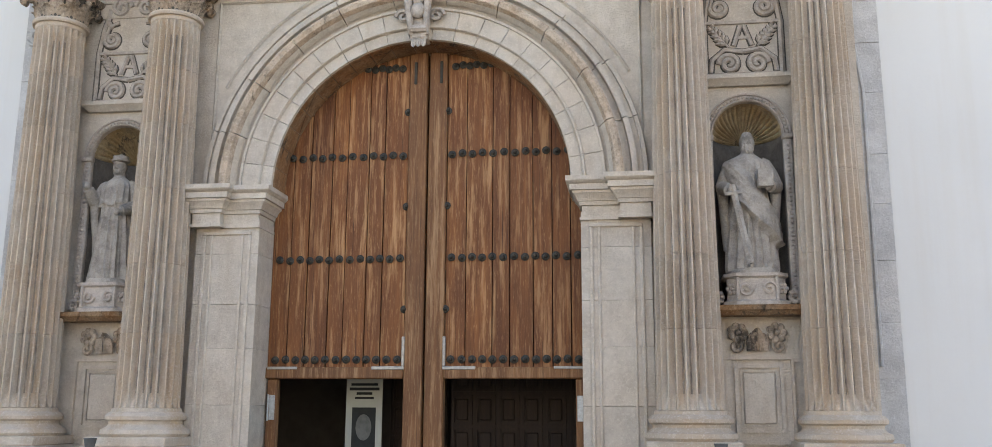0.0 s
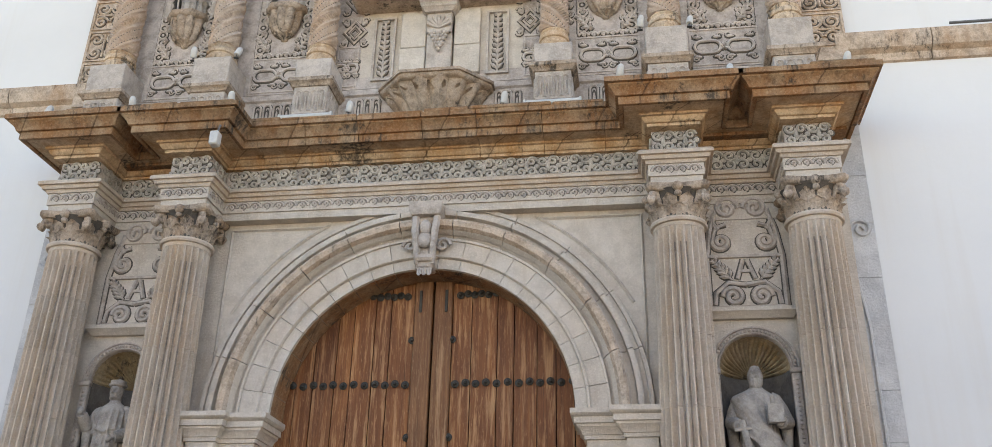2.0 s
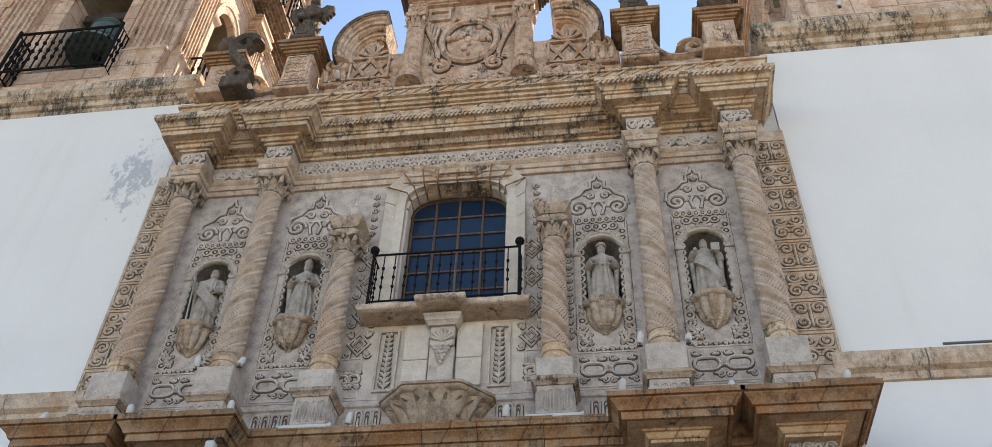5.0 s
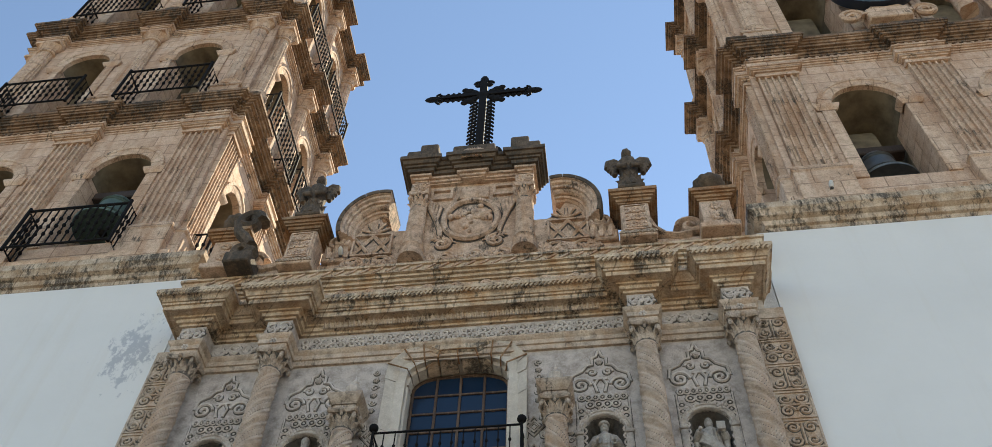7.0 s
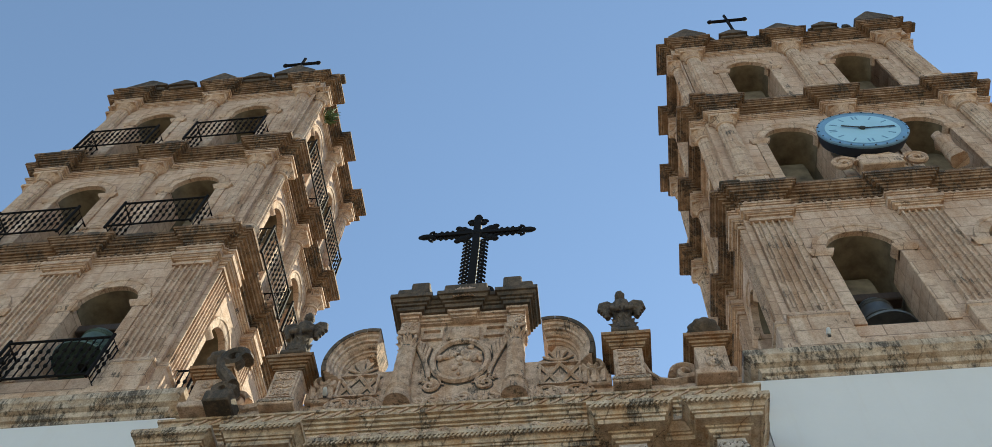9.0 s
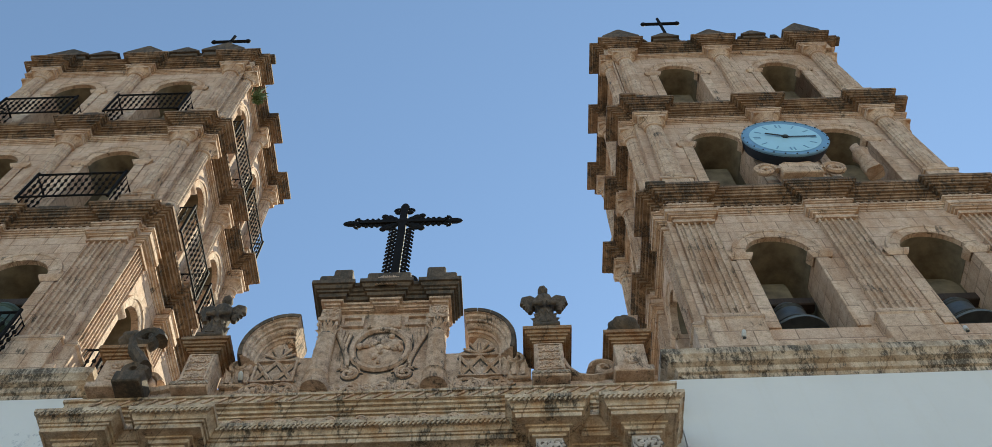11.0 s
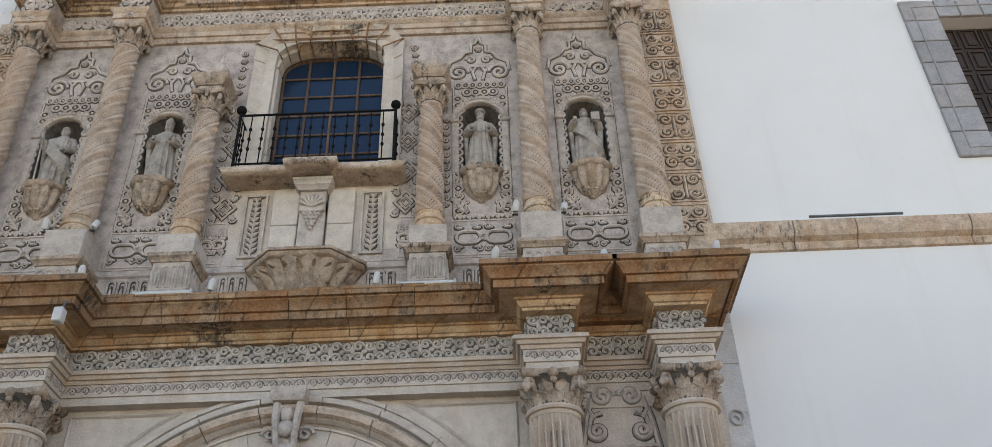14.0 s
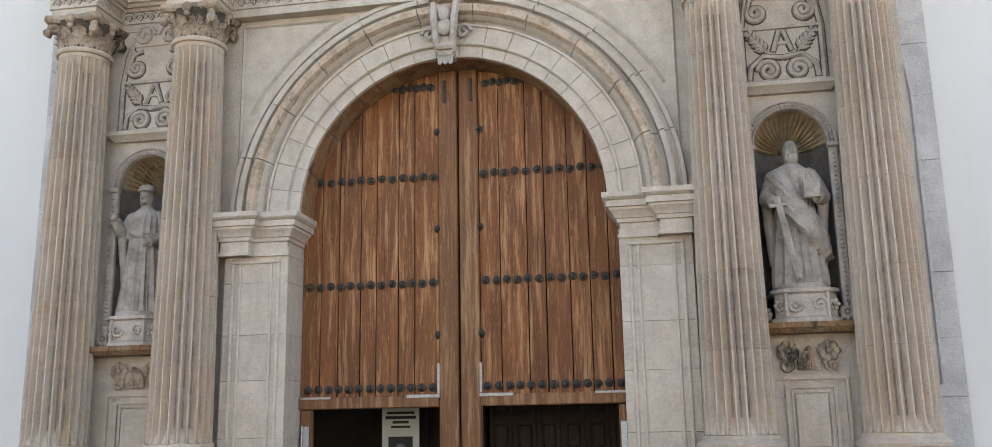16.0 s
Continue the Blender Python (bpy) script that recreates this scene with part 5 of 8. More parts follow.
# open wicket leaves inside, carved with panels
def panelled_leaf(w, h, cols, rows, name, loc, rz, label):
    t = thing(name, loc, label, "door", rz=rz)
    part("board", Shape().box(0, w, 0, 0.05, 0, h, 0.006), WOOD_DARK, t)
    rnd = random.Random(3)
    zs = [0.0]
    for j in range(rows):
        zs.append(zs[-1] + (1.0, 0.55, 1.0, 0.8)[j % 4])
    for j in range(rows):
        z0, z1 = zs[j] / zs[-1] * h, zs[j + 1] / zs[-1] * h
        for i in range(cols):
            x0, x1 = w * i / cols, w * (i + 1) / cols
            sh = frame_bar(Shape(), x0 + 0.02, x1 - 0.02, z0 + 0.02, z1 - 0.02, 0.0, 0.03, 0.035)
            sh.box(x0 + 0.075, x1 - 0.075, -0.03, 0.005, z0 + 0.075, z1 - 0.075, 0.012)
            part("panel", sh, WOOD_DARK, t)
    return t


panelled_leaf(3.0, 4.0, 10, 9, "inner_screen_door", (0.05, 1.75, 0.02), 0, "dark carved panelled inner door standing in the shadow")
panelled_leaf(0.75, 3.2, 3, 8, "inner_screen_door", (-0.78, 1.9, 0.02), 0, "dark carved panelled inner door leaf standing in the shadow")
# printed banner behind the open wicket
banner = thing("banner", (-0.93, 1.15, 0.45), "pale printed banner with a dark picture, hanging inside the doorway", "banner")
part("sheet", Shape().box(-0.23, 0.23, 0, 0.008, 0, 1.50), PAPER, banner)
part("picture", Shape().box(-0.15, 0.15, -0.004, 0.0, 0.62, 1.12), INK, banner, "dark picture")
part("emblem", Shape().prism([[(0.10 * math.cos(a * 0.4), 0.88 + 0.16 * math.sin(a * 0.4)) for a in range(16)]], -0.008, -0.004), INK_GREY, banner)
for z, w, h in ((1.40, 0.17, 0.030), (1.345, 0.19, 0.036), (1.29, 0.10, 0.032), (1.235, 0.12, 0.026), (0.55, 0.16, 0.03), (0.49, 0.19, 0.03)):
    part("text_bar", Shape().box(-w, w, -0.004, 0.0, z - h / 2, z + h / 2), INK, banner)

# ---- upper storey ----
YU = YW
upper = thing("trim_upper_carving", (0, 0, 0), "close-carved grey stone ornament covering the upper storey", "trim", kind="structure")
# sooty ground behind the carving, leaving the niches and the window open
grounds = [rect(-4.7, 4.7, 8.42, 12.5)]
gh = [arched(s * nx, 0.305, 9.70, 10.74) for s in (-1, 1) for nx in NICHE_UP] + [rect(-1.1, 1.1, 8.6, 12.45)]
part("carved_ground", Shape().prism(grounds + gh, YU - 0.012, YU + 0.01), STONE_GROUND, upper)
cv = Relief(YU - 0.013, 1.15)
for s in (-1, 1):
    for x0, x1, cx in ((1.80, 2.62, 2.2), (3.24, 4.10, 3.66)):
        a, b = sorted((s * x0, s * x1))
        cartouche(cv, a + 0.02, b - 0.02, 8.72, 0.18, YU - 0.028)
        frame_bar(cv, a, b, 8.45, 9.0, YU - 0.01, 0.02, 0.015)
        for e in (a + 0.09, b - 0.09):
            guilloche(cv, e, 9.08, 11.2, YU - 0.028, 0.062)
        guilloche_row(cv, a + 0.16, b - 0.16, 11.26, YU - 0.028, 0.06)
        for e in (-1, 1):
            rosette(cv, s * cx + e * 0.22, 11.08, 0.085, YU - 0.028, 6)
            frond(cv, s * cx + e * 0.2, 9.1, 0.30, 90 - e * 35, YU - 0.028, 4, 0.05)
            rosette(cv, s * cx + e * 0.29, 9.62, 0.07, YU - 0.028, 6)
            rosette(cv, s * cx + e * 0.30, 9.42, 0.05, YU - 0.028, 5)
        crest(cv, s * cx, 11.50, 0.90, 0.90, YU - 0.028)
        guilloche_row(cv, a + 0.05, b - 0.05, 11.40, YU - 0.028, 0.05)
        m = (a + b) / 2
        for x2, x3 in ((a + 0.16, m - 0.17), (m + 0.17, b - 0.16)):
            arabesque(cv, x2, x3, 9.06, 9.36, YU - 0.028, 0.10, 40)
        for x2, x3 in ((a + 0.16, m - 0.24), (m + 0.24, b - 0.16)):
            arabesque(cv, x2, x3, 10.84, 11.2, YU - 0.028, 0.09, 41)
        arabesque(cv, m - 0.10, m + 0.10, 11.10, 11.22, YU - 0.028, 0.09, 42)
        for k in range(15):
            an = radians(180 * k / 14)
            cv.ball((m + 0.385 * math.cos(an), YU - 0.022, 10.74 + 0.385 * math.sin(an)), 0.02, 0.02, 0.02, 6)
        for x2 in (a + 0.03, b - 0.03):
            cv.tube([(x2, YU - 0.02, 9.06), (x2, YU - 0.02, 11.36)], 0.011, 4)
        wave_band(cv, a + 0.04, b - 0.04, 9.0, 9.08, YU - 0.028, 6)
    # lozenges and strapwork beside the window
    c = s * 1.2
    for k, z in enumerate((9.33, 9.86, 10.39, 10.92)):
        lozenge(cv, c, z, 0.15, 0.18, YU - 0.028, 0.02)
        lozenge(cv, c, z, 0.085, 0.10, YU - 0.028, 0.012)
        for ex in (-1, 1):
            for ez in (-1, 1):
                cv.tube(spiral(c + ex * 0.135, z + ez * 0.185, 0.055, YU - 0.028, 1.3, 90 - 90 * ex, ex * ez, 10), 0.012, 4)
    a, b = sorted((s * 1.12, s * 1.42))
    frame_bar(cv, a, b, 8.46, 9.1, YU - 0.01, 0.02, 0.015)
    cartouche(cv, a, b + 0.0, 8.75, 0.12, YU - 0.028)
    arabesque(cv, a + 0.02, b - 0.02, 11.35, 12.3, YU - 0.028, 0.14, 3 + s)
    arabesque(cv, min(s * 1.66, s * 1.8), max(s * 1.66, s * 1.8), 9.2, 10.8, YU - 0.028, 0.12, 8 + s)
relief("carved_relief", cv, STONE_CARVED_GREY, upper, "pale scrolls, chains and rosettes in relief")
pl = Relief(YU - 0.031, 1.2)
for x0, x1 in ((-4.0, -3.35), (-2.5, -1.95), (1.95, 2.5), (3.35, 4.0), (-1.1, -0.75), (0.75, 1.1)):
    scallop_band(pl, x0, x1, 7.80, 8.24, YU - 0.05, max(3, int((x1 - x0) / 0.13)))
relief("scalloped_plinth", pl, STONE_CARVED_GREY, upper)
part("plinth", Shape().moulding([(-4.75, YU), (4.75, YU)], [(-0.05, 7.6), (0.03, 7.6), (0.03, 8.28), (0.06, 8.30), (0.06, 8.38), (-0.05, 8.42)]), STONE_GROUND, upper)

# outer carved strips, panel by panel
for s in (-1, 1):
    strip = thing("trim_carved_strip", (s * 4.89, -0.135, 0), "brown carved stone strip of square scroll panels edging the upper storey", "trim", kind="structure")
    part("backing", Shape().box(-0.28, 0.265, 0.0, 0.3, 8.42, 13.1), STONE_UPPER, strip)
    k = 0
    z = 8.62
    while z < 12.9:
        sh = frame_bar(Relief(-0.001, 1.3), -0.25, 0.25, z, z + 0.5, 0.0, 0.022, 0.02)
        for sx in (-1, 1):
            for sz in (-1, 1):
                sh.tube(spiral(sx * 0.115, z + 0.25 + sz * 0.115, 0.10, -0.012, 1.5, 90 - 90 * sx * (1 if k % 2 else -1), sx * sz), 0.016, 5)
        if k % 2:
            sh.tube([(0, -0.012, z + 0.06), (0, -0.012, z + 0.44)], 0.016, 5)
        else:
            sh.tube([(-0.2, -0.012, z + 0.25), (0.2, -0.012, z + 0.25)], 0.016, 5)
        relief("scroll_panel", sh, STONE_UPPER, strip)
        z, k = z + 0.535, k + 1


def twisted_shaft(z0, z1, r0, r1, turns, way=1, rows=190, n=96):
    """A straight shaft wound with raised leafy bands."""
    sh, v = Shape(), []
    for j in range(rows + 1):
        t = j / rows
        z = z0 + (z1 - z0) * t
        r = r0 + (r1 - r0) * t
        for i in range(n):
            a = 2 * math.pi * i / n
            ph = (a * 2 * way + 2 * math.pi * turns * t) % (2 * math.pi)
            w = ph / (2 * math.pi)
            band = -0.02
            edge = 0.20 * math.exp(-((w - 0.5) / 0.05) ** 2) + 0.20 * math.exp(-(min(w, 1 - w) / 0.06) ** 2)
            al = a * way * 11 - t * turns * 36
            bead = (0.26 * abs(math.sin(al)) * math.sin(math.pi * w / 0.5)) if w < 0.5 else 0.17 * abs(math.sin(al * 0.8 + w * 7)) * math.sin(math.pi * (w - 0.5) / 0.5)
            q = r * (1 + band + edge + bead)
            v.append((q * math.cos(a), q * math.sin(a), z))
    f = [(j * n + i, j * n + (i + 1) % n, (j + 1) * n + (i + 1) % n, (j + 1) * n + i) for j in range(rows) for i in range(n)]
    f += [tuple(range(n))[::-1], tuple(rows * n + i for i in range(n))]
    return sh.add(v, f)


def groove_shade(z0, z1, r0, r1, turns, way):
    """Thin dark lines beside the spiral ridges, painting the shade of the grooves."""
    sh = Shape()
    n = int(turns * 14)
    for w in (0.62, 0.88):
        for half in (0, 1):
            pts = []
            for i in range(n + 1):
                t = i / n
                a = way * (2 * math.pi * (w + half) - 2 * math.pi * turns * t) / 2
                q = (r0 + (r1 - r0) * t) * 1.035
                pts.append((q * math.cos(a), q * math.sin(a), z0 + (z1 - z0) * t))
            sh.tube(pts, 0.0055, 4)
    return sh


def upper_column(x, y, r, z_base, z_top, cap, label, short=False):
    t = thing("twisted_column", (x, y, 7.62), label, "column", "twisted columns of the upper storey")
    h = 7.62
    w = r * 1.46
    back = -y + YU + 0.02
    pd = Shape().box(-w, w, -w, back, 0.0, 0.16, 0.012).box(-w * 0.93, w * 0.93, -w * 0.93, back, 0.16, 0.58, 0.01)
    part("pedestal_cap", Shape().moulding([(-w * 0.93, back), (-w * 0.93, -w * 0.93), (w * 0.93, -w * 0.93), (w * 0.93, back)], [(-0.05, 0.56), (0.02, 0.56), (0.04, 0.60), (0.07, 0.62), (0.07, 0.67), (0.0, 0.70), (-0.05, 0.70)]), STONE_CAPITAL, t, "rust-stained cap moulding")
    pd.box(-w * 0.98, w * 0.98, -w * 0.98, back, 0.65, z_base - h - 0.02, 0.012)
    part("pedestal", pd, STONE_CARVED, t)
    ps = scallop_band(Shape(), -w * 0.85, w * 0.85, 0.2, 0.5, -w * 0.95, 4)
    for side in (-1, 1):
        sd = scallop_band(Shape(), -w * 0.85, w * 0.5, 0.2, 0.5, side * w * 0.015, 3)
        ps.add([(side * w * 0.93 + p[1], p[0], p[2]) for p in sd.v], sd.f)
    part("pedestal_carving", ps, STONE_CARVED, t)
    zb = z_base - h
    part("base", Shape().lathe([(r * 1.2, zb - 0.02), (r * 1.25, zb + 0.03), (r * 1.2, zb + 0.075), (r * 1.08, zb + 0.085), (r * 1.06, zb + 0.12), (r * 1.16, zb + 0.13), (r * 1.18, zb + 0.17), (r * 1.1, zb + 0.20), (r * 1.03, zb + 0.21), (r * 1.1, zb + 0.24), (r * 1.02, zb + 0.27)], 32), STONE_TOP, t)
    args = (zb + 0.26, z_top - h, r, r * 0.82, (z_top - z_base) / 0.56, 1 if x > 0 else -1)
    sf = part("shaft", twisted_shaft(*args), STONE_TWIST, t, "shaft wound with leafy spiral bands", sharp=70)
    part("painted_shade", groove_shade(*args), SHADE_DARK, sf, "dark lines painting shade into the spiral grooves")
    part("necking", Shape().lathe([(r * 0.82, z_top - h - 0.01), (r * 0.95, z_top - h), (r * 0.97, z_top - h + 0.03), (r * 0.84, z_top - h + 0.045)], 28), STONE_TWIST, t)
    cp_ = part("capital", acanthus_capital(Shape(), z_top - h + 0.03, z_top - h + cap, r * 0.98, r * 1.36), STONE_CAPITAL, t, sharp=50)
    part("core", capital_core(z_top - h + 0.03, z_top - h + cap, r * 0.98), SHADE_DARK, cp_, "near-black core painting shade between the leaves")
    return t


for s in (-1, 1):
    upper_column(s * 2.93, -0.40, 0.178, 8.74, 12.08, 0.40, "pink stone column wound with leafy spirals, leaf capital")
    upper_column(s * 4.40, -0.40, 0.178, 8.74, 12.08, 0.40, "pink stone column wound with leafy spirals, leaf capital")
    t = upper_column(s * 1.54, -0.40, 0.165, 8.62, 10.72, 0.36, "short pink stone column wound with spirals beside the window")
    # block and small finial carried by the short column
    top = Shape().box(-0.17, 0.17, -0.17, 0.3, 3.46, 3.56, 0.01).moulding([(-0.17, 0.3), (-0.17, -0.17), (0.17, -0.17), (0.17, 0.3)], [(-0.04, 3.56), (0.015, 3.56), (0.03, 3.60), (0.07, 3.64), (0.095, 3.70), (0.095, 3.73), (-0.04, 3.75)]).box(-0.16, 0.16, -0.16, 0.29, 3.57, 3.745).box(-0.12, 0.12, -0.12, 0.28, 3.745, 3.87, 0.01)
    part("impost_block", top, STONE_CAPITAL, t, "dark stained impost block")
    fi = Shape().lathe([(0.11, 3.86), (0.12, 3.90), (0.07, 3.94), (0.06, 4.0), (0.13, 4.1), (0.15, 4.2), (0.10, 4.28), (0.05, 4.32), (0.07, 4.38), (0.02, 4.46), (0.004, 4.6)], 14, (0, 0.12, 0), warp=lambda a, z: 1 + 0.09 * math.sin(6 * a))
    fi.v = [(x * 0.8, y * 0.8, 3.86 + (z - 3.86) * 0.75) for x, y, z in fi.v]
    part("finial", fi, STONE_CARVED_GREY, t)

for i, (x, args) in enumerate(((2.2, (1.14, 21, 0.6, 2, 0, 2)), (3.66, (1.12, 22, 1.2, 0, 2, 3)), (-2.2, (1.16, 23, 0.8, 1, 0, 2)), (-3.66, (1.14, 24, 1.3, 0, 3, 1)))):
    # The shell takes the dark niche stone too, with the shade painted in.
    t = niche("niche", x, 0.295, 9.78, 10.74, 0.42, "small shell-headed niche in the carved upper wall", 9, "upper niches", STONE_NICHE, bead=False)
    cb = Shape()
    cb.moulding([(-0.26, 0.1), (-0.26, -0.10), (-0.14, -0.23), (0.14, -0.23), (0.26, -0.10), (0.26, 0.1)], [(-0.1, -0.10), (0.0, -0.10), (0.03, -0.06), (0.03, -0.01), (-0.1, 0.0)])
    cb.prism([rect(-0.25, 0.25, -0.09, -0.002)], -0.10, 0.1)
    cb.box(-0.13, 0.13, -0.22, -0.09, -0.09, -0.002)
    cb.lathe([(0.02, -0.52), (0.05, -0.505), (0.05, -0.48), (0.11, -0.45), (0.18, -0.37), (0.225, -0.25), (0.24, -0.10)], 40, (0, 0.0, 0), math.pi, 2 * math.pi, warp=lambda a, z: 1 + 0.2 * abs(math.sin(a * 5 + 0.4)) - 0.1)
    corb = part("corbel", cb, STONE_CAPITAL, t, "bowl-shaped leafy stone corbel", sharp=60)
    for k in range(7):
        a = math.pi + math.pi * (k + 0.5) / 7
        part("leaf", Shape().leaf((0.14 * math.cos(a), 0.14 * math.sin(a), -0.43), (math.cos(a), math.sin(a), 0.0), 0.33, 0.13, 0.42, 0.02), STONE_UPPER, corb)
    solid("statue", draped_figure(args[0], args[1], args[2], args[3], args[4], args[5]), STONE_STATUE, "small grey stone robed figure standing on a leafy corbel", "statue", "niche statues", loc=(x, YW + 0.06, 9.80))

# ---- the choir window ----
surround = thing("trim_window_surround", (0, 0, 0), "pale splayed stone surround of the choir window", "trim", kind="structure")


def win_in(t):
    # inner outline from the sill up, over the flat arch
    c = math.cos(t)
    c = math.copysign(abs(c) ** 0.75, c)
    return (0.78 * c, flat_head(0.78 * c))


pieces = []
for s in (-1, 1):
    zs = (9.74, 10.35, 11.0, 11.6, 12.02)
    for a, b in zip(zs, zs[1:]):
        pieces.append([(s * 0.78, a + 0.004), (s * 1.10, a + 0.004), (s * 1.10, b - 0.004), (s * 0.78, b - 0.004)])
outp = [(1.10, 12.02), (1.10, 12.34), (0.86, 12.64), (0.56, 12.72), (0.28, 12.55), (0.0, 12.55)]
outp = outp[:-1] + [(0.0, 12.55)] + [(-x, z) for x, z in outp[:-1][::-1]]
for i in range(len(outp) - 1):
    t0, t1 = math.pi * i / (len(outp) - 1), math.pi * (i + 1) / (len(outp) - 1)
    pieces.append([win_in(t0 + 0.022), (outp[i][0] * 0.988, outp[i][1]), (outp[i + 1][0] * 1.012, outp[i + 1][1]), win_in(t1 - 0.022)])
pieces.append([(-0.272, 12.568), (0.272, 12.568), (0.53, 12.73), (-0.53, 12.73)])
pieces.append([(-0.50, 12.742), (0.50, 12.742), (0.44, 12.84), (-0.44, 12.84)])
for i in range(1, len(outp) - 1):
    a = win_in(math.pi * i / (len(outp) - 1))
    part("mortar_joint", Shape().tube([(a[0], YU + 0.10, a[1]), (a[0] * 0.9 + outp[i][0] * 0.1, YU - 0.07, a[1] * 0.9 + outp[i][1] * 0.1), (outp[i][0], YU - 0.112, outp[i][1])], 0.014, 5), STONE_CORNICE, surround, "crumbling brown mortar joint")
for x0, x1, z in ((-0.30, 0.30, 12.558), (-0.52, 0.52, 12.737)):
    part("mortar_joint", Shape().tube([(x0, YU - 0.108, z), (0.0, YU - 0.112, z + 0.012), (x1, YU - 0.108, z)], 0.014, 5), STONE_CORNICE, surround, "crumbling brown mortar joint")
for i, p in enumerate(pieces):
    x = sum(q[0] for q in p) / 4
    z = sum(q[1] for q in p) / 4
    area = sum(p[k][0] * p[(k + 1) % 4][1] - p[(k + 1) % 4][0] * p[k][1] for k in range(4))
    if area < 0:
        p = p[::-1]
    # front splays back towards the glass
    sh = Shape().prism([p], YU - 0.10 - 0.004 * (i % 3), 0.2)
    sh.v = [(q[0], q[1] + (0.22 if abs(q[0]) < 0.79 and q[2] < 12.46 and q[1] < 0 else 0.0), q[2]) for q in sh.v]
    part("voussoir" if z > 12.05 else "jamb_block", sh, STONE_LEDGE if (z > 12.3 and abs(x) < 0.5) else STONE, surround)
window = thing("window_1", (0, 0.26, 0), "round-headed choir window of small blue panes in brown frames", "window", kind="structure")
gl = []
for i in range(4):
    for j in range(7):
        x0, x1 = -0.76 + 0.38 * i, -0.76 + 0.38 * (i + 1)
        z0, z1 = 9.78 + 0.375 * j, 9.78 + 0.375 * (j + 1)
        if z0 > 12.35:
            continue
        if z1 > 12.03:
            pts = [(x0, z0), (x1, z0)]
            for k in range(5):
                x = x1 + (x0 - x1) * k / 4
                pts.append((x, flat_head(x)))
            pts = [(x, min(z, z1)) for x, z in pts]
        else:
            pts = rect(x0, x1, z0, z1)
        ang = random.Random(i * 9 + j)
        sh = Shape().prism([pts], 0.0, 0.006)
        sh.v = [(p[0], p[1] + 0.006 * (p[2] - 11) * ang.uniform(-0.2, 0.2), p[2]) for p in sh.v]
        part("pane", sh, GLASS, window)
for x in (-0.76, -0.38, 0.0, 0.38, 0.76):
    zt = flat_head(x)
    part("mullion", Shape().box(x - 0.02, x + 0.02, -0.03, 0.03, 9.76, zt, 0.006), WOOD_WINDOW, window)
for j in range(7):
    z = 9.78 + 0.375 * j
    hw = 0.76 if z < 12.02 else 0.78 * max(0.0, 1 - ((z - 12.02) / 0.42) ** 3) ** (1 / 3)
    part("glazing_bar", Shape().box(-hw, hw, -0.026, 0.026, z - 0.018, z + 0.018, 0.005), WOOD_WINDOW, window)
part("window_frame", Shape().tube([(0.775 * math.cos(math.pi * i / 28), 0, flat_head(0.775 * math.cos(math.pi * i / 28), 0.776, 0.415)) for i in range(29)], 0.03, 6), WOOD_WINDOW, window)

# balcony slab, bracket and apron
balc = thing("balcony", (0, YU, 9.5), "carved stone balcony slab and bracket under the choir window", "balcony")
for a, b in ((-1.14, -0.30), (-0.295, 0.295), (0.30, 1.14)):
    o = 0.14 if abs(a + b) < 0.1 else 0.0
    sl = Shape()
    sl.moulding([(a, 0.05), (a, -0.34 - o), (b, -0.34 - o), (b, 0.05)], [(-0.05, 0.13), (-0.02, 0.13), (0.03, 0.145), (0.055, 0.17), (0.06, 0.20), (0.05, 0.24), (-0.05, 0.24)])
    sl.box(a + 0.01, b - 0.01, -0.33 - o, 0.3, 0.135, 0.235)
    part("slab", sl, STONE_UPPER, balc, "ochre-stained moulded slab")
br = Shape().moulding([(-0.19, 0.02), (-0.19, -0.22), (0.19, -0.22), (0.19, 0.02)], [(-0.1, -0.06), (0.0, -0.06), (0.02, -0.02), (0.05, 0.0), (0.06, 0.06), (0.07, 0.07), (0.07, 0.105), (-0.1, 0.105)]).box(-0.18, 0.18, -0.21, 0.02, -0.05, 0.10)
br.box(-0.17, 0.17, -0.17, 0.02, -0.36, -0.05, 0.01)
for k in range(5):
    rosette(br, -0.2 + 0.1 * k, 0.175, 0.045, -0.55, 6)
br.box(-0.17, 0.17, -0.12, 0.02, -1.06, -0.16, 0.01)
for k in range(7):
    a = 20 + 140 * k / 6
    br.tube([(0, -0.17, -0.30), (0.17 * math.cos(radians(a)), -0.20, -0.30 + 0.18 * math.sin(radians(a)))], lambda u: 0.012 + 0.018 * u, 6)
rnd = random.Random(9)
for j in range(6):
    for i in range(6 - j):
        br.ball(((i - (5 - j) / 2) * 0.045, -0.15 - 0.02 * rnd.random(), -0.36 - j * 0.055), 0.03, 0.03, 0.03, 6)
part("bracket", br, STONE_CARVED, balc, "bracket carved with shell and grapes")
for a, b in ((-0.54, -0.19), (0.19, 0.54)):
    for z0, z1 in ((-0.96, -0.52), (-0.515, 0.05)):
        part("apron_block", Shape().box(a, b, -0.08, 0.02, z0, z1, 0.01), STONE, balc)
for s in (-1, 1):
    ap = Relief(-0.012, 1.2)
    a, b = sorted((s * 0.62, s * 0.92))
    frame_bar(ap, a, b, -0.98, 0.02, -0.02, 0.03, 0.03)
    frond(ap, s * 0.77, -0.95, 0.92, 90, -0.03, 11, 0.055)
    relief("frond_panel", ap, STONE_CARVED, balc)
bowl = Shape()
NB = 96
v = []
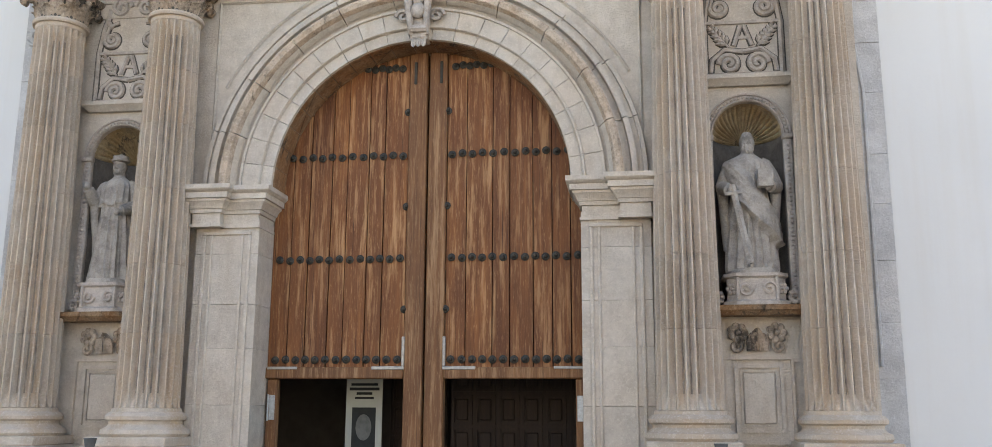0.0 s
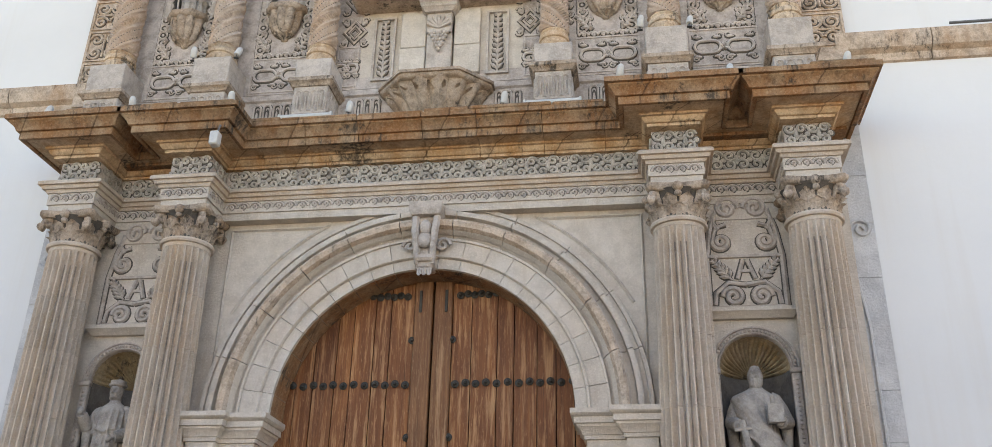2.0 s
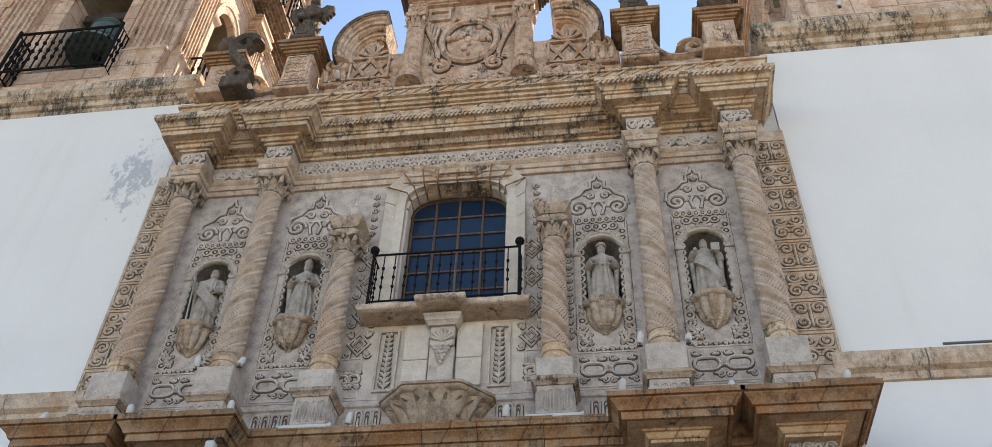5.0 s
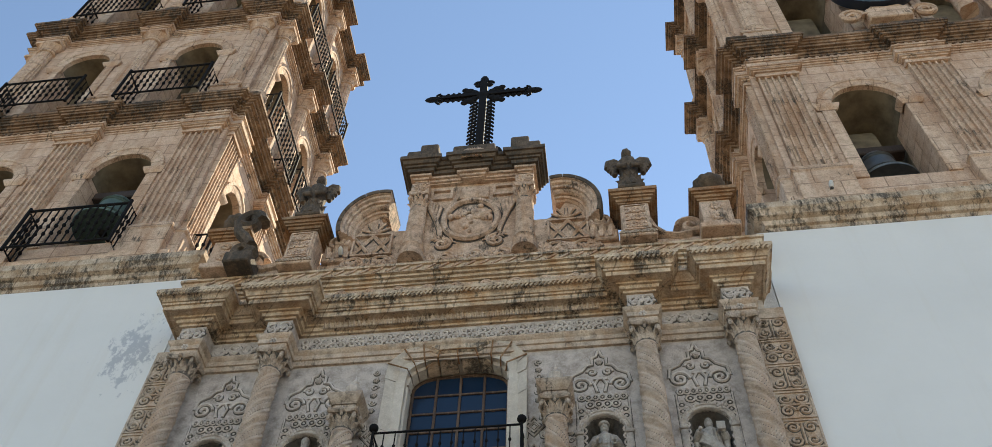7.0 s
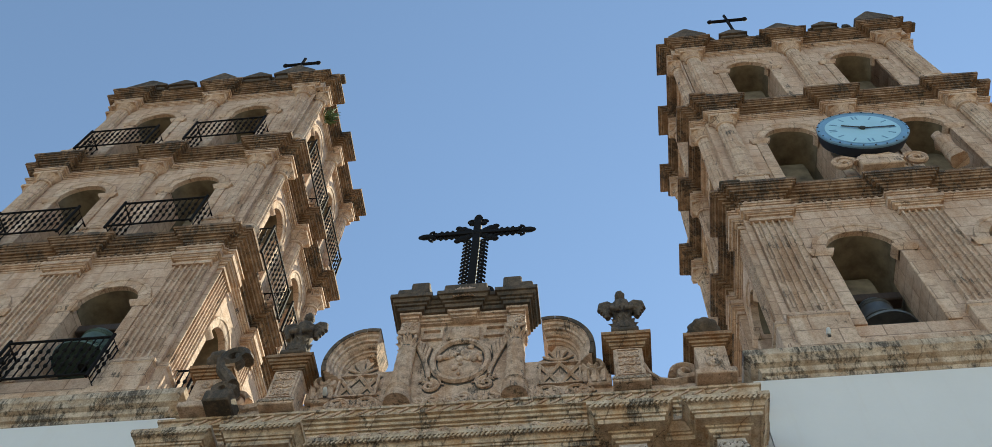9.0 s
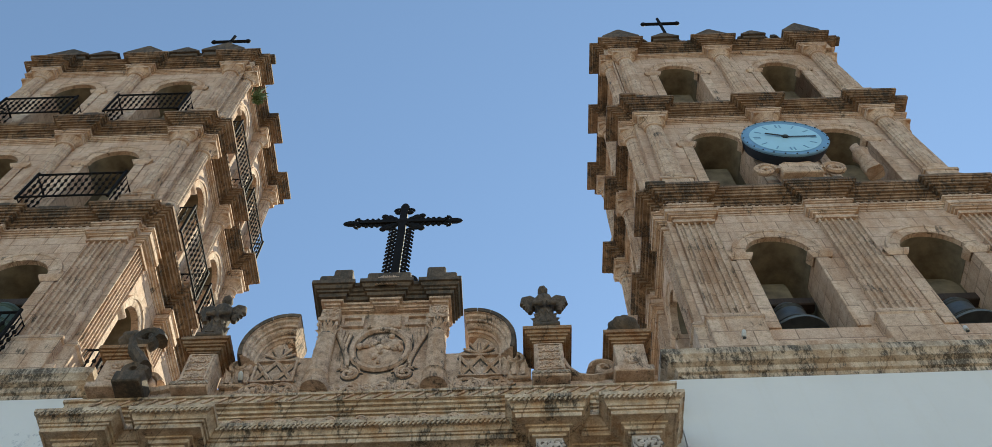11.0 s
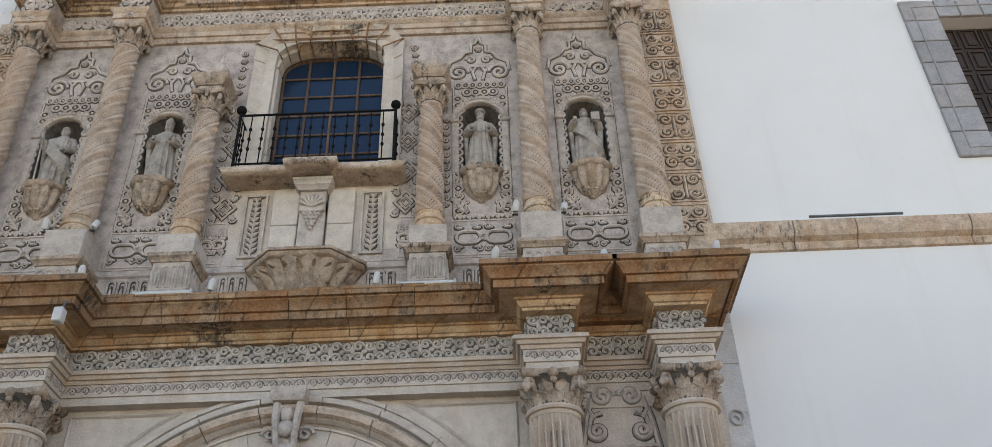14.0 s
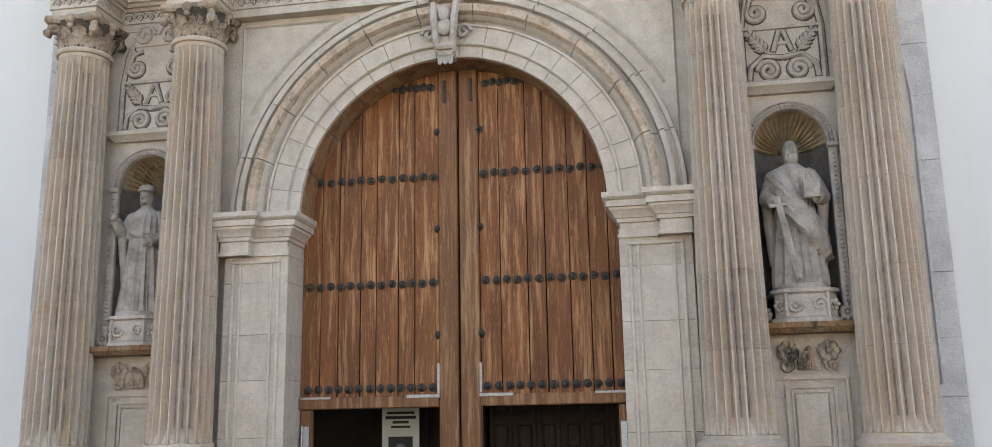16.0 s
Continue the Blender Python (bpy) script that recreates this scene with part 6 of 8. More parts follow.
for j in range(9):
    t = j / 8
    r = 0.10 + 0.60 * t ** 0.75
    z = -1.86 + 0.58 * t ** 1.2
    for i in range(NB + 1):
        a = math.pi + math.pi * i / NB
        w = 1 + 0.13 * abs(math.sin(a * 8)) - 0.10
        oct_ = 1 / max(abs(math.cos(((a + math.pi / 8) % (math.pi / 4)) - math.pi / 8)), 0.9)
        v.append((r * w * math.cos(a), r * w * 0.78 * math.sin(a) * oct_ + 0.02, z))
f = [(j * (NB + 1) + i, j * (NB + 1) + i + 1, (j + 1) * (NB + 1) + i + 1, (j + 1) * (NB + 1) + i) for j in range(8) for i in range(NB)]
bowl.add(v, f)
bowl.moulding([(-0.70, 0.05), (-0.70, -0.16), (-0.36, -0.52), (0.36, -0.52), (0.70, -0.16), (0.70, 0.05)], [(-0.2, -1.30), (0.0, -1.30), (0.03, -1.27), (0.03, -1.245), (0.055, -1.24), (0.055, -1.20), (-0.2, -1.17)])
bowl.prism([rect(-0.69, 0.69, -1.29, -1.18)], -0.17, 0.05)
bowl.prism([rect(-0.38, 0.38, -1.29, -1.18)], -0.51, -0.16)
bw = part("bowl", bowl, STONE_CAPITAL, balc, "half-octagonal shell-ribbed stone bowl", sharp=60)
for k in range(11):
    a = math.pi + math.pi * (k + 0.5) / 11
    part("leaf", Shape().leaf((0.36 * math.cos(a), 0.30 * math.sin(a), -1.72), (math.cos(a), math.sin(a) * 0.8, 0), 0.42, 0.15, 0.95, 0.02), STONE_CAPITAL, bw)

# iron railing of the balcony
def railing(w, d, h, n_front, n_side, heavy):
    sh_top, sh_low = Shape(), Shape()
    P = [(-w, 0.0), (-w, -d), (w, -d), (w, 0.0)]
    sh_top.tube([(x, y, h) for x, y in P], 0.016 * heavy, 6)
    sh_low.tube([(x, y, 0.06) for x, y in P], 0.014 * heavy, 6)
    bars = []
    for i in range(n_front + 1):
        bars.append((-w + 2 * w * i / n_front, -d))
    for i in range(n_side):
        for s in (-1, 1):
            bars.append((s * w, -d + d * (i + 1) / (n_side + 0.3)))
    return sh_top, sh_low, bars


def build_railing(name, loc, w, d, h, nf, ns, label, category="railing", group="", rz=0, heavy=1.0, knob=0.05):
    t = thing(name, loc, label, category, group, rz=rz)
    top, lowb, bars = railing(w, d, h, nf, ns, heavy)
    part("top_rail", top, IRON, t)
    part("bottom_rail", lowb, IRON, t)
    baluster = Shape().tube([(0, 0, 0.06), (0, 0, h)], 0.0085 * heavy, 5)
    for zz in (0.3, 0.5, 0.7):
        baluster.ball((0, 0, 0.06 + (h - 0.06) * zz), 0.022 * heavy, 0.022 * heavy, 0.03 * heavy, 7)
    bm = baluster.mesh("baluster", IRON)
    for x, y in bars:
        part("baluster", bm, IRON, t, at=pose(x, y, 0))
    for x in (-w, w):
        part("corner_post", Shape().tube([(x, -d, -0.02), (x, -d, h + 0.05)], 0.02 * heavy, 6).ball((x, -d, h + 0.05 + knob * 0.7), knob, knob, knob, 10), IRON, t)
    return t


build_railing("balcony_railing", (0, YU, 9.74), 1.06, 0.36, 0.92, 13, 3, "black wrought iron railing with ball knobs on the window balcony", heavy=1.1, knob=0.07)

# ---- upper entablature ----
up = thing("trim_upper_entablature", (0, 0, 0), "brown weathered upper entablature with carved frieze", "trim", kind="structure")


def up_path(back, front, half):
    p = [(-4.40 - half, 0.05), (-4.40 - half, front), (-4.40 + half, front), (-4.40 + half, back), (-2.93 - half, back), (-2.93 - half, front), (-2.93 + half, front), (-2.93 + half, back)]
    return p + [(-x, y) for x, y in p[::-1]]


part("architrave", Shape().moulding(up_path(YU - 0.06, -0.60, 0.22), [(-0.15, 12.48), (0.0, 12.48), (0.0, 12.58), (0.025, 12.59), (0.025, 12.68), (0.07, 12.72), (0.08, 12.76), (-0.15, 12.78)]), STONE_UPPER, up)
part("frieze", Shape().moulding(up_path(YU - 0.05, -0.58, 0.21), [(-0.15, 12.76), (0, 12.76), (0, 13.20), (-0.15, 13.20)]), STONE_GROUND, up)
part("cornice", Shape().moulding(up_path(YU - 0.06, -0.58, 0.22), [(-0.15, 13.15), (0.04, 13.15), (0.04, 13.20), (0.085, 13.205), (0.10, 13.265), (0.14, 13.27), (0.14, 13.31), (0.26, 13.33), (0.26, 13.31), (0.29, 13.31), (0.29, 13.40), (0.32, 13.405), (0.32, 13.45), (0.345, 13.455), (0.37, 13.53), (0.42, 13.60), (0.445, 13.605), (0.445, 13.68), (-0.15, 13.71)]), STONE_TOP, up, "stained projecting cornice")
fz = Relief(YU - 0.052, 1.1)
scroll_band(fz, -2.65, 2.65, 12.80, 13.10, YU - 0.065, 17, 0.02)
for s in (-1, 1):
    fz.back = YU - 0.052
    scroll_band(fz, min(s * 3.2, s * 4.15), max(s * 3.2, s * 4.15), 12.80, 13.10, YU - 0.065, 2, 0.022)
    for c in (2.93, 4.40):
        fz.back = -0.582
        scroll_band(fz, s * c - 0.2, s * c + 0.2, 12.80, 13.12, -0.595, 1, 0.022)
        rosette(fz, s * c, 12.64, 0.07, -0.62, 6)
relief("carved_scrollwork", fz, STONE_CARVED_GREY, up)
# twisted cord and leaf rows under the cornice lips
cord = Shape()
for (x0, x1, y) in [(-2.3, 2.3, -0.61)] + [(s * c - 0.63, s * c + 0.63, -1.015) for s in (-1, 1) for c in (2.93, 4.40)]:
    n = int((x1 - x0) / 0.075)
    for i in range(n):
        c = x0 + (x1 - x0) * (i + 0.5) / n
        cord.tube([(c - 0.03, y, 13.53), (c + 0.03, y, 13.60)], 0.024, 5)
part("cord_moulding", cord, STONE_TOP, up)
lf = Shape()
for i in range(56):
    c = -2.3 + 4.6 * (i + 0.5) / 56
    lf.leaf((c, YU - 0.19, 13.20), (0, -1, 0), 0.12, 0.075, 0.7)
    lf.ball((c, YU - 0.10, 12.74), 0.03, 0.03, 0.028, 6)
part("leaf_moulding", lf, STONE_UPPER, up)

# ---- attic and broken pediment ----
attic = thing("trim_pediment", (0, 0, 0), "weathered brown carved pediment with broken curved wings", "trim", kind="structure")
part("attic_plinth", Shape().moulding([(-4.86, 0.3), (-4.86, -0.14), (4.86, -0.14), (4.86, 0.3)], [(-0.1, 13.7), (0.24, 13.7), (0.24, 13.79), (0.20, 13.80), (0.18, 13.86), (0.12, 13.865), (0.12, 13.93), (0.07, 13.94), (0.07, 14.26), (0.11, 14.265), (0.11, 14.31), (0.16, 14.315), (0.17, 14.37), (0.22, 14.375), (0.22, 14.43), (0.28, 14.435), (0.28, 14.45), (0.25, 14.46), (0.25, 14.60), (0.29, 14.605), (0.29, 14.66), (0.05, 14.72), (-0.1, 14.74)]).box(-4.84, 4.84, -0.13, 0.5, 13.7, 14.72), STONE_TOP, attic)
ap = Relief(-0.222, 1.3)
for i in range(40):
    c = -4.7 + 9.4 * (i + 0.5) / 40
    ap.tube([(c - 0.09, -0.40, 14.48), (c + 0.09, -0.40, 14.60)], 0.02, 5)
scroll_band(ap, -4.6, 4.6, 13.98, 14.24, -0.245, 18, 0.02)
relief("attic_carving", ap, STONE_PEDIMENT, attic)
body = [(-3.55, 14.72), (3.55, 14.72), (3.55, 15.2), (2.55, 15.25), (2.36, 15.5), (2.34, 15.95), (2.22, 16.32), (2.02, 16.56), (1.80, 16.58), (1.62, 16.2), (1.45, 16.10), (1.12, 16.1), (1.12, 17.9), (-1.12, 17.9), (-1.12, 16.1), (-1.45, 16.10), (-1.62, 16.2), (-1.80, 16.58), (-2.02, 16.56), (-2.22, 16.32), (-2.34, 15.95), (-2.36, 15.5), (-2.55, 15.25), (-3.55, 15.2)]
part("wall", Shape().prism([body], -0.10, 0.45), STONE_PEDIMENT, attic)
NVW = 6


def squeezed(sh, cx, k):
    """Narrow a shape towards one upright line."""
    sh.v = [(cx + (p[0] - cx) * k, p[1], p[2]) for p in sh.v]
    return sh


for s in (-1, 1):
    for i in range(NVW):
        a0, a1 = -18 + 124 * i / NVW, -18 + 124 * (i + 1) / NVW - 0.5
        if s < 0:
            a0, a1 = 180 - a1, 180 - a0
        cxw = s * 1.74
        ws = part("wing_stone", squeezed(Shape().ring(cxw, 16.02, [(0.56, 0.4), (0.56, -0.12), (0.60, -0.16), (0.60, -0.20), (0.66, -0.205), (0.66, -0.25), (0.70, -0.30), (0.745, -0.31), (0.745, -0.36), (0.80, -0.365), (0.82, -0.42), (0.88, -0.43), (0.88, -0.47), (0.955, -0.475), (0.96, 0.4)], a0, a1, 4), cxw, 0.76), STONE_PEDIMENT, attic)
        part("lichen_top", squeezed(Shape().ring(cxw, 16.02, [(0.89, 0.39), (0.89, -0.492), (0.98, -0.495), (1.005, -0.47), (1.015, -0.40), (1.015, 0.39)], a0 + 0.3, a1 - 0.2, 4), cxw, 0.76), STONE_DARK, ws, "lichen-black weathered top")
    bx = Relief(-0.102, 1.0)
    a, b = sorted((s * 1.46, s * 2.22))
    frame_bar(bx, a, b, 15.34, 15.98, -0.10, 0.04, 0.07)
    for k in range(2):
        m0, m1 = a + (b - a) * k / 2, a + (b - a) * (k + 1) / 2
        bx.tube([(m0, -0.13, 15.36), (m1, -0.13, 15.96)], 0.04, 4)
        bx.tube([(m1, -0.13, 15.36), (m0, -0.13, 15.96)], 0.04, 4)
    for k in range(5):
        an = radians(20 + 35 * k)
        bx.tube([(s * 1.82, -0.12, 16.04), (s * 1.82 + 0.30 * math.cos(an), -0.15, 16.04 + 0.36 * math.sin(an))], lambda u: 0.02 + 0.045 * math.sin(math.pi * min(1, u * 0.9 + 0.1)), 6)
    for k in range(2):
        bx.tube(arc_pts(s * (1.62 + 0.5 * k), 15.06, 0.22, -0.13, 0, 180, 10, 0.24), 0.035, 5)
        rosette(bx, s * (1.62 + 0.5 * k), 15.10, 0.13, -0.13, 7)
    relief("lattice_panel", bx, STONE_PEDIMENT, attic)
    # little spiral columns of the tablet
    part("small_column", Shape().lathe([(0.24, 15.05), (0.24, 15.2), (0.20, 15.22), (0.20, 15.34), (0.23, 15.38), (0.18, 15.42)], 20, (s * 1.04, -0.16, 0)).add(*(lambda q: ([(p[0] + s * 1.04, p[1] - 0.16, p[2]) for p in q.v], q.f))(twisted_shaft(15.42, 16.62, 0.165, 0.145, 4.2, s, 48, 28))), STONE_PEDIMENT, attic, sharp=60)
    cap = acanthus_capital(Shape(), 16.62, 17.05, 0.15, 0.20)
    sc_ = part("small_capital", cap.moved(pose(s * 1.04, -0.16, 0)), STONE_PEDIMENT, attic, sharp=50)
    part("core", capital_core(16.62, 17.05, 0.15).moved(pose(s * 1.04, -0.16, 0)), SHADE_DARK, sc_)
    blk = Shape().box(s * 1.04 - 0.18, s * 1.04 + 0.18, -0.32, 0.1, 17.05, 17.40, 0.015)
    scroll_cell(blk, s * 1.04, 17.22, 0.30, 0.28, -0.33, 0.022)
    part("small_block", blk, STONE_PEDIMENT, attic)
tab = Relief(-0.102, 1.1)
tab.tube(arc_pts(0, 16.25, 0.52, -0.14, 0, 348, 24, 0.62), 0.06, 6, closed=True)
tab.ball((0, -0.08, 16.25), 0.46, 0.09, 0.55, 14)
rnd = random.Random(12)
for k in range(26):
    a, q = rnd.uniform(0, 6.28), rnd.uniform(0, 0.4)
    tab.ball((q * math.cos(a), -0.17, 16.25 + q * 1.15 * math.sin(a)), rnd.uniform(0.04, 0.10), 0.05, rnd.uniform(0.04, 0.09), 8)
for s in (-1, 1):
    for k in range(5):
        tab.tube([(s * 0.55, -0.14, 15.75 + 0.05 * k), (s * (0.66 + 0.05 * k), -0.15, 16.3 + 0.12 * k), (s * (0.60 + 0.07 * k), -0.14, 16.75 + 0.06 * k)], 0.035, 5)
    tab.tube(spiral(s * 0.5, 15.52, 0.17, -0.14, 1.5, 90, s), 0.035, 5)
    frond(tab, s * 0.25, 15.55, 0.45, 90 - 70 * s, -0.14, 5, 0.08)
tab.box(-0.32, 0.32, -0.16, -0.08, 16.95, 17.36, 0.02)
frame_bar(tab, -0.84, -0.40, 17.0, 17.34, -0.1, 0.05, 0.06)
frame_bar(tab, 0.40, 0.84, 17.0, 17.34, -0.1, 0.05, 0.06)
scroll_band(tab, -2.4, 2.4, 14.95, 15.30, -0.13, 9, 0.028)
relief("coat_of_arms", tab, STONE_PEDIMENT, attic, "worn carved shield between palm fronds", sharp=50)
part("reset_stone", Shape().box(-0.42, 0.36, -0.13, 0.05, 14.78, 15.12, 0.012), stone("pink_repair_stone", (0.46, 0.33, 0.27), (0.50, 0.38, 0.32), (0.3, 0.22, 0.18)), attic, "smooth pink repair block")
crown_path = [(-1.17, 0.3), (-1.17, -0.27), (-0.94, -0.27), (-0.94, -0.18), (-0.22, -0.18), (-0.22, -0.28), (0.22, -0.28), (0.22, -0.18), (0.94, -0.18), (0.94, -0.27), (1.17, -0.27), (1.17, 0.3)]
part("crown_bed", Shape().moulding(crown_path, [(-0.1, 17.50), (0.0, 17.50), (0.0, 17.53), (0.04, 17.535), (0.05, 17.59), (0.10, 17.595), (0.10, 17.66), (-0.1, 17.67)]).box(-1.15, 1.15, -0.175, 0.4, 17.51, 17.66), STONE_PEDIMENT, attic, "stepped brown bed mouldings")
part("crown_cornice", Shape().moulding(crown_path, [(-0.1, 17.672), (0.15, 17.672), (0.16, 17.770), (0.20, 17.775), (0.20, 17.840), (0.24, 17.850), (0.27, 17.930), (0.31, 17.935), (0.31, 18.050), (0.27, 18.070), (0.22, 18.140), (-0.1, 18.200)]).box(-1.15, 1.15, -0.172, 0.4, 17.680, 18.180), STONE_DARK, attic, "blackened crowning cornice")
for x0, x1, y0, z1 in ((-1.38, -0.80, -0.50, 18.360), (-1.14, -0.76, -0.42, 18.720), (0.80, 1.38, -0.50, 18.360), (0.76, 1.14, -0.42, 18.720), (-0.44, 0.44, -0.44, 18.520), (-0.80, -0.50, -0.3, 18.260), (0.50, 0.80, -0.3, 18.280)):
    part("merlon", Shape().box(x0, x1, y0, 0.25, 18.160, z1, 0.03), STONE_DARK, attic)
drop = Shape()
for k in range(5):
    drop.leaf((0.07 * (k - 2), -0.46, 18.300), (0.2 * (k - 2), -1, 0), -0.62, 0.15, -0.3)
part("leaf_drop", drop, STONE_PEDIMENT, attic)
for s in (-1, 1):
    ped = thing("pinnacle_pedestal", (s * 3.06, -0.26, 14.72), "weathered carved stone pedestal on the pediment", "pedestal", "pedestals of the pediment")
    sh = Shape().box(-0.34, 0.34, -0.34, 0.3, 0.0, 0.2, 0.02).box(-0.27, 0.27, -0.27, 0.26, 0.2, 1.3, 0.015)
    frame_bar(sh, -0.23, 0.23, 0.3, 1.22, -0.27, 0.035, 0.03)
    for q in range(3):
        tagged(part("dado_scroll", scroll_band(Shape(), -0.2, 0.2, 0.36 + 0.28 * q, 0.60 + 0.28 * q, -0.285, 2, 0.022), STONE_PEDIMENT, ped), kind="stuff")
    part("foot_cord", wave_band(Shape(), -0.33, 0.33, 0.04, 0.17, -0.35, 6, 0.022), STONE_CAPITAL, ped)
    ped.scale = (0.95, 0.95, 0.80)
    part("dado", sh, STONE_PEDIMENT, ped)
    part("cap", Shape().moulding([(-0.27, -0.27), (0.27, -0.27), (0.27, 0.27), (-0.27, 0.27)], [(-0.1, 1.26), (0.03, 1.26), (0.03, 1.31), (0.06, 1.315), (0.07, 1.39), (0.11, 1.395), (0.11, 1.45), (0.145, 1.455), (0.155, 1.53), (0.19, 1.535), (0.19, 1.64), (0.14, 1.66), (0.10, 1.75), (-0.1, 1.78)], closed=True).box(-0.3, 0.3, -0.3, 0.3, 1.3, 1.765), STONE_CORNICE, ped)
    # bust with folded drapery, drooping wings and a bowed head
    fig = Shape().box(-0.26, 0.26, -0.22, 0.22, 0.0, 0.10, 0.02)
    fig.lathe([(0.24, 0.08), (0.25, 0.16), (0.22, 0.30), (0.18, 0.46), (0.17, 0.58), (0.20, 0.72), (0.22, 0.84), (0.17, 0.94), (0.09, 1.0), (0.085, 1.06)], 36, warp=lambda a, z: 1 + 0.13 * (0.5 - abs(math.sin(5 * a + 1.4 * z))) + (0.05 * math.sin(z * 28) if z > 0.5 else 0.0))
    fig.ball((0, -0.03, 1.15), 0.105, 0.12, 0.13, 16, warp=lambda an, t: 1 + 0.08 * math.sin(6 * an + 3 * t))
    for e in (-1, 1):
        for q in range(4):
            fig.tube([(e * 0.10, 0.02, 0.90 - 0.05 * q), (e * (0.27 - 0.01 * q), 0.0, 0.97 - 0.08 * q), (e * (0.39 - 0.03 * q), -0.03, 0.90 - 0.08 * q), (e * (0.43 - 0.05 * q), -0.03, 0.76 - 0.07 * q)], lambda u: 0.055 + 0.028 * math.sin(math.pi * u), 8)
        fig.tube([(e * 0.17, -0.12, 0.80), (e * 0.20, -0.20, 0.62), (e * 0.04, -0.25, 0.56)], 0.05, 8)
    for k in range(7):
        a = math.pi + math.pi * (k + 0.5) / 7
        fig.leaf((0.20 * math.cos(a), 0.20 * math.sin(a), 0.08), (math.cos(a), math.sin(a), 0), 0.34, 0.14, 0.35)
    solid("statue", fig, STONE_DARK, "eroded dark stone winged bust on the pediment pedestal", "statue", "statues of the pediment", loc=(s * 3.06, -0.44, 16.14), sharp=60).scale = (0.95, 0.95, 1.2)
    ped2 = thing("urn_pedestal", (s * 4.46, -0.30, 14.72), "weathered stone corner pedestal with worn urn", "pedestal", "pedestals of the pediment")
    sh = Shape().box(-0.36, 0.36, -0.36, 0.3, 0.0, 0.18, 0.02).box(-0.28, 0.28, -0.28, 0.26, 0.18, 1.05, 0.015)
    rosette(sh, 0, 0.45, 0.15, -0.29)
    rosette(sh, 0, 0.80, 0.13, -0.29)
    ped2.scale = (0.95, 0.95, 0.84)
    part("dado", sh, STONE_PEDIMENT, ped2)
    part("cap", Shape().moulding([(-0.28, -0.28), (0.28, -0.28), (0.28, 0.27), (-0.28, 0.27)], [(-0.1, 1.01), (0.03, 1.01), (0.03, 1.06), (0.07, 1.065), (0.08, 1.13), (0.12, 1.135), (0.12, 1.19), (0.16, 1.195), (0.16, 1.30), (0.12, 1.32), (0.08, 1.41), (-0.1, 1.44)], closed=True).box(-0.3, 0.3, -0.3, 0.3, 1.05, 1.425), STONE_CORNICE, ped2)
    urn = Shape().lathe([(0.16, 1.43), (0.18, 1.48), (0.11, 1.53), (0.20, 1.60), (0.29, 1.72), (0.30, 1.83), (0.24, 1.95), (0.13, 2.04), (0.08, 2.08), (0.10, 2.12), (0.02, 2.18)], 48, (0, -0.12, 0), warp=lambda a, z: 1 + 0.14 * abs(math.sin(5 * a + 3 * z)) - 0.05)
    part("urn", urn, STONE_DARK, ped2)
    # rolling scroll between the two pedestals
    sc = Shape()
    pts = spiral(s * 4.02, 15.35, 0.24, -0.12, 1.5, 90 + 90 * s, -s, 26)
    sc.tube(pts, 0.075, 7, 2.2)
    sc.tube([(s * 3.30, -0.12, 15.62), (s * 3.38, -0.12, 15.35), (s * 3.55, -0.12, 15.14), (s * 3.78, -0.12, 15.08), (s * 4.0, -0.12, 15.12)], 0.085, 7, 2.2)
    sc.prism([[(min(s * 3.3, s * 4.3), 14.72), (max(s * 3.3, s * 4.3), 14.72), (max(s * 3.3, s * 4.3), 15.05), (min(s * 3.3, s * 4.3), 15.05)]], -0.2, 0.2)
    solid("scroll_bracket", sc, STONE_PEDIMENT, "rolled stone scroll linking two pediment pedestals", "scroll", "scrolls of the pediment")
    # standing curl of the scroll, and the leafy foot of the broken wing
    cu = Shape().tube(spiral(s * 4.12, 16.02, 0.24, -0.62, 1.2, 90 + 90 * s, -s, 22, 0.35), lambda u: 0.115 - 0.03 * u, 8, 1.5)
    cu.tube([(s * 4.34, -0.62, 16.0), (s * 4.28, -0.62, 15.72), (s * 4.08, -0.62, 15.48), (s * 3.92, -0.62, 15.24)], 0.11, 8, 1.5)
    cu.tube(spiral(s * 4.06, 15.12, 0.20, -0.62, 1.2, 90 + 90 * s, s, 20, 0.35), lambda u: 0.10 - 0.03 * u, 8, 1.5)
    cu.box(min(s * 3.8, s * 4.3), max(s * 3.8, s * 4.3), -0.8, -0.3, 14.66, 14.95, 0.03)
    if s < 0:
        solid("scroll_finial", cu, STONE_DARK, "black weathered standing scroll beside the corner pedestal", "scroll")
    vo = Shape().tube(spiral(s * 2.46, 15.72, 0.20, -0.16, 1.6, 90 + 90 * s, s, 24), 0.055, 7, 2.2)
    for k in range(3):
        vo.leaf((s * (2.30 + 0.16 * k), -0.22, 15.26), (0.3 * s, -1, 0), 0.34, 0.15, 0.4)
    vo.box(min(s * 2.3, s * 2.74), max(s * 2.3, s * 2.74), -0.2, 0.2, 15.2, 15.5, 0.03)
    part("wing_volute", vo, STONE_PEDIMENT, attic)

# ---- the iron cross ----
cross = thing("iron_cross", (0.0, 0.05, 18.5), "large black wrought iron filigree cross on the pediment", "cross")
cz, zt = 3.10, 3.90
part("upright", Shape().box(-0.088, 0.088, -0.06, 0.06, 0.0, zt - 0.15, 0.01), IRON, cross)
part("crossbar", Shape().box(-1.0, -0.065, -0.06, 0.06, cz - 0.07, cz + 0.07, 0.01).box(0.065, 1.0, -0.06, 0.06, cz - 0.07, cz + 0.07, 0.01), IRON, cross)


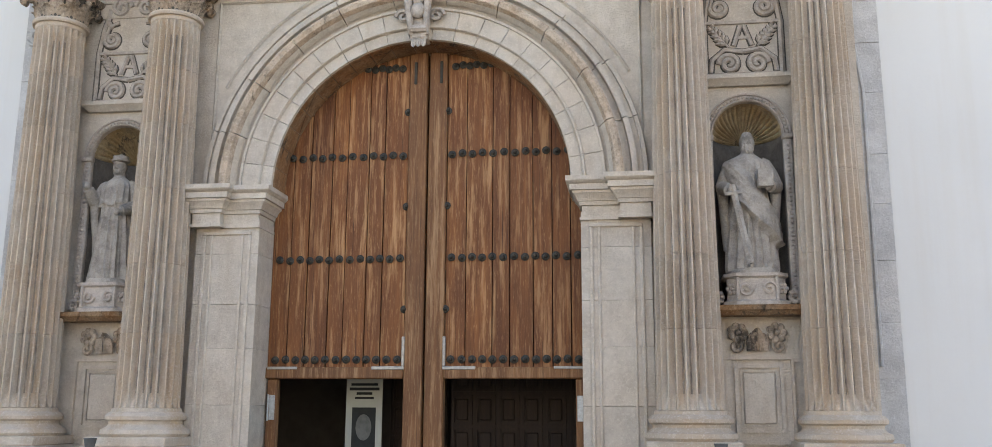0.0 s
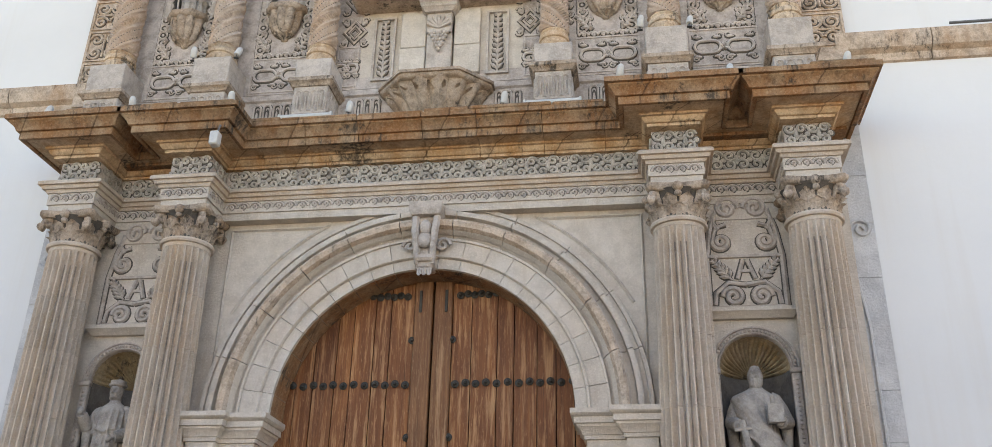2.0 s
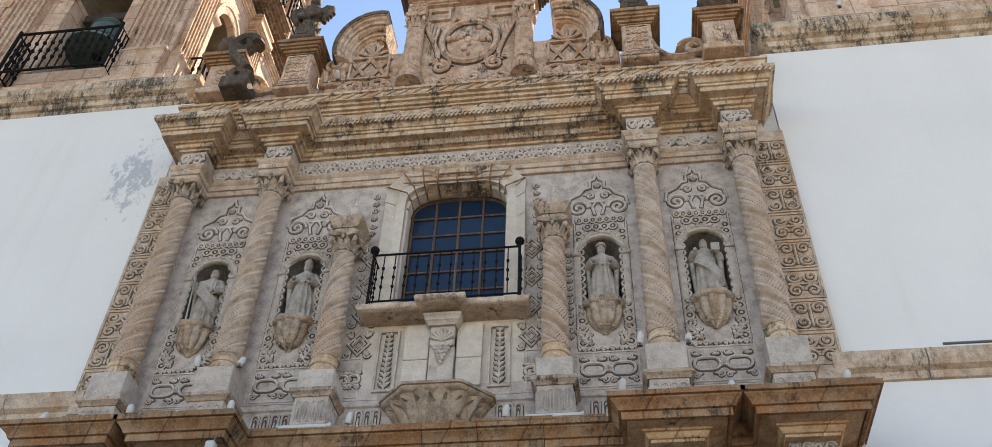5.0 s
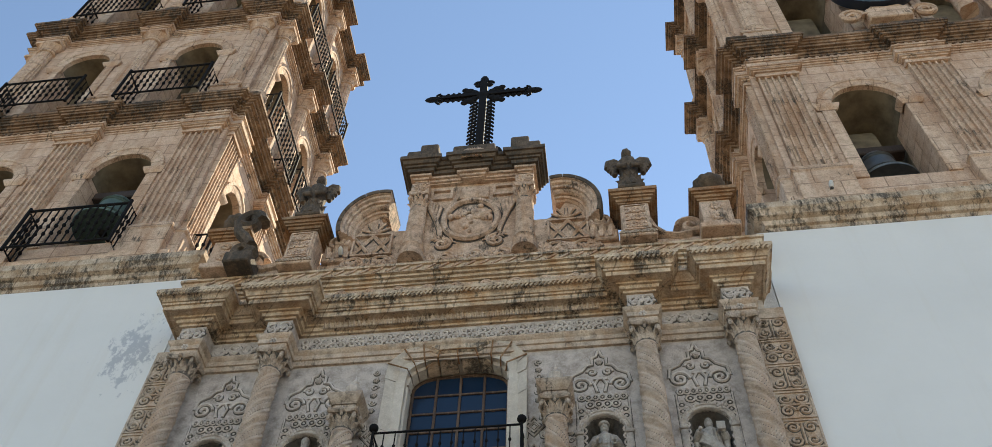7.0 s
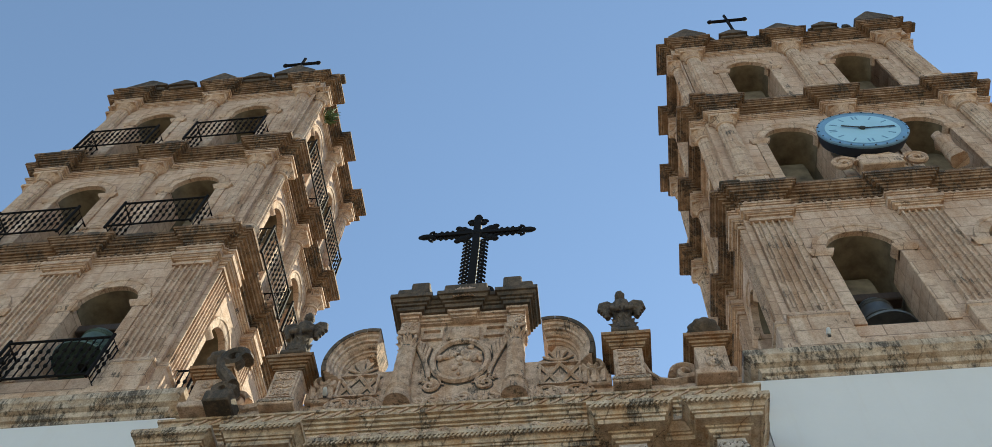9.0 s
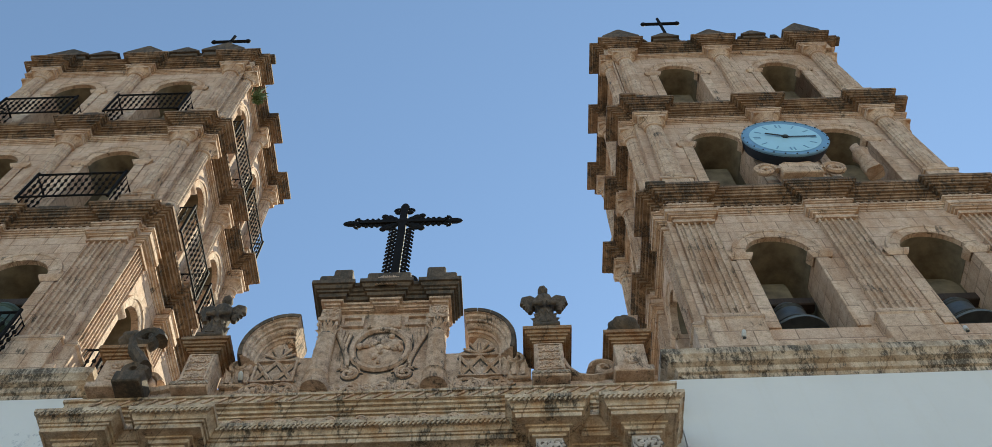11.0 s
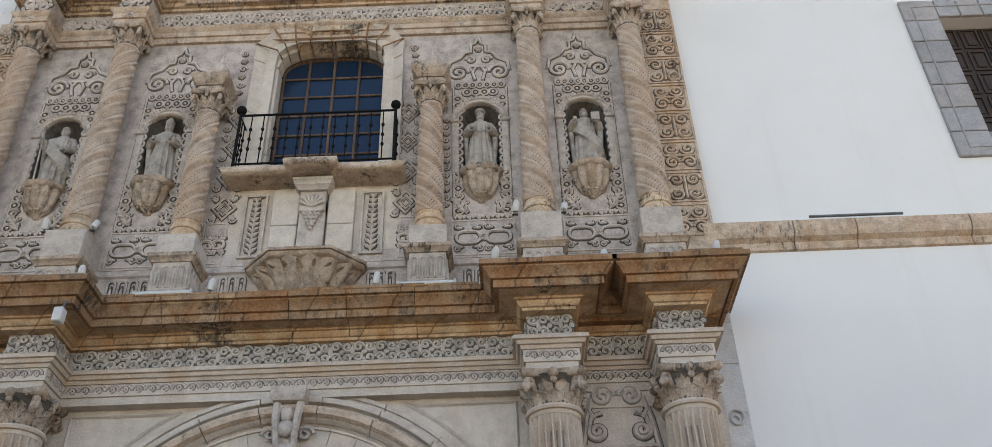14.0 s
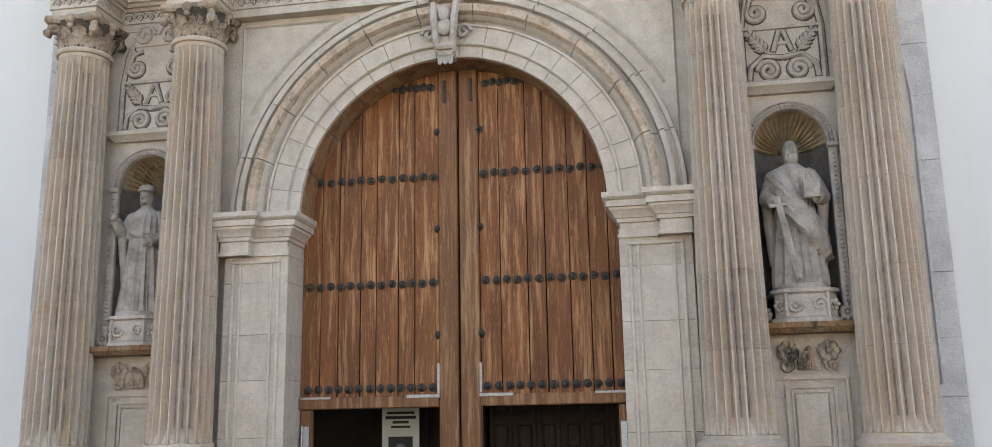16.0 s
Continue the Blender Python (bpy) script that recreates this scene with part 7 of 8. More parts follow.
def spear(sh):
    sh.ball((0, 0, 0.16), 0.11, 0.06, 0.20, 8)
    for e in (-1, 1):
        sh.tube(spiral(e * 0.12, -0.02, 0.115, 0, 1.2, 90 - 90 * e, e, 14), 0.032, 5)
    return sh


sp = spear(Shape())
part("arm_tip", Shape().add(sp.v, sp.f).moved(pose(1.05, 0, cz, 0, 90, 0)), IRON, cross)
part("arm_tip", Shape().add(sp.v, sp.f).moved(pose(-1.05, 0, cz, 0, -90, 0)), IRON, cross)
part("head_tip", Shape().add(sp.v, sp.f).moved(pose(0, 0, zt - 0.2)), IRON, cross)
def curl(pts, r, n=5):
    part("curl", Shape().tube(pts, r, n), IRON, cross)


for e in (-1, 1):
    z = 0.55
    while z < cz - 0.25:
        curl(spiral(e * 0.18, z, 0.10, 0, 1.25, 90 - 90 * e, e, 12), 0.028, 5)
        z += 0.165
    x = 0.35
    while x < 0.95:
        for k in (-1, 1):
            curl(spiral(e * x, cz + k * 0.13, 0.07, 0, 1.2, 90 * k, e * k, 11), 0.024, 5)
        x += 0.13
    curl(spiral(e * 0.32, 0.42, 0.24, 0, 1.3, 90 + 90 * e, -e), 0.045, 6)
    curl([(e * 0.08, 0, 0.75), (e * 0.2, 0, 0.6), (e * 0.28, 0, 0.45)], 0.03, 6)
for a in (35, 145, 215, 325):
    d = (math.cos(radians(a)), math.sin(radians(a)))
    fo = Shape()
    for q, r in ((0.26, 0.11), (0.40, 0.13), (0.54, 0.09)):
        fo.ball((d[0] * q, 0, cz + d[1] * q), r, 0.05, r, 8, warp=lambda an, t: 1 + 0.25 * math.sin(4 * an))
    part("leaf_spray", fo, IRON, cross)
fo = Shape().ball((0, 0, cz), 0.2, 0.08, 0.2, 10)
part("boss", fo, IRON, cross)
for e in (-1, 1):
    part("bud", Shape().ball((e * 0.13, 0, cz + 0.5), 0.10, 0.05, 0.08, 8), IRON, cross)

# ---- bell towers: one quarter face, repeated on the four sides ----
HB = 3.90   # half width of the bell stages
TC = 9.92   # distance of a tower's axis from the axis of the portal
ARCH_U = 1.73
DEEP = 0.68  # the towers are shallower than they are wide
TY = 0.02 + HB * DEEP
STAGES = ((15.85, 22.30, 16.72, 19.50, 0.74, 0.78), (22.30, 28.20, 22.9, 25.70, 0.72, 0.80), (28.20, 34.30, 28.9, 31.70, 0.70, 0.80))


def stage_path(h, brk, half, us, back=0.0):
    """Plan of a cornice round the square tower, breaking forward over each pilaster."""
    side = []
    for u in us:
        side += [(u - half, -h - back), (u - half, -h - brk), (u + half, -h - brk), (u + half, -h - back)]
    pts = []
    for k in range(4):
        a = math.pi / 2 * k
        c, s = round(math.cos(a)), round(math.sin(a))
        face = [(-h, -h)] + side
        pts += [(x * c - y * s, x * s + y * c) for x, y in face]
    return pts


def tower_mesh_set():
    """Shared meshes of one face of each stage, in coordinates about the tower's axis."""
    out = {}
    for n, (z0, z1, zb, zs, hw, _) in enumerate(STAGES):
        h = HB - 0.10 * n
        # wall with two arched openings
        hole = [arched(e * ARCH_U, hw, zb, zs) for e in (-1, 1)]
        out["wall", n] = Shape().prism([rect(-h, h - 1.3, z0, z1)] + hole, -h, -h + 1.3).mesh("wall", STONE_TOWER)
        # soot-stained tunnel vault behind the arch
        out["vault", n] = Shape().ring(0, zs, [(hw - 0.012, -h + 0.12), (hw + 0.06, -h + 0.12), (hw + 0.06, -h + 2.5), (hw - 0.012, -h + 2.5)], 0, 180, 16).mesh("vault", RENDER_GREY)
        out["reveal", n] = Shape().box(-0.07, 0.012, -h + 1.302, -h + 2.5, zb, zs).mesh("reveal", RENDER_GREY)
        vs = Shape()
        for e in (0.0,):
            nv = 11
            for i in range(nv):
                vs.ring(e * ARCH_U, zs, [(hw, -h + 0.2), (hw, -h - 0.05), (hw + 0.05, -h - 0.07), (hw + 0.2, -h - 0.07), (hw + 0.22, -h - 0.10), (hw + 0.30, -h - 0.10), (hw + 0.32, -h + 0.01)], 180 * i / nv + 0.25, 180 * (i + 1) / nv - 0.25, 2)
            for s in (-1, 1):
                a, b = sorted((e * ARCH_U + s * (hw - 0.05), e * ARCH_U + s * (hw + 0.36)))
                vs.moulding([(a, -h + 0.3), (a, -h - 0.06), (b, -h - 0.06), (b, -h + 0.02)], [(-0.02, zs - 0.20), (0.0, zs - 0.20), (0.03, zs - 0.14), (0.05, zs - 0.12), (0.08, zs - 0.04), (0.08, zs), (-0.02, zs)])
                a, b = sorted((e * ARCH_U + s * hw, e * ARCH_U + s * (hw + 0.28)))
                vs.box(a, b, -h - 0.06, -h + 0.02, zb, zs - 0.2, 0.015)
        out["arches", n] = vs.mesh("arch_moulding", STONE_TOWER_TRIM)
        us = (-3.36, 0.0, 3.36)
        pil = Shape()
        if n == 0:
            # flat fluted pilasters on pedestals
            w = 0.44
            pil.box(-w - 0.12, w + 0.12, -0.26, 0.02, zb - 0.85, zb + 0.18, 0.02)
            pil.moulding([(-w - 0.05, 0.0), (-w - 0.05, -0.20), (w + 0.05, -0.20), (w + 0.05, 0.0)], [(-0.05, zb + 0.14), (0.06, zb + 0.14), (0.10, zb + 0.18), (0.10, zb + 0.25), (0.04, zb + 0.27), (0.05, zb + 0.33), (0.0, zb + 0.40), (-0.05, zb + 0.40)])
            prof = []
            nf = 6
            for i in range(nf):
                x0 = -w + 2 * w * i / nf
                d = 2 * w / nf
                prof += [(x0, -0.18), (x0 + d * 0.24, -0.18), (x0 + d * 0.30, -0.10), (x0 + d * 0.62, -0.085), (x0 + d * 0.94, -0.10)]
            prof += [(w, -0.18), (w, 0.02), (-w, 0.02)]
            m = len(prof)
            zlo, zhi = zb + 0.36, 20.95
            v = [(x, y, z) for z in (zlo, zhi) for x, y in prof]
            pil.add(v, [(i, (i + 1) % m, m + (i + 1) % m, m + i) for i in range(m)] + [tuple(range(m))[::-1], tuple(m + i for i in range(m))])
            pil.moulding([(-w, 0.0), (-w, -0.17), (w, -0.17), (w, 0.0)], [(-0.05, 20.86), (0.05, 20.86), (0.06, 20.93), (0.01, 20.95), (0.01, 21.05), (0.07, 21.06), (0.07, 21.11), (0.12, 21.12), (0.15, 21.19), (0.19, 21.20), (0.19, 21.34), (-0.05, 21.34)]).box(-w, w, -0.16, 0.02, 20.9, 21.33)
        else:
            # engaged round fluted columns
            zt = z1 - 1.55
            pil.box(-0.40, 0.40, -0.42, 0.02, z0 + 0.05, z0 + 0.75, 0.02).box(-0.46, 0.46, -0.46, 0.02, z0 + 0.70, z0 + 0.82, 0.02)
            pil.lathe([(0.36, z0 + 0.82), (0.38, z0 + 0.90), (0.33, z0 + 0.96), (0.31, z0 + 1.0), (0.335, z0 + 1.06), (0.30, z0 + 1.10)], 24, (0, -0.12, 0))
            pil.lathe([(0.285, z0 + 1.1), (0.28, (z0 + zt) / 2), (0.24, zt)], 96, (0, -0.12, 0), warp=lambda a, z: 1 - 0.11 * max(0.0, abs(math.sin(a * 8)) - 0.35) ** 0.5)
            pil.lathe([(0.25, zt - 0.02), (0.29, zt), (0.29, zt + 0.05), (0.24, zt + 0.07), (0.26, zt + 0.2), (0.36, zt + 0.34), (0.40, zt + 0.38)], 24, (0, -0.12, 0))
            for k in range(7):
                a = math.pi + math.pi * (k + 0.5) / 7
                pil.leaf((0.24 * math.cos(a), -0.12 + 0.24 * math.sin(a), zt + 0.08), (math.cos(a), math.sin(a), 0), 0.28, 0.16, 0.6)
            pil.box(-0.40, 0.40, -0.50, 0.02, zt + 0.38, zt + 0.50, 0.02)
        out["pilaster", n] = pil.mesh("pilaster", STONE_TOWER_TRIM)
        # narrower pilaster strips that double the corners
        ze = 21.34 if n == 0 else z1 - 1.05
        out["corner", n] = Shape().box(-h - 0.05, -3.36 - 0.46 + 0.02 * n, -h - 0.05, -h + 0.3, z0 + 0.2, ze).mesh("corner_strip", STONE_TOWER)
        # entablature round all four sides
        base = ze if n == 0 else z1 - 1.05
        br = 0.20 if n == 0 else 0.34
        hf = 0.46 if n == 0 else 0.38
        pa = stage_path(h, br, hf, us)
        out["architrave", n] = Shape().moulding(pa, [(-0.3, base), (0.02, base), (0.02, base + 0.08), (0.055, base + 0.083), (0.055, base + 0.15), (0.10, base + 0.155), (0.115, base + 0.20), (0.15, base + 0.205), (0.15, base + 0.26), (-0.3, base + 0.28)], closed=True).mesh("architrave", STONE_TOWER_TRIM)
        out["frieze", n] = Shape().moulding(pa, [(-0.3, base + 0.26), (0.0, base + 0.26), (0.0, base + 0.52), (-0.3, base + 0.52)], closed=True).mesh("frieze", STONE_TOWER)
        den = Shape()
        u = -h + 0.1
        while u < h:
            on = any(abs(u - q) < hf for q in us)
            den.box(u, u + 0.075, -h - (br if on else 0.0) - 0.035, -h, base + 0.30, base + 0.47)
            u += 0.17
        out["dentils", n] = den.mesh("dentil_course", STONE_TOWER_TRIM)
        t = base + 0.52
        out["cornice", n] = Shape().moulding(pa, [(-0.3, t - 0.04), (0.05, t - 0.04), (0.05, t + 0.03), (0.10, t + 0.035), (0.12, t + 0.10), (0.18, t + 0.105), (0.18, t + 0.17), (0.27, t + 0.175), (0.27, t + 0.255), (0.32, t + 0.26), (0.34, t + 0.32), (0.39, t + 0.325), (0.39, t + 0.385), (0.43, t + 0.39), (0.43, t + 0.49), (0.36, t + 0.51), (-0.3, t + 0.55)], closed=True).mesh("cornice", STONE_TOWER_LIP)
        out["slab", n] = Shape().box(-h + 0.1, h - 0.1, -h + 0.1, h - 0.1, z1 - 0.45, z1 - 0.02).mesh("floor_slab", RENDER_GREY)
    return out


SET = tower_mesh_set()
BLOCK = Shape().box(0.004, 0.774, -0.022, 0.03, 0.004, 0.414, 0.012).mesh("ashlar_block", STONE_BLOCK)
for s in (-1, 1):
    tw = thing("bell_tower", (s * TC, TY, 0), "tall pinkish stone bell tower of three arcaded stages", "tower", "twin bell towers")
    tw.scale = (0.965, DEEP, 1)
    # base cornice above the white wall
    P = [(-4.66, -3.94), (4.66, -3.94), (4.66, 4.3), (-4.66, 4.3)]
    part("base_cornice", Shape().moulding(P, [(-0.8, 15.25), (0.0, 15.25), (0.03, 15.33), (0.10, 15.36), (0.14, 15.46), (0.26, 15.52), (0.30, 15.62), (0.36, 15.66), (0.36, 15.82), (0.30, 15.87), (-0.8, 15.90)], closed=True), STONE_LEDGE, tw, "cream base cornice streaked with black lichen")
    part("base_slab", Shape().box(-4.6, 4.6, -3.9, 4.25, 15.3, 15.86), STONE_TOWER_TRIM, tw)
    part("plinth", Shape().moulding(stage_path(HB + 0.16, 0.0, 0.1, ()), [(-0.5, 15.86), (0.06, 15.86), (0.06, 16.12), (0.0, 16.18), (-0.5, 16.2)], closed=True), STONE_TOWER_TRIM, tw)
    for n, (z0, z1, *_r) in enumerate(STAGES):
        h = HB - 0.10 * n
        for k in range(4):
            at = pose(0, 0, 0, 0, 0, 90 * k)
            part("wall", SET["wall", n], None, tw, at=at)
            for e in (-1, 1):
                part("arch_moulding", SET["arches", n], None, tw, at=at @ pose(e * ARCH_U, 0, 0))
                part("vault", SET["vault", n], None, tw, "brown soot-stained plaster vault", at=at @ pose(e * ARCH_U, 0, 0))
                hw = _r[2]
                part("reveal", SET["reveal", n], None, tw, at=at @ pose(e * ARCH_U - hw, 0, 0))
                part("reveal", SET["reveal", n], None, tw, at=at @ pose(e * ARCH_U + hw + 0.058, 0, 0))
            tagged(part("dentil_course", SET["dentils", n], None, tw, at=at), kind="stuff")
            part("corner_strip", SET["corner", n], None, tw, at=at)
            for u in (-3.36, 0.0, 3.36):
                part("pilaster", SET["pilaster", n], None, tw, at=at @ pose(u, -h, 0))
        # single ashlar blocks of the front wall
        if n < 2:
            zb_, zs_, hw_ = _r[0], _r[1], _r[2]
            zr, row = z0 + 0.36, 0
            while zr < z1 - 1.5:
                bx = -h + (0.39 if row % 2 else 0.02)
                while bx < h - 0.78:
                    clear = all(bx + 0.76 < u - 0.46 or bx > u + 0.46 for u in (-3.36, 0.0, 3.36))
                    for e in (-1, 1):
                        near = max(bx - e * ARCH_U, e * ARCH_U - bx - 0.77, 0.0) if not (bx < e * ARCH_U < bx + 0.77) else 0.0
                        if near < hw_ + 0.34 and zr < zs_ + math.sqrt(max(0.0, (hw_ + 0.34) ** 2 - near * near)):
                            clear = False
                    if clear:
                        part("ashlar_block", BLOCK, None, tw, at=pose(bx, -h - 0.004 * ((row * 3 + int(bx * 7)) % 3), zr))
                    bx += 0.39 if not clear else 0.78
                zr, row = zr + 0.42, row + 1
        for nm in ("architrave", "frieze", "cornice", "floor_slab"):
            part(nm, SET["slab" if nm == "floor_slab" else nm, n], None, tw)
    rnd = random.Random(60 + s)
    for n, (z0, z1, *_r) in enumerate(STAGES):
        h = HB - 0.10 * n
        zc_ = (21.34 if n == 0 else z1 - 1.05) + 1.03
        for k in (0, 1 if s < 0 else 3):
            u = -h - 0.3
            while u < h + 0.2:
                w = rnd.uniform(0.4, 1.05)
                on = any(abs(u + w / 2 - q) < 0.45 for q in (-3.36, 0.0, 3.36))
                y0 = -h - (0.20 if n == 0 else 0.34) * on - 0.36 - rnd.uniform(0.0, 0.05)
                if rnd.random() < 0.85:
                    part("cap_stone", Shape().box(u + 0.012, u + w - 0.012, y0, y0 + 0.5, zc_ - 0.04, zc_ + rnd.uniform(0.04, 0.15), 0.03), STONE_DARK if rnd.random() < 0.6 else STONE_TOWER_LIP, tw, at=pose(0, 0, 0, 0, 0, 90 * k))
                u += w
    part("core", Shape().box(-0.7, 0.7, -0.7, 0.7, 15.9, 34.0), RENDER_GREY, tw)
    rnd = random.Random(30 + s)
    for k in range(4):
        q = Shape()
        for u in (-3.4, -1.7, 0.0, 1.7, 3.4):
            hgt = 0.75 if abs(u) > 3 or u == 0 else 0.35
            q.box(u - 0.45, u + 0.45, -HB + 0.05, -HB + 0.7, 34.2, 34.35 + hgt, 0.05)
        q.box(-HB + 0.1, HB - 0.1, -HB + 0.15, -HB + 0.55, 34.2, 34.5, 0.03)
        part("parapet", q, STONE_DARK, tw, at=pose(0, 0, 0, 0, 0, 90 * k))
    for u, hg, wd in (((-3.3, 1.15, 0.6), (-1.7, 0.6, 0.45), (0.0, 0.85, 0.5), (1.5, 0.55, 0.4), (3.3, 1.25, 0.6)) if s > 0 else ((-3.0, 0.9, 0.7), (-1.6, 0.6, 0.5), (-0.2, 1.0, 0.6), (1.3, 0.7, 0.5), (2.7, 1.1, 0.7))):
        gb = Shape().box(u - wd, u + wd, -HB - 0.35, -HB + 0.3, 34.2, 34.2 + hg * 0.30, 0.04)
        gb.prism([[(u - wd * 1.12, 34.2 + hg * 0.30), (u + wd * 1.12, 34.2 + hg * 0.30), (u + wd * 1.12, 34.2 + hg * 0.40), (u + 0.05, 34.2 + hg), (u - 0.05, 34.2 + hg), (u - wd * 1.12, 34.2 + hg * 0.40)]], -HB - 0.45, -HB + 0.3)
        part("gable", gb, STONE_DARK, tw)
    for k in range(13):
        px = -3.6 + 0.6 * k + rnd.uniform(-0.12, 0.12)
        hh = rnd.uniform(0.25, 0.75)
        part("broken_pinnacle", Shape().lathe([(0.16, 0.0), (0.19, hh * 0.25), (0.09, hh * 0.45), (0.15, hh * 0.65), (0.05, hh * 0.9), (0.01, hh)], 8, (px, -HB - 0.1, 34.4), warp=lambda a, z: 1 + 0.15 * math.sin(3 * a + 9 * z)), STONE_DARK, tw)
    part("dome", Shape().lathe([(2.4, 34.3), (2.5, 35.4), (2.3, 36.6), (1.7, 37.6), (0.8, 38.3), (0.3, 38.5), (0.3, 39.2), (0.05, 39.4)], 24), STONE_TOWER_LIP, tw)
    wc = thing("weather_cross", (8.42 if s > 0 else -7.35, -0.15, 35.4 if s > 0 else 34.9), "small black iron cross on the tower top", "cross", "crosses of the towers")
    part("upright", Shape().tube([(0, 0, -0.7), (0, 0, 1.6)], 0.06, 6), IRON, wc)
    part("arm", Shape().tube([(-0.6, 0, 0.95), (0.6, 0, 0.95)], 0.06, 6).ball((-0.62, 0, 0.95), 0.11, 0.08, 0.11, 8).ball((0.62, 0, 0.95), 0.11, 0.08, 0.11, 8), IRON, wc)


# ---- bells ----
def bell(x, y, z, r, mat, label):
    t = thing("bell", (x, y, z), label, "bell", "bells of the towers")
    body = part("body", Shape().lathe([(r, 0.0), (r * 1.02, 0.04), (r * 0.97, 0.09), (r * 0.84, 0.17), (r * 0.70, 0.34), (r * 0.61, 0.58), (r * 0.56, 0.82), (r * 0.54, 0.94), (r * 0.46, 1.05), (r * 0.3, 1.11), (0.02, 1.13)], 40).lathe([(r * 0.98, 0.005), (r * 0.80, 0.13), (r * 0.62, 0.35), (r * 0.5, 0.85), (0.02, 1.0)], 32), mat, t)
    for zz, k in ((0.12, 0.905), (0.30, 0.725), (0.80, 0.562), (0.88, 0.55)):
        part("band", Shape().lathe([(r * k, zz), (r * k + 0.025, zz + 0.015), (r * k, zz + 0.03)], 32, caps=False), mat, body)
    part("yoke", Shape().box(-r * 1.05, r * 1.05, -0.14, 0.14, 1.2, 1.46, 0.03).tube([(-0.12, 0, 1.06), (-0.12, 0, 1.24)], 0.05, 6).tube([(0.12, 0, 1.06), (0.12, 0, 1.24)], 0.05, 6), WOOD_DARK, t, "dark timber yoke")
    part("clapper", Shape().tube([(0, 0, 1.0), (0, 0, 0.1)], 0.03, 6).ball((0, 0, 0.02), 0.1, 0.1, 0.12, 8), IRON, t)
    return t


bell(TC - ARCH_U, 0.85, 17.42, 0.64, BRONZE, "large dark bronze bell hanging in the tower arch")
bell(TC + ARCH_U, 0.85, 17.42, 0.64, BRONZE, "large dark bronze bell hanging in the tower arch")
bell(-TC + ARCH_U, 0.5, 17.8, 0.66, BRONZE_GREEN, "green-patinated bronze bell behind the arch railing")
bell(-TC - ARCH_U, 0.5, 17.8, 0.66, BRONZE_GREEN, "green-patinated bronze bell behind the arch railing")

# ---- iron railings of the left tower ----
for n, (z0, z1, zb, zs, hw, _) in enumerate(STAGES):
    h = HB - 0.10 * n
    w, dd = (1.1, 0.46) if n == 0 else (1.1, 0.62)
    zf = z0 + (0.28 if n == 0 else 0.06)
    for e in (-1, 1):
        build_railing("tower_railing", (-TC + e * ARCH_U, TY - h * DEEP, zf), w, dd, 1.3, 13, 4, "black iron railing across the arch of the tower", group="tower railings", heavy=1.9, knob=0.04)
        build_railing("tower_railing", (-TC + h * 0.965, TY + e * ARCH_U * DEEP, zf), w * 0.9, dd + 0.1, 1.3, 13, 4, "black iron railing across the arch of the tower", group="tower railings", rz=90, heavy=1.9, knob=0.04)

# ---- the clock ----
clock = thing("tower_clock", (TC - 0.22, -0.40, 24.5), "round blue tower clock with a pale dial", "clock")
part("drum", Shape().lathe([(1.00, -0.20), (1.08, 0.0), (1.09, 0.10)], 64).moved(pose(0, 0, 0, 90)), CLOCK_DARK, clock)
part("rim", Shape().lathe([(1.09, 0.08), (1.105, 0.13), (1.09, 0.165), (1.06, 0.17), (1.05, 0.15), (0.86, 0.14), (0.86, 0.10)], 64, caps=False).moved(pose(0, 0, 0, 90)), CLOCK_RIM, clock, "wide sky-blue rim")
for k in range(24):
    a = 2 * math.pi * k / 24
    part("bolt", Shape().lathe([(0.022, 0.165), (0.02, 0.185), (0.002, 0.19)], 8, (1.075 * math.cos(a), 1.075 * math.sin(a), 0)).moved(pose(0, 0, 0, 90)), CLOCK_DARK, clock)
dial = part("dial", Shape().lathe([(0.90, 0.148), (0.90, 0.155)], 64).moved(pose(0, 0, 0, 90)), CLOCK_FACE, clock)
for k in range(12):
    a = radians(90 - 30 * k)
    big = k % 3 == 0
    sh = Shape()
    for j in ((-0.05, 0.05) if big else (0.0,)):
        sh.box(j - 0.018, j + 0.018, -0.006, 0.0, -0.09, 0.09)
    part("hour_mark", sh, CLOCK_RIM, dial, at=pose(0.72 * math.cos(a), -0.157, 0.72 * math.sin(a), 0, -math.degrees(a) + 90, 0))
part("minute_pointer", Shape().box(-0.025, 0.025, -0.012, 0.0, -0.1, 0.78, 0.004), INK, clock, at=pose(0, -0.176, 0, 0, 92, 0))
part("hour_pointer", Shape().box(-0.035, 0.035, -0.012, 0.0, -0.1, 0.52, 0.004), INK, clock, at=pose(0, -0.19, 0, 0, -66, 0))
part("boss", Shape().lathe([(0.07, 0.16), (0.07, 0.21), (0.03, 0.22)], 16).moved(pose(0, 0, 0, 90)), INK, clock)
cs = thing("clock_scroll", (TC - 0.22, -0.3, 22.75), "carved stone scroll cradle under the clock", "bracket")
sh = Shape()
for e in (-1, 1):
    sh.tube(spiral(e * 0.85, 0.32, 0.3, 0, 1.6, 90 + 90 * e, -e), 0.075, 7)
    sh.tube([(e * 0.55, 0, 0.3), (e * 0.3, 0, 0.62), (0, 0, 0.55)], 0.08, 7)
sh.box(-0.5, 0.5, -0.1, 0.25, 0.0, 0.5, 0.03)
part("cradle", sh, STONE_TOWER_TRIM, cs)
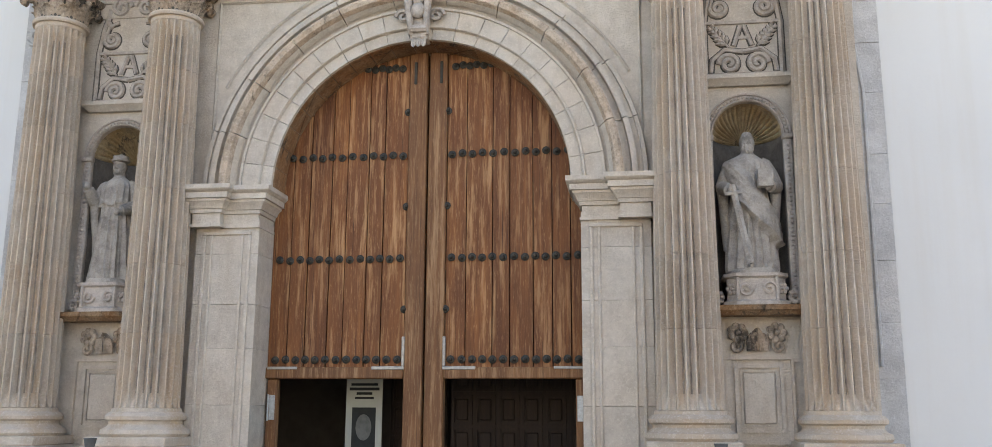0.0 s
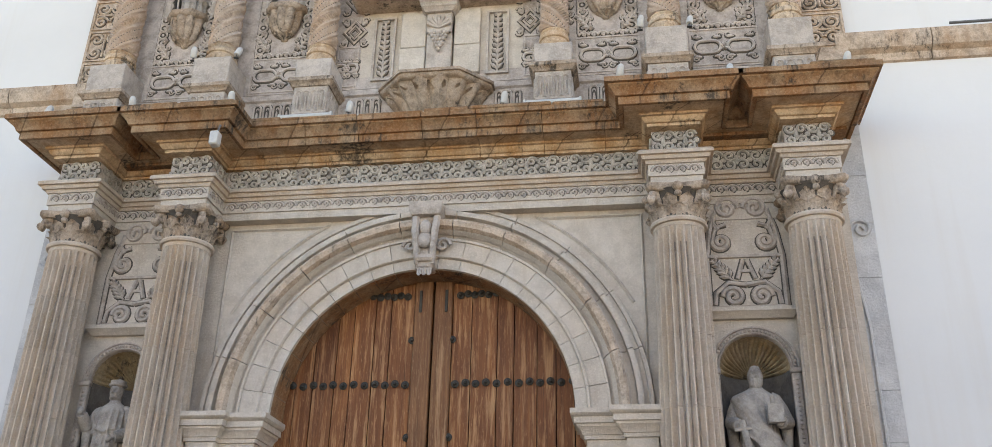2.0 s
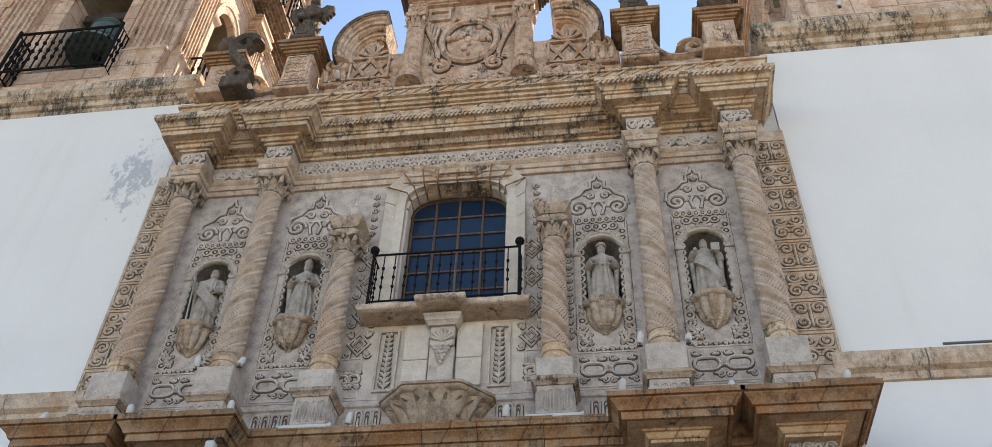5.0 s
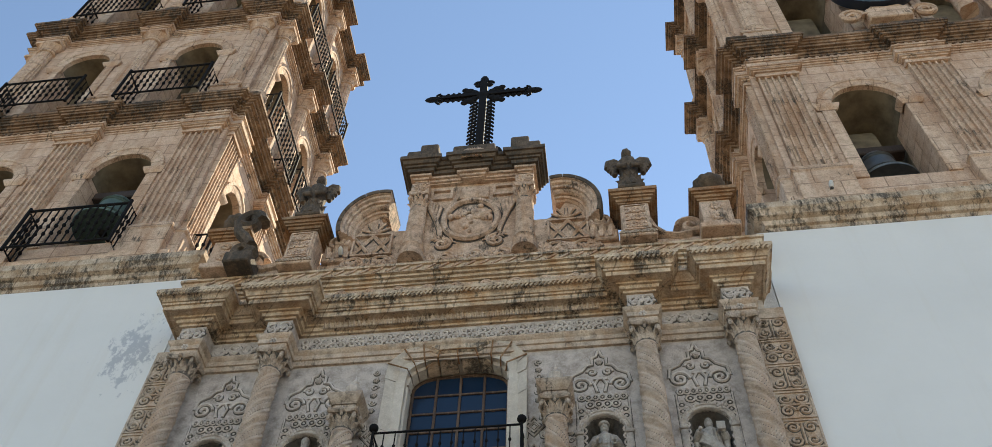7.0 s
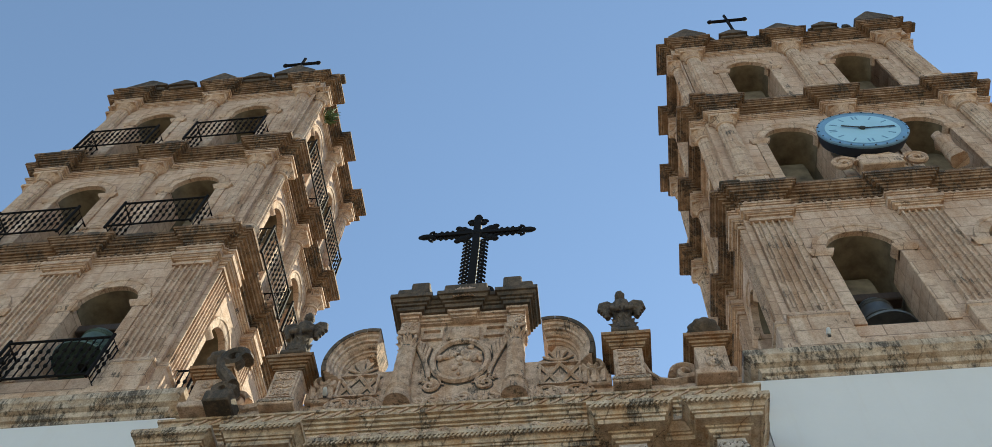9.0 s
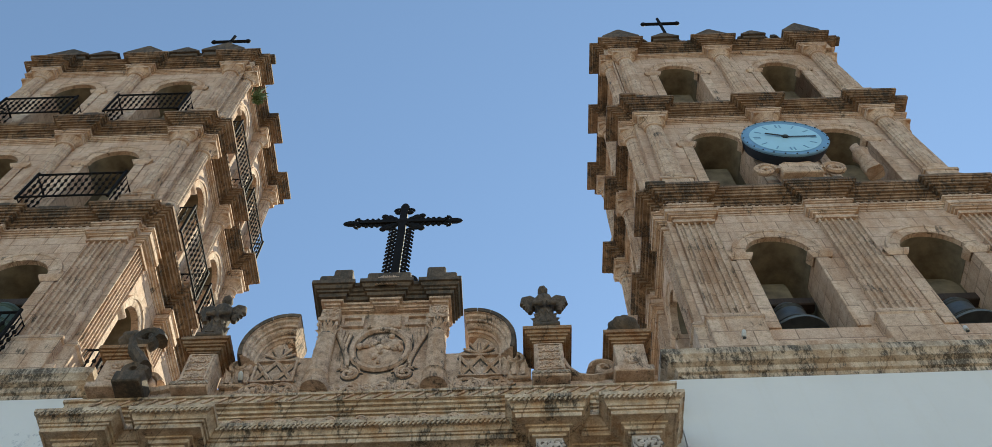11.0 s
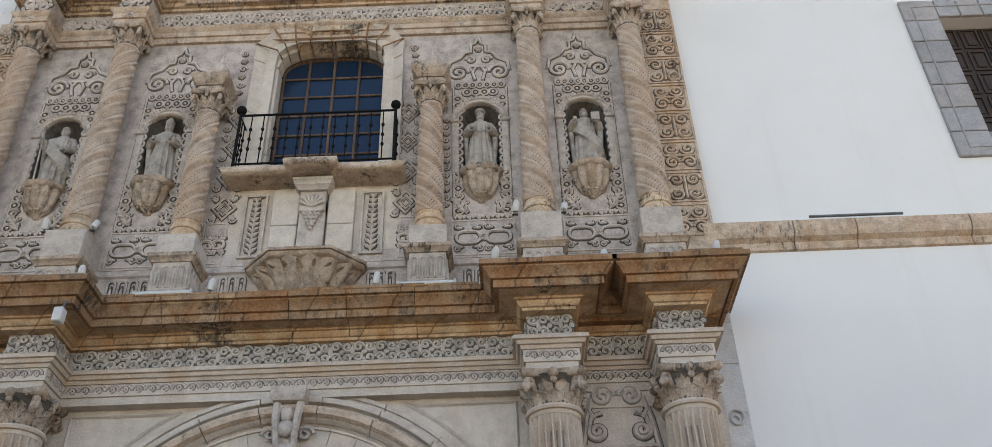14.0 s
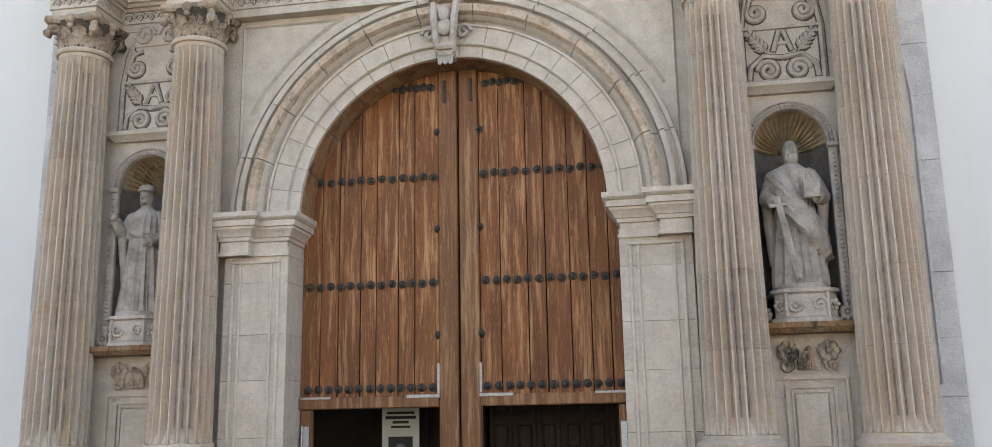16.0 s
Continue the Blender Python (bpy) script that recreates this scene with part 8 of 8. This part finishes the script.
part("statuette", Shape().lathe([(0.22, 0.0), (0.2, 0.4), (0.16, 0.8), (0.22, 1.1), (0.12, 1.35), (0.13, 1.5), (0.02, 1.68)], 14, (1.75, 0, 0), warp=lambda a, z: 1 + 0.12 * math.sin(4 * a + 5 * z)), STONE_TOWER_TRIM, cs)

# ---- window in the white wall ----
w2 = thing("window_2", (9.885, 0.0, 11.4), "dark shuttered window in a grey stone frame on the white wall", "window", kind="structure")
IN, OUT = (-0.685, 0.685, -1.16, 1.16), (-1.21, 1.14, -1.58, 1.53)
zc = [OUT[2] + (OUT[3] - OUT[2]) * i / 7 for i in range(8)]
for a, b in zip(zc, zc[1:]):
    part("frame_block", Shape().box(OUT[0], IN[0] - 0.002, -0.055, 0.3, a + 0.006, b - 0.006, 0.012), STONE_SLATE, w2)
    part("frame_block", Shape().box(IN[1] + 0.002, OUT[1], -0.055, 0.3, a + 0.006, b - 0.006, 0.012), STONE_SLATE, w2)
xc = [IN[0] + (IN[1] - IN[0]) * i / 4 for i in range(5)]
for a, b in zip(xc, xc[1:]):
    part("frame_block", Shape().box(a + 0.005, b - 0.005, -0.055, 0.04, IN[3] + 0.002, OUT[3], 0.012), STONE_SLATE, w2)
    part("frame_block", Shape().box(a + 0.005, b - 0.005, -0.055, 0.3, OUT[2], IN[2] - 0.002, 0.012), STONE_SLATE, w2)
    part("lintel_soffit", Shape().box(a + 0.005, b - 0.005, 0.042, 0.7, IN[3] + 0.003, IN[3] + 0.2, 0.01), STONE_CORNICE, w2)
fl = frame_bar(Shape(), OUT[0] + 0.16, OUT[1] - 0.16, OUT[2] + 0.14, OUT[3] - 0.14, -0.055, 0.022, 0.012)
part("fillet", fl, STONE_SLATE, w2)
for a, b in ((IN[0] + 0.005, -0.005), (0.005, IN[1] - 0.005)):
    sh = Shape().box(a, b, 0.24, 0.30, IN[2], IN[3], 0.008)
    for i in range(2):
        for j in range(5):
            x0, x1 = a + (b - a) * i / 2, a + (b - a) * (i + 1) / 2
            z0, z1 = IN[2] + 2.32 * j / 5, IN[2] + 2.32 * (j + 1) / 5
            frame_bar(sh, x0 + 0.03, x1 - 0.03, z0 + 0.03, z1 - 0.03, 0.24, 0.03, 0.025)
            sh.box(x0 + 0.1, x1 - 0.1, 0.215, 0.245, z0 + 0.1, z1 - 0.1, 0.01)
    part("shutter", sh, WOOD_DARK, w2, "dark panelled wooden shutter")

# ---- floodlights on the cornices ----
def floodlight(x, y, z, tilt, kind=0):
    t = thing("floodlight", (x, y, z), "small white floodlight fixed on the stone ledge", "floodlight", "floodlights on the ledges")
    body = Shape().lathe([(0.045, 0.0), (0.055, 0.02), (0.052, 0.13), (0.04, 0.17), (0.02, 0.19)], 12)
    part("housing", body, LAMP_WHITE, t, at=pose(0, 0, 0.06, tilt, 10, 0))
    part("stem", Shape().tube([(0, 0, 0), (0, 0, 0.08)], 0.014, 6), CABLE, t)
    part("foot", Shape().box(-0.04, 0.04, -0.03, 0.03, 0.0, 0.012, 0.004), CABLE, t)
    t.scale = (0.8, 0.8, 0.8)
    return t


for x, y, z, tl in ((2.35, -1.15, 7.64, 25), (3.58, -1.10, 7.64, -20), (4.85, -1.12, 7.64, 15), (-0.98, -0.72, 7.65, 10), (-3.62, -1.12, 7.64, 25), (-4.78, -1.1, 7.64, -15), (0.95, -0.72, 7.65, 15), (-2.35, -1.1, 7.64, 20),
                    (2.62, -0.62, 8.70, 20), (3.22, -0.62, 8.70, -20), (-2.62, -0.62, 8.70, -20), (-3.22, -0.62, 8.70, 20), (6.6, -0.38, 15.9, 20), (10.6, -0.38, 15.9, -10), (-2.35, -0.25, 15.25, 60), (2.32, -0.25, 16.4, 40)):
    floodlight(x, y, z, tl)
lamp = thing("hanging_floodlight", (-2.42, -1.05, 7.12), "white floodlight on an arm under the cornice", "floodlight")
part("arm", Shape().tube([(0, 0, 0.25), (0.02, -0.12, 0.22), (0.02, -0.16, 0.1)], 0.014, 6), CABLE, lamp)
part("housing", Shape().box(-0.05, 0.06, -0.22, -0.1, -0.08, 0.1, 0.015), LAMP_WHITE, lamp)
for s in (-1, 1):
    tl = thing("tube_light", (s * 1.54, -0.70, 7.66), "long white tube light lying along the ledge", "light", "tube lights on the ledge")
    tb = part("tube", Shape().tube([(-0.32, 0, 0.03), (0.32, 0, 0.03)], 0.035, 10), LAMP_WHITE, tl)
    part("end_cap", Shape().box(-0.35, -0.32, -0.035, 0.035, 0.0, 0.07, 0.006), LAMP_WHITE, tb)
    part("end_cap", Shape().box(0.32, 0.35, -0.035, 0.035, 0.0, 0.07, 0.006), LAMP_WHITE, tb)
sb = thing("spike_lamp", (3.15, -1.35, 0.0), "dark metal ground spotlight on a pole before the columns", "lamp", "spotlights before the columns")
part("pole", Shape().tube([(0, 0, 0), (0, 0, 1.12)], 0.02, 8), CABLE, sb)
part("head", Shape().lathe([(0.035, 1.10), (0.06, 1.22), (0.065, 1.24)], 12), CABLE, sb)
copy_thing(sb, pose(-3.05, -1.35, 0))
cab = Shape()
for x0, x1, y, z in ((-4.4, -2.2, -1.16, 7.66), (-2.2, 2.2, -0.66, 7.66), (2.2, 4.8, -1.16, 7.66)):
    n = 24
    cab.tube([(x0 + (x1 - x0) * i / n, y + 0.02 * math.sin(i * 1.3), z + 0.008 * math.sin(i * 2.1)) for i in range(n + 1)], 0.012, 5)
solid("cable", cab, CABLE, "thin dark cable lying along the cornice ledge", "cable")
rods = Shape().tube([(6.4, -0.12, 8.86), (7.6, -0.12, 8.86)], 0.02, 6)
solid("conduit", rods, CABLE, "grey conduit on the string course of the white wall", "conduit")

# ---- weeds on the tower ledge ----
weed = Shape()
rnd = random.Random(77)
for k in range(60):
    a = rnd.uniform(-1.3, 1.3)
    l = rnd.uniform(0.3, 0.85)
    b = Vector((rnd.uniform(-0.25, 0.25), rnd.uniform(-0.25, 0.25), 0))
    e = b + Vector((l * math.cos(a) * rnd.uniform(0.3, 1.0), rnd.uniform(-0.4, 0.4), l * rnd.uniform(-0.3, 1.0)))
    weed.tube([b, (b + e) / 2 + Vector((0, 0, 0.08)), e], lambda u: 0.006 + 0.045 * math.sin(math.pi * min(1, u + 0.02)), 4)
solid("weed", weed, LEAF, "green weed growing from the tower cornice", "plant", kind="stuff", loc=(-5.75, 0.65, 31.9)).scale = (0.6, 0.6, 0.6)
